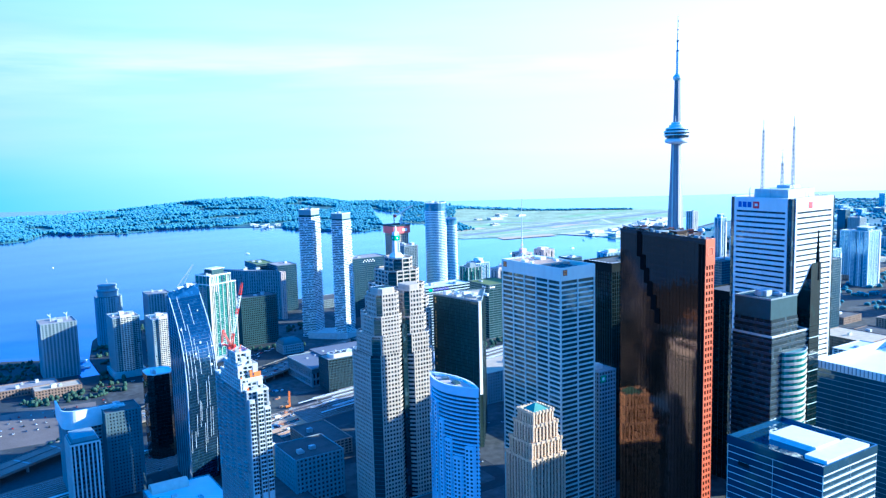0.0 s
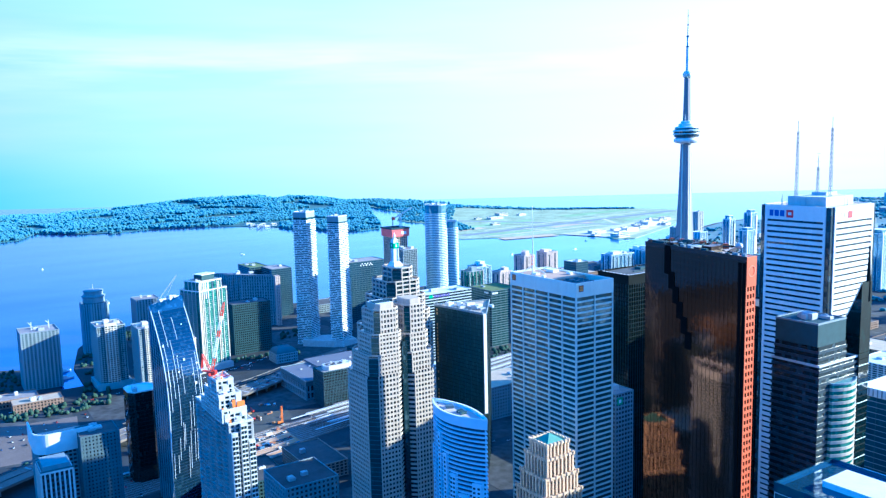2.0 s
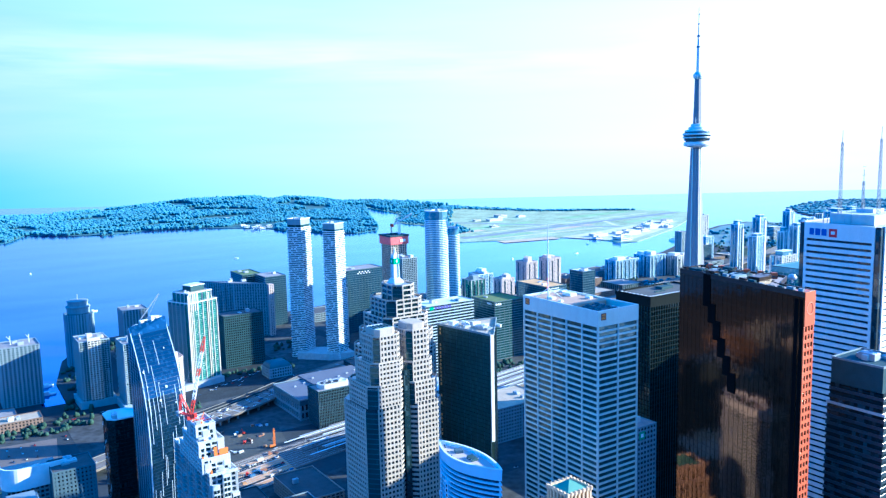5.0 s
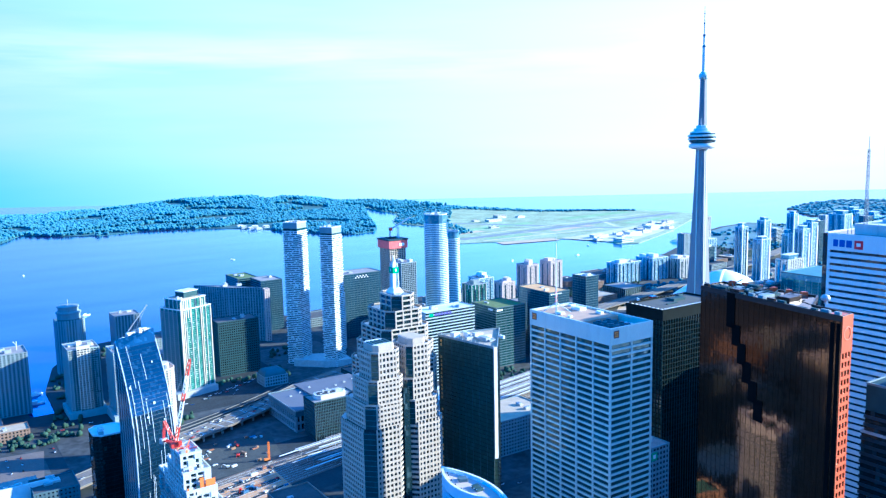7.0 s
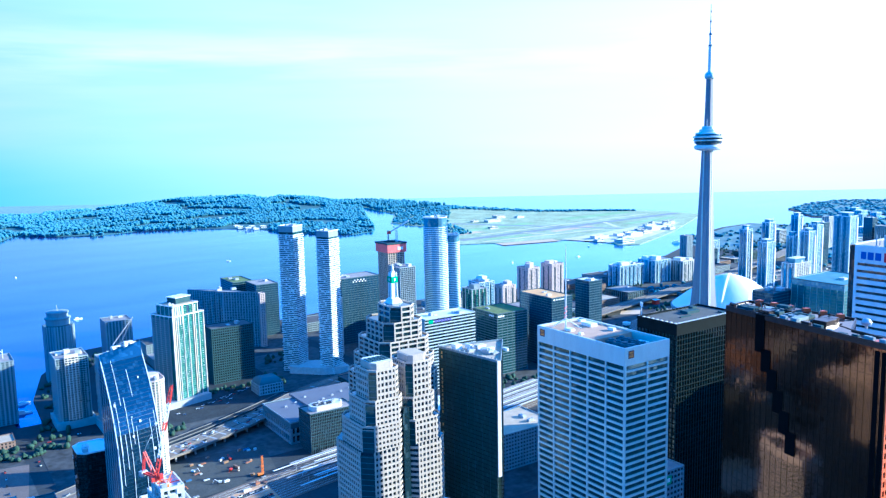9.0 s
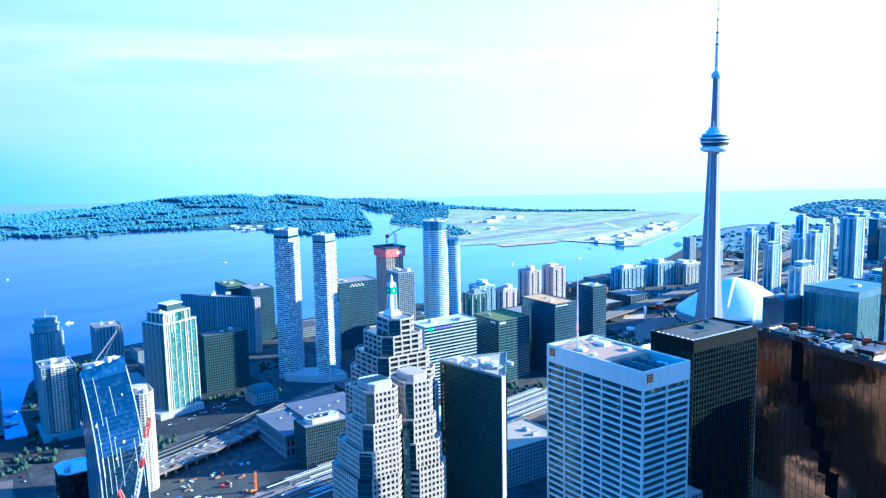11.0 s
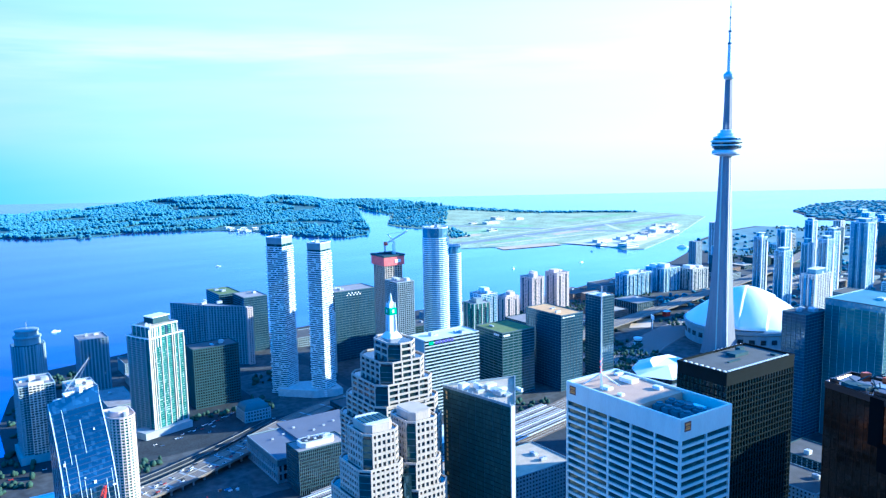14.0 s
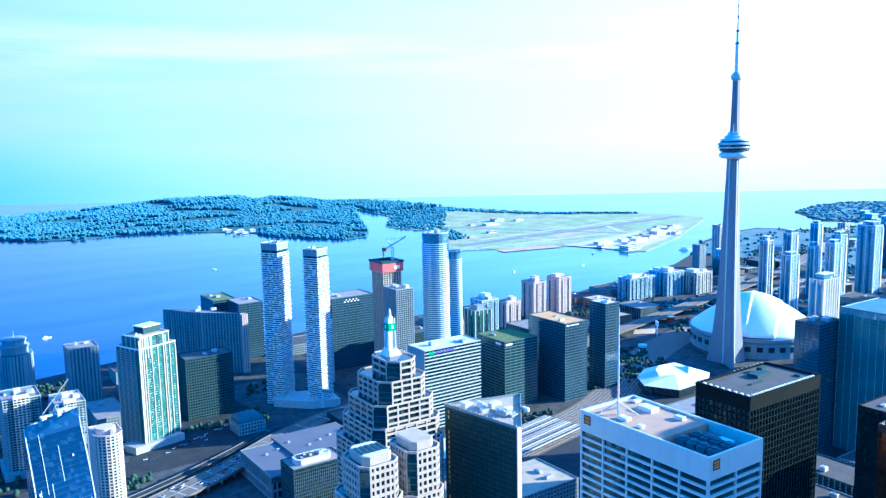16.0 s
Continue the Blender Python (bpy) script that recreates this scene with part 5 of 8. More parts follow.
SIMPLE += [
    ("office_tower", "low white-roofed tower with green glass by the lake", rect(600, 640, -640, -570), 96, "curtain_green", roof_green, 3),
    ("office_block", "low steel-mullioned office block with green sign", rect(704, 725, 500, 531), 125, "office", roof_gravel, 2),
    ("office_tower", "wide green-blue glass office tower with pale bands", rect(110, 198, 288, 358), 168, "curtain_sky", roof_teal, 2),
    ("office_tower", "dark blue stepped glass tower with crenellated top", rect(190, 234, 256, 286), 152, "curtain", roof_dark, 4),
    ("apartment_tower", "white and green glass apartment tower behind the bank spire", rect(488, 516, -199, -164), 160, "home_bay", roof_gravel, 3),
    ("apartment_tower", "pale narrow apartment slab with white balconies", rect(548, 560, -345, -300), 98, "home", roof_gravel, 1),
    ("apartment_tower", "white condominium tower with green glass", rect(318, 350, -235, -205), 100, "home_green", roof_gravel, 3),
    ("apartment_tower", "white condominium tower with stepped roof", rect(225, 260, -340, -305), 88, "home_sky", roof_gravel, 3),
    ("apartment_tower", "pale condominium slab with white cornices", rect(330, 375, -300, -262), 74, "home", roof_gravel, 2),
    ("apartment_tower", "small brown condominium tower by the quay", rect(95, 130, -430, -400), 52, "home_tan", roof_gravel, 2),
    ("apartment_tower", "tan twin condominium tower by the quay", rect(12, 44, -458, -420), 78, "home_tan", roof_gravel, 2),
    ("apartment_tower", "tan twin condominium tower by the quay", rect(-62, -28, -462, -425), 79, "home_tan", roof_gravel, 2),
    ("apartment_block", "pale blue waterfront apartment block", rect(-320, -240, -462, -425), 52, "home_sky", roof_gravel, 3),
]
SIMPLE += [
    ("apartment_block", "pale blue waterfront apartment block", rect(-400, -345, -466, -410), 56, "home_sky", roof_gravel, 3),
    ("apartment_block", "cream waterfront apartment block with curved roof", rect(-470, -415, -430, -385), 50, "home", roof_sand, 3),
    ("apartment_tower", "tall pale blue glass condominium tower", rect(-402, -381, -206, -187), 147, "home_sky", roof_gravel, 2),
    ("apartment_tower", "tall pale blue glass condominium tower", rect(-462, -438, -190, -171), 159, "home_sky", roof_gravel, 2),
    ("apartment_tower", "tall pale blue glass condominium tower", rect(-366, -336, -128, -107), 130, "home_sky", roof_gravel, 2),
    ("apartment_tower", "white-banded condominium tower west of the stadium", rect(-300, -248, -15, 12), 108, "home", roof_gravel, 2),
    ("apartment_tower", "tall pale blue glass condominium tower", rect(-478, -452, -106, -86), 145, "home_sky", roof_gravel, 2),
    ("apartment_tower", "plain pale blue glass condominium tower", rect(-742, -722, -300, -280), 149, "home_sky", roof_white, 1),
    ("apartment_tower", "broad pale blue glass condominium tower", rect(-735, -700, -175, -135), 157, "home_sky", roof_gravel, 2),
    ("apartment_tower", "pale blue glass condominium tower with white floors", rect(-616, -596, -230, -213), 112, "home_sky", roof_gravel, 2),
    ("apartment_tower", "pale condominium tower with rounded white crown", rect(-632, -606, -182, -160), 142, "home_sky", roof_gravel, 2),
    ("apartment_tower", "white-banded condominium tower west of the stadium", rect(-840, -800, 20, 60), 135, "home", roof_gravel, 2),
    ("apartment_tower", "pale blue glass condominium tower with white floors", rect(-560, -510, 60, 100), 125, "home_sky", roof_gravel, 2),
]
SIMPLE += [
    ("apartment_tower", "pale blue glass condominium tower with white floors", rect(-250, -205, 150, 190), 120, "home_sky", roof_gravel, 2),
    ("apartment_tower", "dark blue glass condominium tower downtown", rect(-60, -20, 260, 300), 130, "curtain", roof_gravel, 2),
    ("apartment_tower", "pale blue glass condominium tower with white floors", rect(-330, -290, 260, 300), 140, "home_sky", roof_gravel, 2),
    ("apartment_tower", "white-banded condominium tower west of the stadium", rect(-620, -575, 230, 270), 120, "home", roof_gravel, 2),
    ("apartment_block", "low pale apartment block with flat roof", rect(100, 170, 425, 480), 38, "home", roof_white, 3),
    ("office_tower", "plain dark glass office tower downtown", rect(330, 400, 420, 470), 130, "curtain_dark", roof_dark, 3),
    ("office_tower", "green glass office slab behind the black tower", rect(440, 520, 300, 350), 120, "curtain_green", roof_gravel, 3),
    ("office_block", "old pale stone office block", rect(560, 640, 180, 240), 42, "old", roof_sand, 3),
    ("office_block", "brown brick office block with sunlit roof", rect(660, 715, 180, 262), 48, "old_brown", roof_sand, 3),
]
built = []
for i, (name, label, poly, top, style, rm, plant) in enumerate(SIMPLE):
    T = block(name, label, poly, top, STYLE[style], rm, plant, seed=20 + i)
    built.append((T, poly, top))

# signs on the harbour offices
T = built[1][0]
sign(T, "purple lettering bars and green leaf mark", ((522, -42, 97), (-1, 0), (0, 1)), [(-22, 0, 7, 4.5, logo_green)] + [(-12 + 5 * i, 0.5, 3.2, 3.6, logo_purple) for i in range(6)], 0.35)
part("blank_wall", prism(fresh(), [(44.2, -19), (44.6, -19), (44.6, 19), (44.2, 19)], 0, 103), grey_stone, T)
T = built[2][0]
sign(T, "pale lettering bars", ((422, -62, 88), (0, 1), (1, 0)), [(0, 0, 3, 3, logo_white), (4, 0, 3, 3, logo_white), (8, 0, 3, 3, logo_white)], 0.3)
sign(T, "pale lettering bars", ((420, -43, 88), (-1, 0), (0, 1)), [(0, 0, 3, 3, logo_white), (4, 0, 3, 3, logo_white), (8, 0, 3, 3, logo_white)], 0.3)
T = built[3][0]
sign(T, "pale lettering bars", ((333, -18, 106), (-1, 0), (0, 1)), [(0, 0, 3, 2.4, logo_white)] + [(5 + 3 * i, 0.4, 2.2, 1.6, logo_white) for i in range(6)], 0.3)
T = built[0][0]
sign(T, "pale lettering bars high on the glass", ((500, -353, 108), (-1, 0), (0, 1)), [(3 * i, (i % 2) * 3.0, 2.2, 2.2, logo_white) for i in range(9)], 0.3)
T = built[14][0]
sign(T, "pale green square sign", ((724, 531, 114), (-1, 0), (0, 1)), [(1, 0, 6, 6, logo_green), (2.5, 1.5, 3, 3, logo_white)], 0.3)
T = built[5][0]
for x in (-15, 8):
    bm = fresh()
    beam(bm, (x, 0, 83), (x, 0, 95), 0.8)
    beam(bm, (x, 0, 90), (x + 4, 0, 95), 0.6)
    part("roof_mast", bm, white_paint, T)

# stepped tops and dark recessed bays on the quayside apartment blocks
rnd = random.Random(26)
for T, poly, top in built[19:29]:
    x0, x1, y0, y1 = poly[0][0] - T.location.x, poly[2][0] - T.location.x, poly[0][1] - T.location.y, poly[2][1] - T.location.y
    wall = T.children[1].data.materials[0]
    for k in range(3):
        f = rnd.uniform(0.2, 0.8)
        part("top_storey", box(fresh(), x0 + (x1 - x0) * f, y0 + (y1 - y0) * rnd.uniform(0.3, 0.7), top - GROUND, (x1 - x0) * rnd.uniform(0.2, 0.4), (y1 - y0) * rnd.uniform(0.3, 0.5), rnd.uniform(3, 9)), wall, T)
    for k in range(max(2, int((x1 - x0) / 12))):
        part("recessed_bay", box(fresh(), x0 + (x1 - x0) * (k + 0.5) / max(2, int((x1 - x0) / 12)), y1 + 0.2, 0, 2.4, 0.7, top - GROUND - rnd.uniform(2, 8)), glass_blue, T, "dark glazed bay")
    for f in (0.25, 0.7):
        part("recessed_bay", box(fresh(), x1 + 0.2, y0 + (y1 - y0) * f, 0, 0.7, 3.0, top - GROUND - rnd.uniform(2, 8)), glass_blue, T, "dark glazed bay")

# slim crowns, white strips painted as sunlit edges and dark bays on the western towers
rnd = random.Random(27)
for T, poly, top in built:
    if T.location.x > -190 or top < 100:
        continue
    x0, x1, y0, y1 = poly[0][0] - T.location.x, poly[2][0] - T.location.x, poly[0][1] - T.location.y, poly[2][1] - T.location.y
    h = rnd.uniform(5, 10)
    part("crown_storey", box(fresh(), (x0 + x1) / 2, (y0 + y1) / 2, top - GROUND, (x1 - x0) * 0.6, (y1 - y0) * 0.6, h), glass_sky, T)
    part("crown_roof", box(fresh(), (x0 + x1) / 2, (y0 + y1) / 2, top - GROUND + h, (x1 - x0) * 0.66, (y1 - y0) * 0.66, 0.9), white_paint, T)
    part("corner_wall", box(fresh(), x1 - 1.2, y1 + 0.5, 0, 2.4, 1.2, top - GROUND + 3), white_paint, T, "white strip painted as a sunlit edge")
    part("corner_wall", box(fresh(), x0 + 2.0, y1 + 0.5, 0, 4.0, 1.2, top - GROUND - rnd.uniform(2, 14)), white_paint, T, "white strip painted as a sunlit edge")
    for f in (0.3, 0.7):
        part("glazed_bay", box(fresh(), x1 + 0.5, y0 + (y1 - y0) * f, 0, 1.6, rnd.uniform(3, 5), top - GROUND - rnd.uniform(0, 12)), glass_harbour, T, "blue glazed bay")

# stacked balconies on the lakeside apartment towers
def balcony_stack(T, label, rows, z0, z1, fh, mat, skip=0.0, seed=0):
    """Balconies up a wall: rows are x, y, width, depth, turn."""
    rr = random.Random(seed)
    bm = fresh()
    for x, y, w, d, turn in rows:
        for k in range(int((z1 - z0) / fh)):
            if rr.random() >= skip:
                box(bm, x - T.location.x, y - T.location.y, z0 + fh * k, w, d, 1.0, turn)
    tagged(part("balcony", bm, mat, T), label, "", "", "stuff")


for idx, (x0, x1, y0, y1) in ((6, (962, 1000, -240, -195)), (7, (925, 955, -190, -145))):
    T = built[idx][0]
    balcony_stack(T, "stacked blue-grey balconies", [(x1 + 0.6, y0 + (y1 - y0) * f, 1.8, 3.6, 0.0) for f in (0.08, 0.3, 0.5, 0.72, 0.92)] + [(x0 + (x1 - x0) * f, y1 + 0.5, 3.0, 1.6, 0.0) for f in (0.1, 0.38, 0.66, 0.93)], 4, 86, 2.95, shade_blue_wall, 0.12, idx)
    xm, wide = x0 + (x1 - x0) * 0.52 - T.location.x, (x1 - x0) * 0.42
    # bay front keeps the lit cream; the other walls carry shade in their colour
    part("bay_front", box(fresh(), xm, y1 - T.location.y + 0.8, 0, wide, 3.6, 95), cream_wall, T, "sunlit cream bay front")
    bm = fresh()
    for k in range(30):
        for j in range(4):
            box(bm, xm - wide / 2 + wide * (j + 0.5) / 4, y1 - T.location.y + 2.62, 3.6 + 2.95 * k, wide / 6.5 if (j + k) % 5 else wide / 4.5, 0.16, 1.7)
    tagged(part("bay_glazing", bm, glass_dark, T), "dark window glass of the bay front", "", "", "stuff")
    part("podium", box(fresh(), 0, 0, 0, x1 - x0 + 9, y1 - y0 + 9, 9.5), shade_blue_wall, T, "low podium of the tower")
    for f, h in ((0.2, 3.5), (0.55, 6.0), (0.8, 2.5)):
        part("roof_screen", box(fresh(), (x0 + (x1 - x0) * f) - T.location.x, 6 - 14 * f, 90, 7, 9, h), cream_wall, T)
T = built[9][0]
balcony_stack(T, "grey balconies of the hotel slab", [(736 - 46 * f, -539 + 62 * f, 1.4, 4.4, 0.58) for f in (0.1, 0.25, 0.4, 0.55, 0.7, 0.85)], 6, 92, 2.95, grey_stone, 0.05, 3)

# wedge of dark mirror glass
glass_wedge = glazing("dark_green_mirror_glass", (0.085, 0.14, 0.115), (2.2, 2.2, 4.0), metal=0.25, blinds=0.3, lit=(0.12, 0.19, 0.16), ior=1.8, ripple=0.02)
poly = [(743, 283), (731, 354), (727, 355), (681, 299)]
T = thing("office_tower", "dark mirror glass tower with wedge-shaped plan and bright edge", "skyscraper", *centre(poly))
facade(T, poly, 0, 163, fh=4.0, core=glass_wedge, inset=0.15, band=(0.3, 0.03, black_steel), pier=(9.0, 0.1, 0.04, slate))
roof(T, poly, 163, roof_sand, 1.8, grey_stone, plant=3, seed=9, proud=0.2, size=(4, 10))
a = Vector((731, 354)) - Vector(centre(poly))
part("edge_trim", prism(fresh(), [(a.x - 3.8, a.y + 0.3), (a.x - 0.2, a.y + 0.2), (a.x - 0.2, a.y + 1.0), (a.x - 3.8, a.y + 1.1)], 60, 164), marble, T, "bright pale corner strip")
gold = plain("gold_glint", (0.62, 0.40, 0.12), 0.3, 0.6)
q = Vector((743, 283)).lerp(Vector((731, 354)), 0.06) - Vector(centre(poly))
me = None
rnd = random.Random(17)
for i in range(34):  # gold glints painted as panels down one edge
    if me is None:
        me = part("edge_panel", box(fresh(), q.x + 0.25, q.y, 0, 0.4, 1.6, 2.4), gold, T, "small gold panel painted as a glint", at=(0, 0, 158)).data
    elif rnd.random() < 0.8:
        part("edge_panel", me, None, T, at=(0, 0, 158 - 4 * i))
for i in range(9):
    x, y = rnd.uniform(700, 733), rnd.uniform(292, 330)
    bm = box(fresh(), x - centre(poly)[0], y - centre(poly)[1], 163.1, rnd.uniform(2, 8), rnd.uniform(2, 8), rnd.uniform(1, 5))
    bmesh.ops.bevel(bm, geom=bm.edges[:], offset=0.12, segments=1, affect="EDGES")
    part("roof_plant", bm, rnd.choice((white_paint, plant_metal, pale_concrete)), T)
for i in range(14):
    f = i / 13
    q = Vector((743, 283)).lerp(Vector((731, 354)), f) - Vector(centre(poly))
    part("parapet_post", beam(fresh(), (q.x, q.y, 164), (q.x, q.y, 166.5), 0.5), plant_metal, T)

# grey tower with round crown, by the water
T = thing("apartment_tower", "grey concrete apartment tower with round drum crown", "skyscraper", 960, -440)
facade(T, oval(960, -440, 23, 23, 8, math.pi / 8), 0, 86, **STYLE["home_grey"])
part("crown_drum", lathe(fresh(), [(17, 86), (17, 94), (18.5, 95), (18.5, 97), (15, 98), (15, 103), (16, 104), (16, 106), (8, 107)], 28), grey_stone, T, "stacked round crown")
part("roof_mast", lathe(fresh(), [(0.6, 107), (0.3, 116)], 6), plant_metal, T)

# tall green glass tower with bright white piers
T = thing("apartment_tower", "tall green glass apartment tower with white piers and stepped penthouse", "skyscraper", 839, -223)
big = corners((872, -233), (854.6, -191.5), (807, -211.5))
facade(T, big, 0, 124, **STYLE["home_green"])
facade(T, offset(big, -5), 123, 137, **STYLE["home_green"])
roof(T, big, 124, roof_sand, 1.2, white_paint, 0, 1, 0.6)
roof(T, offset(big, -5), 137, roof_sand, 1.2, white_paint, 2, 2, 0.6)
part("penthouse", box(fresh(), -4, -6, 137, 24, 18, 8, math.radians(23)), dark_stone, T)
part("penthouse_cap", box(fresh(), -4, -6, 145, 26, 20, 1.0, math.radians(23)), white_paint, T)
fr, ri, le = Vector((854.6, -191.5)), Vector((807, -211.5)), Vector((872, -233))
for f, w, z1 in ((0.0, 1.2, 136), (0.045, 1.0, 142), (0.10, 0.9, 138), (0.66, 1.0, 138), (0.72, 0.8, 136), (1.0, 0.8, 118)):
    q = fr.lerp(ri, f)
    part("corner_pier", box(fresh(), q.x - 839, q.y + 223, 0, w, w, z1, math.radians(23)), cream_wall, T, "bright cream pier")
for k in range(3):  # tall fins over the top floors
    q = fr.lerp(ri, 0.16 + 0.075 * k)
    part("top_fin", box(fresh(), q.x - 839, q.y + 223, 112, 0.9, 1.2, 26, math.radians(23)), white_paint, T)
rnd = random.Random(19)
bm = fresh()
fd = (ri - fr).normalized()
fo = Vector((-fd.y, fd.x)) if fd.x > 0 else Vector((fd.y, -fd.x))
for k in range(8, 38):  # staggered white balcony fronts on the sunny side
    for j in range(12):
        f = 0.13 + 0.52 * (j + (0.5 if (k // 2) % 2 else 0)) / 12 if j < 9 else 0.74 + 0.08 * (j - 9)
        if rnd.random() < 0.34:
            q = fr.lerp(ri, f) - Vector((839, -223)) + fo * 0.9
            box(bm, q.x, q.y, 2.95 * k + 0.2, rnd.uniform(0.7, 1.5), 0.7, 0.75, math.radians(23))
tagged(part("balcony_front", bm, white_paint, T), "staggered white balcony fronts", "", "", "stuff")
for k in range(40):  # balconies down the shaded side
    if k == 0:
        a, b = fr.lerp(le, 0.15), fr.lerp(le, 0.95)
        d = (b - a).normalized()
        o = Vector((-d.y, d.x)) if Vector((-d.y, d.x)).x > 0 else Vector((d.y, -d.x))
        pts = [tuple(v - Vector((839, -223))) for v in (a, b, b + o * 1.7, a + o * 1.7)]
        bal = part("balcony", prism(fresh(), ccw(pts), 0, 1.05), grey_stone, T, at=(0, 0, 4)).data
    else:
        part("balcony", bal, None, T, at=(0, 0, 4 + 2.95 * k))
part("podium", prism(fresh(), [(x - 833, y + 219) for x, y in ((872, -205), (862, -180), (800, -196), (808, -216))], 0, 9), concrete, T)

# cream round-ended apartment tower behind the curved tower
q = [(923, -8), (947, -10)] + [(935 + 12.5 * math.cos(a), 14 + 12.5 * math.sin(a)) for a in [math.pi * k / 10 for k in range(11)]]
T = thing("apartment_tower", "cream apartment tower with one rounded end and drum top", "skyscraper", 937, 5)
facade(T, q, 0, 104, fh=2.95, core=glass_green, inset=0.8, band=(1.0, 0.25, rose_stucco), pier=(3.2, 0.6, 0.1, cream_wall))
roof(T, q, 104, roof_sand, 1.4, rose_stucco, 2, 71, 0.3, (3, 6))
part("penthouse", lathe(fresh(), [(9, 104), (9, 109), (8.4, 109.4)], 24, -1, 5), rose_stucco, T)

# dark round-cornered tower with white cap beside the curved tower
poly = chamfer(1008, 1036, 140, 171, 6)
T = block("apartment_tower", "dark glass apartment tower with white curved roof cap", poly, 96, STYLE["curtain_dark"], roof_white, 2, seed=77, wall_mat=white_paint)
rnd = random.Random(4)
for i in range(40):
    z = 6 + rnd.random() * 80
    y = rnd.choice((-9, -3, 3, 9))
    part("pale_panel", box(fresh(), 14.2, y, z, 0.3, 0.5, rnd.uniform(2, 5)), white_paint, T)

# unfinished white apartment tower with stepped top, and its red crane
T = thing("apartment_tower", "unfinished white apartment tower with stepped top", "skyscraper", 1040, 482)
lx, ly = 1040, 482
primed_wall = surface("primed_wall", (0.56, 0.56, 0.53), 0.75, var=0.3, scale=0.3, streak=True)
# lower storeys in grey concrete: the east side's shade put into the colour
main_level = dict(fh=3.05, core=glass_blue, inset=1.3, band=(0.7, 0.0, concrete), pier=(4.1, 0.8, 0.05, concrete))
wht = dict(fh=3.05, core=glass_flat, inset=1.3, band=(0.85, 0.0, primed_wall), pier=(4.1, 0.9, 0.05, primed_wall))
LEVELS = (((1030.5, 1046.5, 446, 515), 0, 163, 11), ((1033, 1049, 468, 511), 163, 171, 12), ((1035, 1049.5, 478, 508), 171, 180, 13), ((1038.5, 1049.5, 487, 505), 180, 189, 14))
rnd = random.Random(83)
for (x0, x1, y0, y1), z0, z1, seed in LEVELS:
    facade(T, rect(x0, x1, y0, y1), z0, z1, **(wht if z0 else main_level))
    roof(T, rect(x0, x1, y0, y1), z1 - 0.1, pale_concrete, 1.3, primed_wall, 0, seed, 0.15)
    for i in range(12):  # half-built walls, pallets and hoarding round each setback
        east = rnd.random() < 0.4
        x, y = (x1 - rnd.uniform(0.4, 1.2), rnd.uniform(y0 + 2, y1 - 2)) if east else (rnd.uniform(x0 + 1, x1 - 1), y1 - rnd.uniform(0.4, 3.5))
        w = rnd.uniform(1.0, 3.4)
        part("site_panel", box(fresh(), x - lx, y - ly, z1 - 0.3, 0.5 if east else w, w if east else 0.5, rnd.uniform(1.2, 3.6)), rnd.choice((primed_wall, primed_wall, pale_concrete, orange_paint, plant_metal, dark_stone)), T)
    if z0 > 100:  # blank walls round a few openings on the upper storeys
        for k in range(int((z1 - z0) / 3.05) + 1):
            for j in range(int((x1 - x0) / 3.6)):
                if rnd.random() < 0.5:
                    part("blank_wall", box(fresh(), x0 + 1.8 + 3.6 * j - lx, y1 + 0.1 - ly, z0 + 3.05 * k, 3.62, 0.4, min(3.05, z1 - z0 - 3.05 * k)), primed_wall, T)
bay_pane = None
for j, (bx, z1) in enumerate(((1043.6, 158), (1037.6, 163), (1032.6, 151))):  # bays standing out of the north face
    part("bay_wall", box(fresh(), bx - lx, 516.2 - ly, 0, 4.0, 2.6, z1), primed_wall, T, "white window bay")
    for k in range(int(z1 / 3.05)):
        for dx in (-0.95, 0.95):
            if bay_pane is None:
                bay_pane = part("bay_window", box(fresh(), 0, 0, 0.8, 1.6, 0.12, 1.9), glass_dark, T, at=(bx + dx - lx, 517.5 - ly, 3.05 * k)).data
            elif k > 28:
                part("bay_window", bay_pane, None, T, at=(bx + dx - lx, 517.5 - ly, 3.05 * k))
me = None
for k in range(30, 54):  # balconies along the east side, grey with its shade in the colour
    for y in (452, 466, 480, 494, 507):
        if me is None:
            me = part("balcony", box(fresh(), 0, 0, 0, 1.5, 4.4, 1.0), grey_stone, T, at=(1047.2 - lx, y - ly, 3.05 * k)).data
        elif rnd.random() < 0.8:
            part("balcony", me, None, T, at=(1047.2 - lx, y - ly, 3.05 * k))
part("site_net", box(fresh(), 1036 - lx, 509.5 - ly, 171, 5, 0.3, 4.5), orange_paint, T, "orange site netting")
part("site_net", box(fresh(), 1040.5 - lx, 509.3 - ly, 171, 2, 0.3, 6), orange_paint, T, "orange site netting")
C = thing("tower_crane", "red and white luffing tower crane on the unfinished tower", "crane", 1049, 494, 186)
part("crane_mast", lattice(fresh(), 0, 0, -4, 7, 2.0, 2.0, 2.2, 0.35), white_paint, C)
part("turntable", box(fresh(), 0, 0, 7, 4.4, 4.2, 2.0), red_paint, C)
part("counter_jib", beam(beam(fresh(), (0.5, 0.8, 8.6), (4.6, -7.6, 9.4), 0.7), (-0.8, -0.8, 8.6), (3.2, -8.2, 9.4), 0.7), red_paint, C)
part("counterweight", box(fresh(), 3.8, -7.4, 7.6, 3.4, 2.4, 2.6, 0.45), plant_metal, C, "grey counterweight blocks")
bm = fresh()
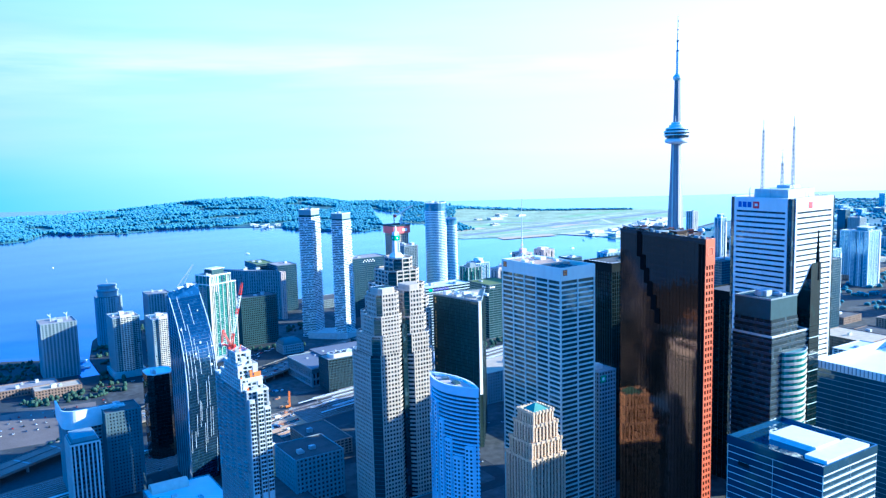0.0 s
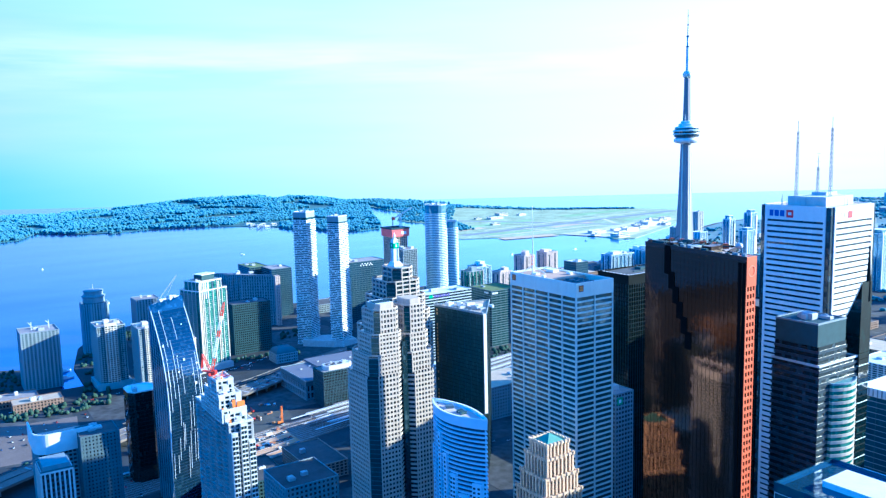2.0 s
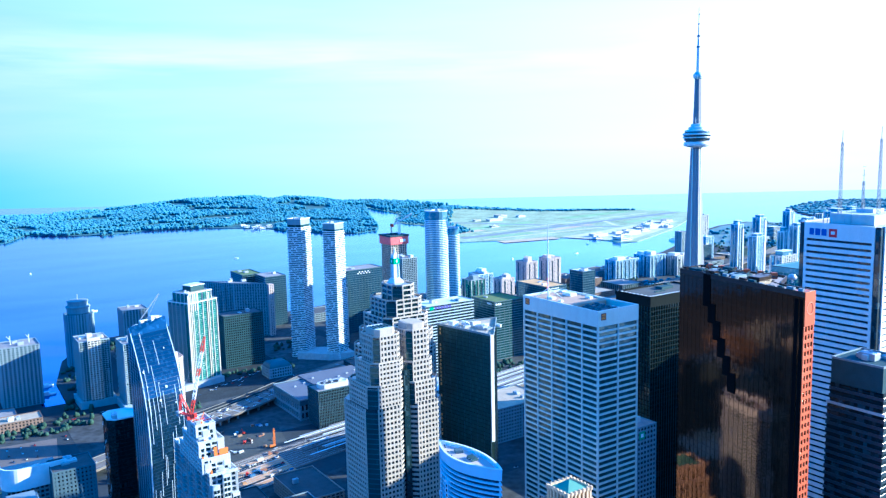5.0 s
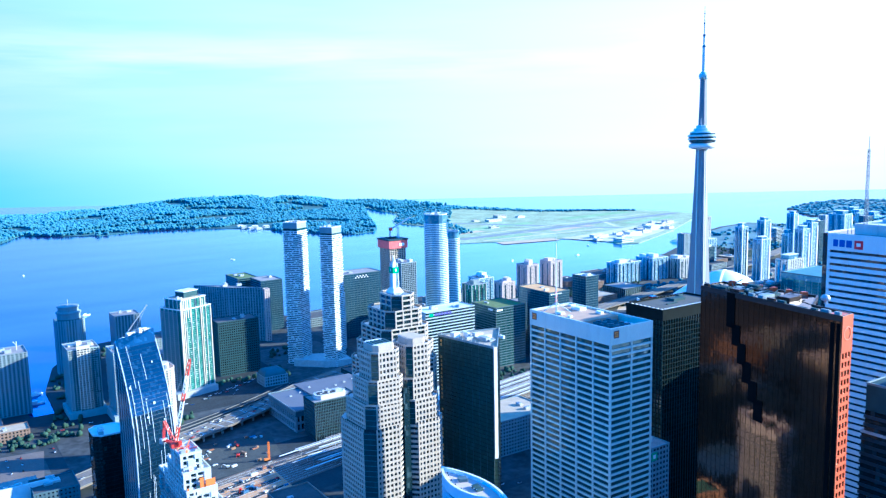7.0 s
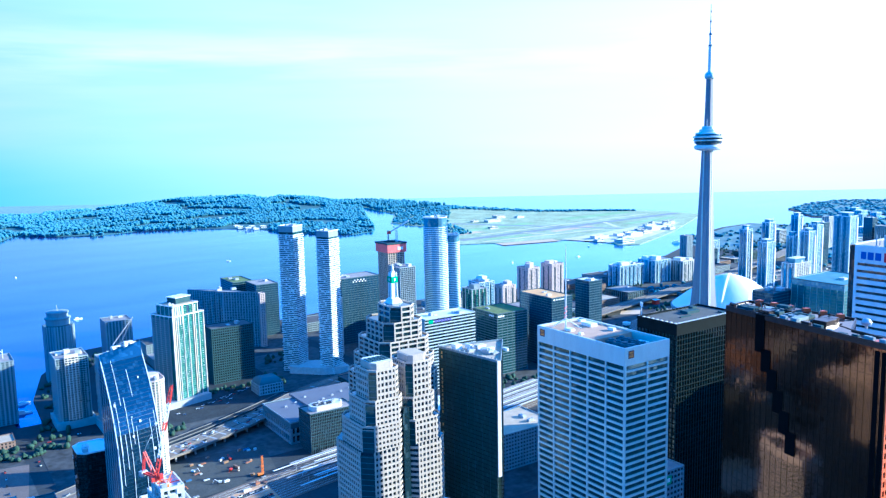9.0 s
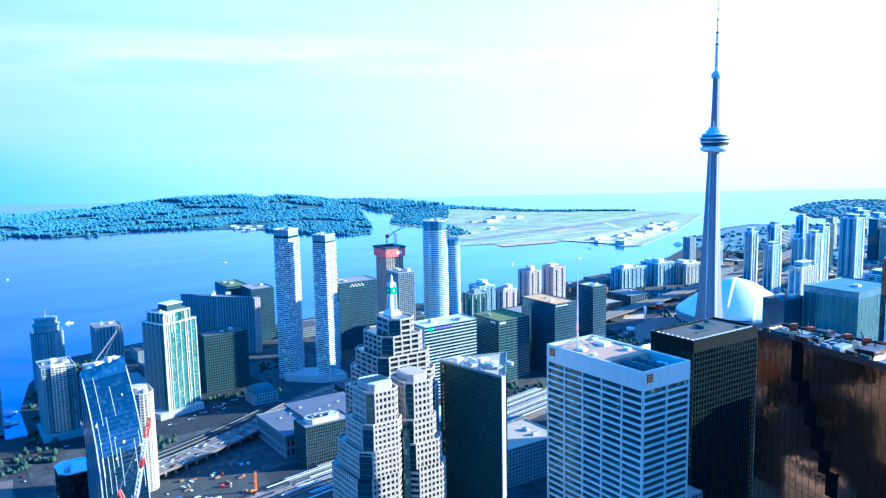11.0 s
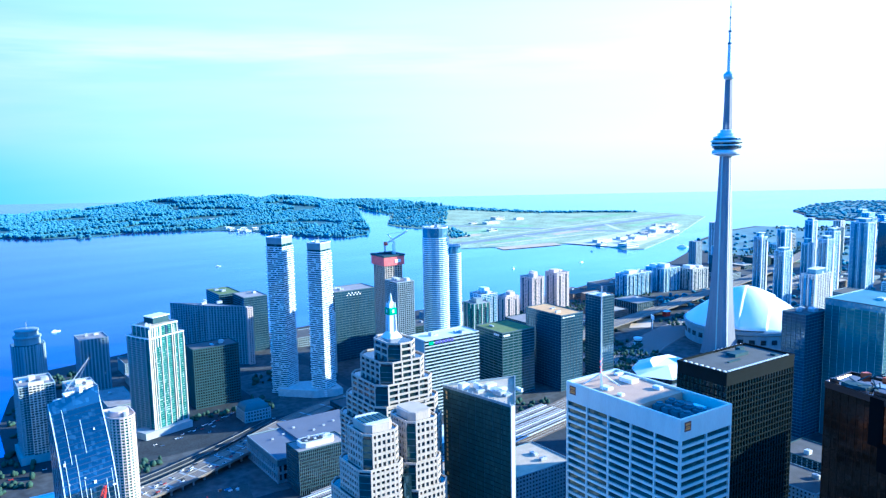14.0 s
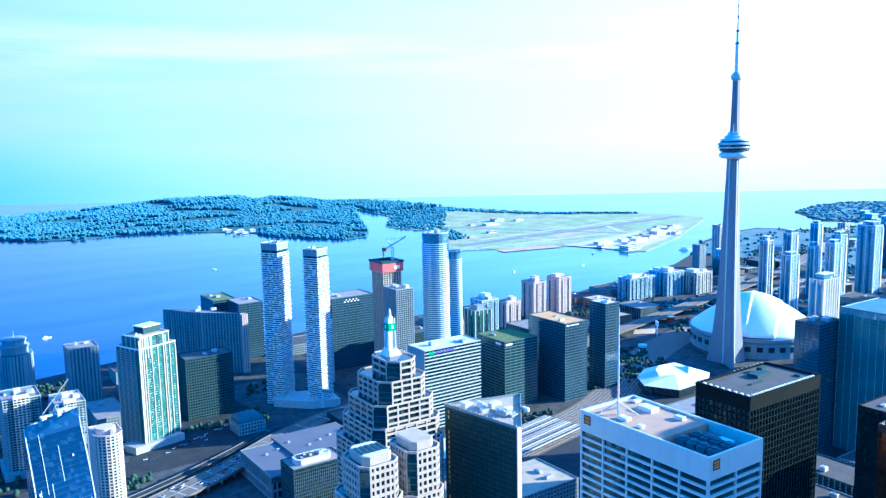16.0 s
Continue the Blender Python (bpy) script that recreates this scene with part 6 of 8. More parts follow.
for a, b in (((0.8, 0.6, 9), (3.4, -6.0, 20)), ((-0.8, -0.4, 9), (2.4, -6.6, 20)), ((4.0, -7.4, 9.4), (3.4, -6.0, 20)), ((3.0, -8.0, 9.4), (2.4, -6.6, 20))):
    beam(bm, a, b, 0.45)
for k in range(5):
    f = k / 5
    beam(bm, Vector((0.8, 0.6, 9)).lerp(Vector((3.4, -6.0, 20)), f), Vector((-0.8, -0.4, 9)).lerp(Vector((2.4, -6.6, 20)), f + 0.2), 0.25)
part("a_frame", bm, red_paint, C)
root, tip = Vector((-0.6, 0.8, 9)), Vector((-9.5, 5.0, 54))
for k in range(10):
    p, q = root.lerp(tip, k / 10), root.lerp(tip, (k + 1) / 10)
    w0, w1 = (1.0, 1.0) if 0 < k < 9 else ((0.6, 1.0) if k == 0 else (1.0, 0.4))
    bm = fresh()
    spread = ((-0.9, -0.7), (0.9, -0.7), (0, 0.9))
    for s, t in spread:
        beam(bm, p + Vector((s * w0, t * w0, 0)), q + Vector((s * w1, t * w1, 0)), 0.36)
    m = p.lerp(q, 0.5)
    for (s, t), (u, v) in zip(spread, spread[1:] + spread[:1]):
        beam(bm, p + Vector((s * w0, t * w0, 0)), m + Vector((u, v, 0)), 0.24)
        beam(bm, m + Vector((u, v, 0)), q + Vector((s * w1, t * w1, 0)), 0.24)
    part("jib_section", bm, red_paint if k in (0, 1, 5, 8, 9) else white_paint, C)
part("pendant_line", beam(fresh(), (2.9, -6.3, 20), tuple(tip), 0.16), plant_metal, C)
part("cab", box(fresh(), -2.2, 2.2, 8.0, 1.8, 1.8, 2.2), red_paint, C)
rnd = random.Random(84)
for i in range(12):  # stacked formwork and rails round the crane's foot
    part("formwork_beam", beam(fresh(), (rnd.uniform(-9, 1), rnd.uniform(-6, 10), 4.4), (rnd.uniform(-10, 1), rnd.uniform(-6, 11), rnd.uniform(4.6, 7)), 0.4), rnd.choice((red_paint, orange_paint, red_paint)), C)

# pale blue lens-shaped apartment tower
def lens_at(f, east, d=0.0):
    """A point on the lens-shaped plan, f from its south tip to its north tip."""
    b = math.sin(math.pi * f) ** 0.85
    return 909.0 - 2.5 * f + (11.0 * b + d if east else -7.5 * b - d), 537 + 59.5 * f


lens = [lens_at(0, True)] + [lens_at(i / 18, True) for i in range(1, 18)] + [lens_at(1, True)] + [lens_at(1 - i / 18, False) for i in range(1, 18)]
T = thing("apartment_tower", "pale blue lens-shaped apartment tower with curved balconies", "skyscraper", 907, 566)
lx, ly = 907, 566
blue_white = surface("pale_blue_panel", (0.66, 0.74, 0.86), 0.45, var=0.1)
facade(T, lens, 0, 152.5, fh=3.0, core=glass_blue, inset=1.2, band=(0.95, 0.15, blue_white))
part("parapet_wall", prism(fresh(), offset(ccw([(x - lx, y - ly) for x, y in lens]), 0.1), 152.5, 157.2), blue_white, T, "smooth pale blue top wall")
part("roof", prism(fresh(), offset(ccw([(x - lx, y - ly) for x, y in lens]), -1.6), 157.1, 157.35), surface("rose_roof_ballast", (0.52, 0.42, 0.38), 0.95, var=0.2, scale=0.1), T)
part("parapet", ring(fresh(), ccw([(x - lx, y - ly) for x, y in lens]), -0.9, 0.25, 157.0, 159.0), blue_white, T)
part("parapet_cap", ring(fresh(), ccw([(x - lx, y - ly) for x, y in lens]), -1.0, 0.4, 159.0, 159.25), white_paint, T, "white parapet coping")
bm = fresh()
prism(bm, [(-2, -11), (3, -12), (4.5, -8), (0, -6)], 157.3, 159.3)
bmesh.ops.bevel(bm, geom=bm.edges[:], offset=0.15, segments=1, affect="EDGES")
part("roof_hatch", bm, slate, T)
for i in range(3):
    part("cooling_unit", box(fresh(), 1 + 0.3 * i, 2 + 2.6 * i, 157.3, 4.2, 1.6, 1.6), dark_stone, T)
    part("roof_pipe", beam(fresh(), (-2, 1.4 + 2.6 * i, 157.8), (4, 2.2 + 2.6 * i, 158.6), 0.35), white_paint, T)
me = None
for i in range(15):
    x, y = lens_at((i + 2) / 19, True)
    if me is None:
        me = part("roof_light", lathe(fresh(), [(0.35, 0), (0.35, 0.8), (0.1, 0.9)], 8), dark_stone, T, at=(x - 3.4 - lx, y - ly, 157.3)).data
    elif i % 2:
        part("roof_light", me, None, T, at=(x - 3.4 - lx, y - ly, 157.3))
pane = None
for f0, f1, z1, out in ((0.045, 0.115, 128, 1.0), (0.165, 0.225, 143.5, 0.8), (0.335, 0.40, 143.5, 0.8), (0.455, 0.52, 131, 0.8), (0.575, 0.655, 119, 0.9), (0.70, 0.80, 107, 1.1), (0.86, 0.95, 116, 1.3)):
    p0, p1 = lens_at(f0, True), lens_at(f1, True)
    q0, q1 = lens_at(f0, True, out), lens_at(f1, True, out)
    part("bay_wall", prism(fresh(), ccw([(p0[0] - 1.4 - lx, p0[1] - ly), (p1[0] - 1.4 - lx, p1[1] - ly), (q1[0] - lx, q1[1] - ly), (q0[0] - lx, q0[1] - ly)]), 0, z1), blue_white, T, "pale blue bay wall")
    turn = math.atan2(q1[1] - q0[1], q1[0] - q0[0])
    n = 2 if f1 - f0 > 0.075 else 1
    for c in range(n):
        g = (c + 0.5) / n
        x, y = q0[0] + (q1[0] - q0[0]) * g, q0[1] + (q1[1] - q0[1]) * g
        for k in range(24, int(z1 / 3.0)):
            if pane is None:
                pane = part("bay_window", box(fresh(), 0, 0, 0.95, 1.7, 0.14, 1.45), glass_blue, T, at=(x - lx, y - ly, 3.0 * k), turn=turn).data
            else:
                part("bay_window", pane, None, T, at=(x - lx, y - ly, 3.0 * k), turn=turn)

# carved cream stone tower with a copper roof
T = thing("office_tower", "carved cream stone tower with arcaded top and copper roof", "skyscraper", 846, 587)
lx, ly = 846, 587
cream = dict(fh=4.0, core=glass_dark, inset=1.1, band=(1.3, -0.6, brown_brick), pier=(3.3, 1.3, 0.2, cream_stone))
for (x0, x1, y0, y1), z0, z1 in (((831, 864, 572, 603), 0, 96), ((833, 862, 574, 601), 95, 108), ((835.5, 859.5, 576.5, 599.5), 107, 121), ((838, 857.5, 579, 597.5), 120, 130)):
    facade(T, rect(x0, x1, y0, y1), z0, z1, **cream)
    roof(T, rect(x0, x1, y0, y1), z1 - 0.1, copper if z1 == 130 else roof_gravel, 1.4, cream_stone, 0, 1, 0.2)
    q = rect(x0, x1, y0, y1)
    me = None
    for i in range(4):  # finials along each parapet
        a, b = Vector(q[i]), Vector(q[(i + 1) % 4])
        for k in range(6):
            p = a.lerp(b, k / 6)
            if me is None:
                me = part("finial", box(fresh(), 0, 0, 0, 1.3, 1.3, 2.6), cream_stone, T, at=(p.x - lx, p.y - ly, z1 - 0.6)).data
            else:
                part("finial", me, None, T, at=(p.x - lx, p.y - ly, z1 - 0.6))
bm = fresh()
base = [bm.verts.new((x - lx, y - ly, 130)) for x, y in rect(839.5, 856, 580.5, 596)]
top = bm.verts.new((847.7 - lx, 588.2 - ly, 135.5))
for i in range(4):
    bm.faces.new((base[i], base[(i + 1) % 4], top))
bm.faces.new(base[::-1])
part("copper_roof", bm, copper, T, "green copper pyramid roof")

# dark stepped tower, sunlit bands on one side, and the curved black tower with its spire
T = thing("office_tower", "dark stepped glass tower with pale bands", "skyscraper", 764, 730)
# dark bands here, pale ones on the bow: shade and sun put into colours
band_dark = dict(fh=3.9, core=glass_dark, inset=0.3, band=(1.6, 0.12, surface("dark_band", (0.045, 0.065, 0.08), 0.3)), crown=0)
facade(T, rect(742, 781, 712, 742), 0, 204, **band_dark)
facade(T, rect(752, 780.5, 713, 741), 203, 215, **band_dark)
bow = [(745, 741), (770, 741)] + [(770 - 25 * k / 8, 741.5 + 6.5 * math.sin(math.pi * (0.12 + 0.76 * k / 8))) for k in range(9)]
facade(T, bow, 0, 192, fh=3.9, core=glass_green, inset=0.3, band=(1.7, 0.15, limestone))
roof(T, bow, 192, roof_teal, 0.8, grey_stone, 0)
roof(T, rect(742, 781, 712, 742), 203.8, roof_gravel, 1.0, pale_concrete, 2, 3)
part("top_box", prism(fresh(), [(x - 764, y - 730) for x, y in rect(752, 780.2, 713.4, 740)], 214.5, 228), dark_stone, T, "blank dark plant box")
roof(T, rect(752, 780.2, 713.4, 740), 227.8, plant_metal, 0.8, grey_stone, 4, 8)
T = thing("hotel_tower", "black glass hotel tower with sweeping curved top and spire", "skyscraper", 736.5, 733)
bm = fresh()
outline = [(-26, 0), (10, 0), (10, 248)] + [(10 - 36 * f, 248 - 44 * (1 - (1 - f) ** 2.4)) for f in [i / 10 for i in range(1, 11)]]
front = [bm.verts.new((5.5, y, z)) for y, z in outline]
rear = [bm.verts.new((-5.5, y, z)) for y, z in outline]
for i in range(len(front)):
    j = (i + 1) % len(front)
    bm.faces.new((front[i], front[j], rear[j], rear[i]))
bm.faces.new(front)
bm.faces.new(rear[::-1])
part("glazing", bm, glass_black, T)
bm = rail(fresh(), [(5.7, y, z) for y, z in outline[2:]], 0.5)
part("curved_rim", bm, steel, T, "bright curved rim")
for i in range(54):
    z = 4 + 3.8 * i
    part("floor_line", prism(fresh(), [(5.5, -8.8), (5.62, -8.8), (5.62, 10.12), (-5.5, 10.12), (-5.5, 10.0), (5.5, 10.0)], z, z + 0.5), black_steel if i % 3 else steel, T)
part("spire", lathe(fresh(), [(1.6, 236), (1.4, 246), (0.7, 260), (0.4, 269)], 8, -3, 9), black_steel, T, "dark tapered spire")

# blue glass block with bright white roof
poly = rect(799, 850, 762, 820)
T = thing("office_tower", "blue glass office block with bright white roof well", "skyscraper", *centre(poly))
facade(T, poly, 0, 160, fh=4.0, core=glass_mirror, inset=0.2, band=(0.32, 0.06, steel), pier=(25.5, 0.12, 0.08, steel))
me = None
for i in range(20):  # broad white floor edges on the sunny side
    if me is None:
        me = part("floor_edge", box(fresh(), 0, 29.15, 0, 50.6, 0.3, 0.9), white_paint, T, at=(0, 0, 156)).data
    else:
        part("floor_edge", me, None, T, at=(0, 0, 156 - 4 * i))
part("roof", prism(fresh(), [(x - 824.5, y - 791) for x, y in rect(799.6, 849.4, 762.6, 819.4)], 157.0, 157.4), roof_white, T)
part("parapet", ring(fresh(), [(x - 824.5, y - 791) for x, y in poly], -0.6, 0.3, 156.8, 161.6), glass_mirror, T, "glass parapet screen")
part("penthouse", prism(fresh(), [(x - 824.5, y - 791) for x, y in rect(811, 833, 777, 805.5)], 157.3, 163.2), white_paint, T)
part("penthouse_step", prism(fresh(), [(x - 824.5, y - 791) for x, y in rect(803, 843.5, 805.5, 818)], 157.3, 162.2), white_paint, T)
part("louvre_panel", box(fresh(), 25.7, -18, 146, 0.3, 7, 2.4), black_steel, T)
for i in range(6):
    part("roof_hatch", box(fresh(), -16 + 5 * i, -20, 157.3, 2.4, 2.0, 1.4), plant_metal, T)

# wide dark glass block with white parapet
poly = rect(560, 660, 699, 800)
T = thing("office_tower", "wide dark glass block with white parapet and roof well", "skyscraper", *centre(poly))
facade(T, poly, 0, 155, fh=4.0, core=glazing("sea_blue_glass", (0.08, 0.21, 0.28), (3.0, 3.0, 4.0), metal=0.4, blinds=0.2, lit=(0.13, 0.27, 0.34), ripple=0.03), inset=0.2, band=(0.45, 0.05, grey_stone), pier=(12.0, 0.15, 0.08, slate))
part("parapet", ring(fresh(), [(x - 610, y - 749.5) for x, y in poly], -1.2, 0.4, 154.6, 160.5), white_paint, T, "white louvred parapet")
part("roof", prism(fresh(), [(x - 610, y - 749.5) for x, y in rect(562, 658, 701, 798)], 154.5, 155), roof_white, T)
me = None
for i in range(33):
    y = 700.5 + 3.0 * i - 749.5
    if me is None:
        me = part("louvre_fin", box(fresh(), 50.5, 0, 155, 0.5, 0.7, 5.2), grey_stone, T, at=(0, y, 0)).data
    else:
        part("louvre_fin", me, None, T, at=(0, y, 0))

# white crowned block, classical striped block, brick block
poly = rect(1084, 1126, 170, 224)
T = thing("office_block", "dark office block with white curved crown wall", "building", 1105, 197)
facade(T, poly, 0, 72, **STYLE["office"])
roof(T, poly, 71.5, roof_dark, 0, None, 2, 4)
outer = [(1080, 228), (1112, 230)] + [(1115 + 14 * math.sin(a), 216 + 14 * math.cos(a)) for a in [math.radians(10 * k) for k in range(1, 10)]] + [(1129, 180)]
inner = [(x - 1.6 * math.sin(math.atan2(x - 1104, y - 190)), y - 1.6 * math.cos(math.atan2(x - 1104, y - 190))) for x, y in outer]
bm = fresh()
lo = [[bm.verts.new((x - 1105, y - 197, z)) for x, y in line] for line, z in ((outer, 70), (outer, 88), (inner, 88), (inner, 70))]
for a, b in zip(lo, lo[1:] + lo[:1]):
    for i in range(len(outer) - 1):
        bm.faces.new((a[i], a[i + 1], b[i + 1], b[i]))
for i in (0, -1):
    bm.faces.new([r[i] for r in lo])
part("crown_wall", bm, white_paint, T, "white curved crown wall")
T = block("office_block", "grey stone block with tall classical pilasters", rect(1106, 1131.5, 252, 284), 76, dict(fh=4.2, core=glass_dark, inset=0.9, band=(0.8, -0.4, slate), pier=(3.6, 1.3, 0.3, pale_concrete), crown=2.0, crown_mat=pale_concrete), roof_gravel, 2, 41)
part("attic", prism(fresh(), rect(-10, 10, -13, 13), 74, 78), grey_stone, T, "stepped attic storey")
T = block("hotel", "grey brick hotel block with small windows", rect(1061, 1094, 214, 246), 86, dict(fh=3.4, core=glass_dark, inset=0.5, band=(1.7, 0.0, slate), pier=(3.1, 1.7, 0.05, slate)), roof_dark, 4, 42)

# the arena and the office beside it
poly = rect(655, 786, -58, 30)
T = thing("arena", "pale stone sports arena with broad white roof", "arena", *centre(poly))
# walls and roof darkened: the shade lying on them is put into the colours
facade(T, poly, 0, 26, fh=13, core=glass_dark, inset=0.9, band=(3.0, 0.0, grey_stone), pier=(6.0, 2.0, 0.35, grey_stone), crown=6.5, crown_mat=slate)
arena_roof = surface("shade_grey_membrane", (0.15, 0.155, 0.18), 0.7, var=0.15, scale=0.05)
roof(T, poly, 26, arena_roof, 1.4, grey_stone, 0, 1)
part("upper_roof", prism(fresh(), [(x - 721, y - 7.5) for x, y in rect(662, 745, -50, 22)], 26, 28.5), arena_roof, T)
for i in range(7):
    part("roof_vent", box(fresh(), -50 + 16 * i, -30 + 7 * (i % 4), 28.4 if i < 5 else 26.0, 3, 2, 1.8), plant_metal, T)
T = block("office_block", "dark office block beside the arena with white penthouse", rect(722, 779, 39, 71), 48, dict(fh=3.8, core=glass_dark, inset=0.5, band=(1.0, 0.1, dark_stone), pier=(2.2, 0.35, 0.15, slate), first=6.0), roof_gravel, 0, 43)
part("penthouse", prism(fresh(), chamfer(-17, 21, -9, 9, 4), 46, 51.5), pale_concrete, T)
# thin dark plate laid on top of the penthouse
part("roof_recess", prism(fresh(), chamfer(-6, 18, -6, 6, 3), 51.4, 51.7), roof_dark, T, "dark plate on the penthouse roof")
for i in range(7):
    part("roof_plant", box(fresh(), -16 + 5 * i, 3 - (i % 2) * 5, 51.4, 2.6, 2.4, 1.4 + (i % 3)), plant_metal, T)

# ---- the concrete communications tower ----
tower_concrete = surface("tower_concrete", (0.24, 0.24, 0.26), 0.8, streak=True)
T = thing("communications_tower", "very tall grey concrete tower with round pod and mast", "tower", 0, 0)
bm = fresh()
prev = None
for z, arm, w in ((0, 33, 4.4), (20, 28.5, 4.2), (50, 24.5, 4.0), (90, 20.5, 3.8), (160, 16.5, 3.5), (240, 12.8, 3.2), (330, 9.8, 3.0)):
    pts = []
    for k in range(3):
        a = math.radians(48 + 120 * k)
        u, v = Vector((math.cos(a), math.sin(a))), Vector((-math.sin(a), math.cos(a)))
        pts += [u * arm - v * w * 0.75, u * arm + v * w * 0.75]
        b = a + math.radians(60)
        pts.append(Vector((math.cos(b), math.sin(b))) * (6.5 + arm * 0.1))
    cur = [bm.verts.new((q.x, q.y, z)) for q in pts]
    if prev:
        for i in range(9):
            bm.faces.new((prev[i], prev[(i + 1) % 9], cur[(i + 1) % 9], cur[i]))
    prev = cur
bm.faces.new(prev)
part("shaft", bm, tower_concrete, T)
for k in range(3):  # glazed lift shafts in the angles of the shaft
    b = math.radians(108 + 120 * k)
    u = Vector((math.cos(b), math.sin(b)))
    part("lift_shaft", beam(fresh(), (u.x * 9.3, u.y * 9.3, 0), (u.x * 7.6, u.y * 7.6, 326), 2.2), steel, T, "bright glazed lift shaft")
part("radome", lathe(fresh(), [(8, 325), (17, 326.5), (21.8, 328.5), (22.8, 331.5), (21.5, 334.5), (18, 336)], 48), white_paint, T, "white ring-shaped radome")
part("pod_window", lathe(fresh(), [(18, 336), (20.5, 337), (22.5, 339), (22.5, 341.6), (18, 341.7)], 48), glass_dark, T)
part("pod_floor", lathe(fresh(), [(18, 341.6), (24, 341.8), (24.4, 343), (24, 344), (18, 344.1)], 48), steel, T)
part("pod_window", lathe(fresh(), [(18, 344), (23, 344.1), (23.4, 347), (18, 347.1)], 48), glass_dark, T)
part("pod_floor", lathe(fresh(), [(18, 347), (24.6, 347.2), (24.8, 349), (22.8, 350.5), (18, 350.6)], 48), steel, T)
part("pod_window", lathe(fresh(), [(17, 350.5), (21.6, 350.6), (21.0, 353.4), (17, 353.5)], 48), glass_dark, T)
part("pod_roof", lathe(fresh(), [(18, 353.4), (21.4, 353.6), (20.6, 355.5), (15, 357), (14.5, 361), (11, 362), (10.4, 366), (8, 367)], 48), steel, T)
part("pod_mast", lathe(fresh(), [(0.6, 360), (0.3, 378)], 6, 9, 4), white_paint, T)
part("upper_shaft", lathe(fresh(), [(7.2, 366), (6.2, 400), (5.4, 446)], 6), tower_concrete, T)
part("upper_pod", lathe(fresh(), [(5, 444), (7.4, 446), (8.2, 449), (8.2, 452), (6, 455), (4, 457)], 32), steel, T)
part("mast_base", lathe(fresh(), [(3.2, 455), (2.8, 499), (2.0, 500)], 12), white_paint, T, "white lower mast")
part("mast", lathe(fresh(), [(2.1, 499.5), (1.9, 518), (1.2, 519)], 10), white_paint, T, "white middle mast")
part("mast_tip", lathe(fresh(), [(1.2, 518.5), (1.0, 538), (0.7, 545), (0.5, 566)], 8), white_paint, T)
for z, r in ((498, 3.4), (516.5, 2.7), (537, 1.4), (553, 1.0)):
    part("mast_collar", lathe(fresh(), [(r * 0.8, z), (r, z + 0.6), (r, z + 2.2), (r * 0.7, z + 3.4)], 12), mast_grey, T, "dark mast collar")

# ---- the domed stadium ----
SX, SY = -135, -47
T = thing("stadium", "round concrete stadium with white segmented domed roof", "stadium", SX, SY)
part("wall", lathe(fresh(), [(104, 0), (104, 26), (107, 28), (107, 33), (100, 34)], 48), grey_stone, T)
for k in range(36):
    a = 2 * math.pi * k / 36
    part("wall_bay", box(fresh(), math.cos(a) * 104.2, math.sin(a) * 104.2, 12, 1.0, 9, 8, a), glass_dark, T)
AX = math.radians(118)  # the axis along which the roof panels slide
for j, (s0, s1, lift) in enumerate(((-1.0, -0.50, -3.0), (-0.54, 0.0, 0.6), (-0.04, 0.42, -0.4), (0.38, 1.0, -2.6))):
    bm = fresh()
    rows = []
    for i in range(15):
        u = s0 + (s1 - s0) * i / 14
        row = []
        for k in range(33):
            v = -1 + 2 * k / 32
            r = math.sqrt(max(0, 1 - u * u))
            x, y = u * 104, v * r * 104
            rho = min(1.0, u * u + v * v * r * r)
            z = 36 + lift + 56 * (1 - rho ** 0.78)
            row.append(bm.verts.new((x * math.cos(AX) - y * math.sin(AX), x * math.sin(AX) + y * math.cos(AX), z)))
        rows.append(row)
    for a, b in zip(rows, rows[1:]):
        for k in range(32):
            bm.faces.new((a[k], a[k + 1], b[k + 1], b[k]))
    bmesh.ops.remove_doubles(bm, verts=bm.verts[:], dist=0.01)
    bmesh.ops.solidify(bm, geom=bm.faces[:], thickness=1.0)
    for f in bm.faces:
        f.smooth = True
    part("dome_panel", bm, fabric_roof, T, "white sliding roof panel")

# white faceted hall at the tower's foot
T = thing("aquarium_hall", "low hall with white faceted roof by the tall tower", "hall", 160, 20)
bm = fresh()
base = [(40, -30), (70, 10), (40, 48), (-20, 50), (-62, 20), (-55, -40), (0, -52)]
lo = [bm.verts.new((x, y, 12 + 3 * (i % 2))) for i, (x, y) in enumerate(base)]
hi = [bm.verts.new((x * 0.45, y * 0.45, 24 - 4 * (i % 2))) for i, (x, y) in enumerate(base)]
for i in range(7):
    j = (i + 1) % 7
    bm.faces.new((lo[i], lo[j], hi[j]))
    bm.faces.new((lo[i], hi[j], hi[i]))
bm.faces.new(hi)
part("faceted_roof", bm, fabric_roof, T, "white faceted roof")
part("wall", prism(fresh(), [(x * 0.96, y * 0.96) for x, y in base], 0, 13), glass_dark, T)

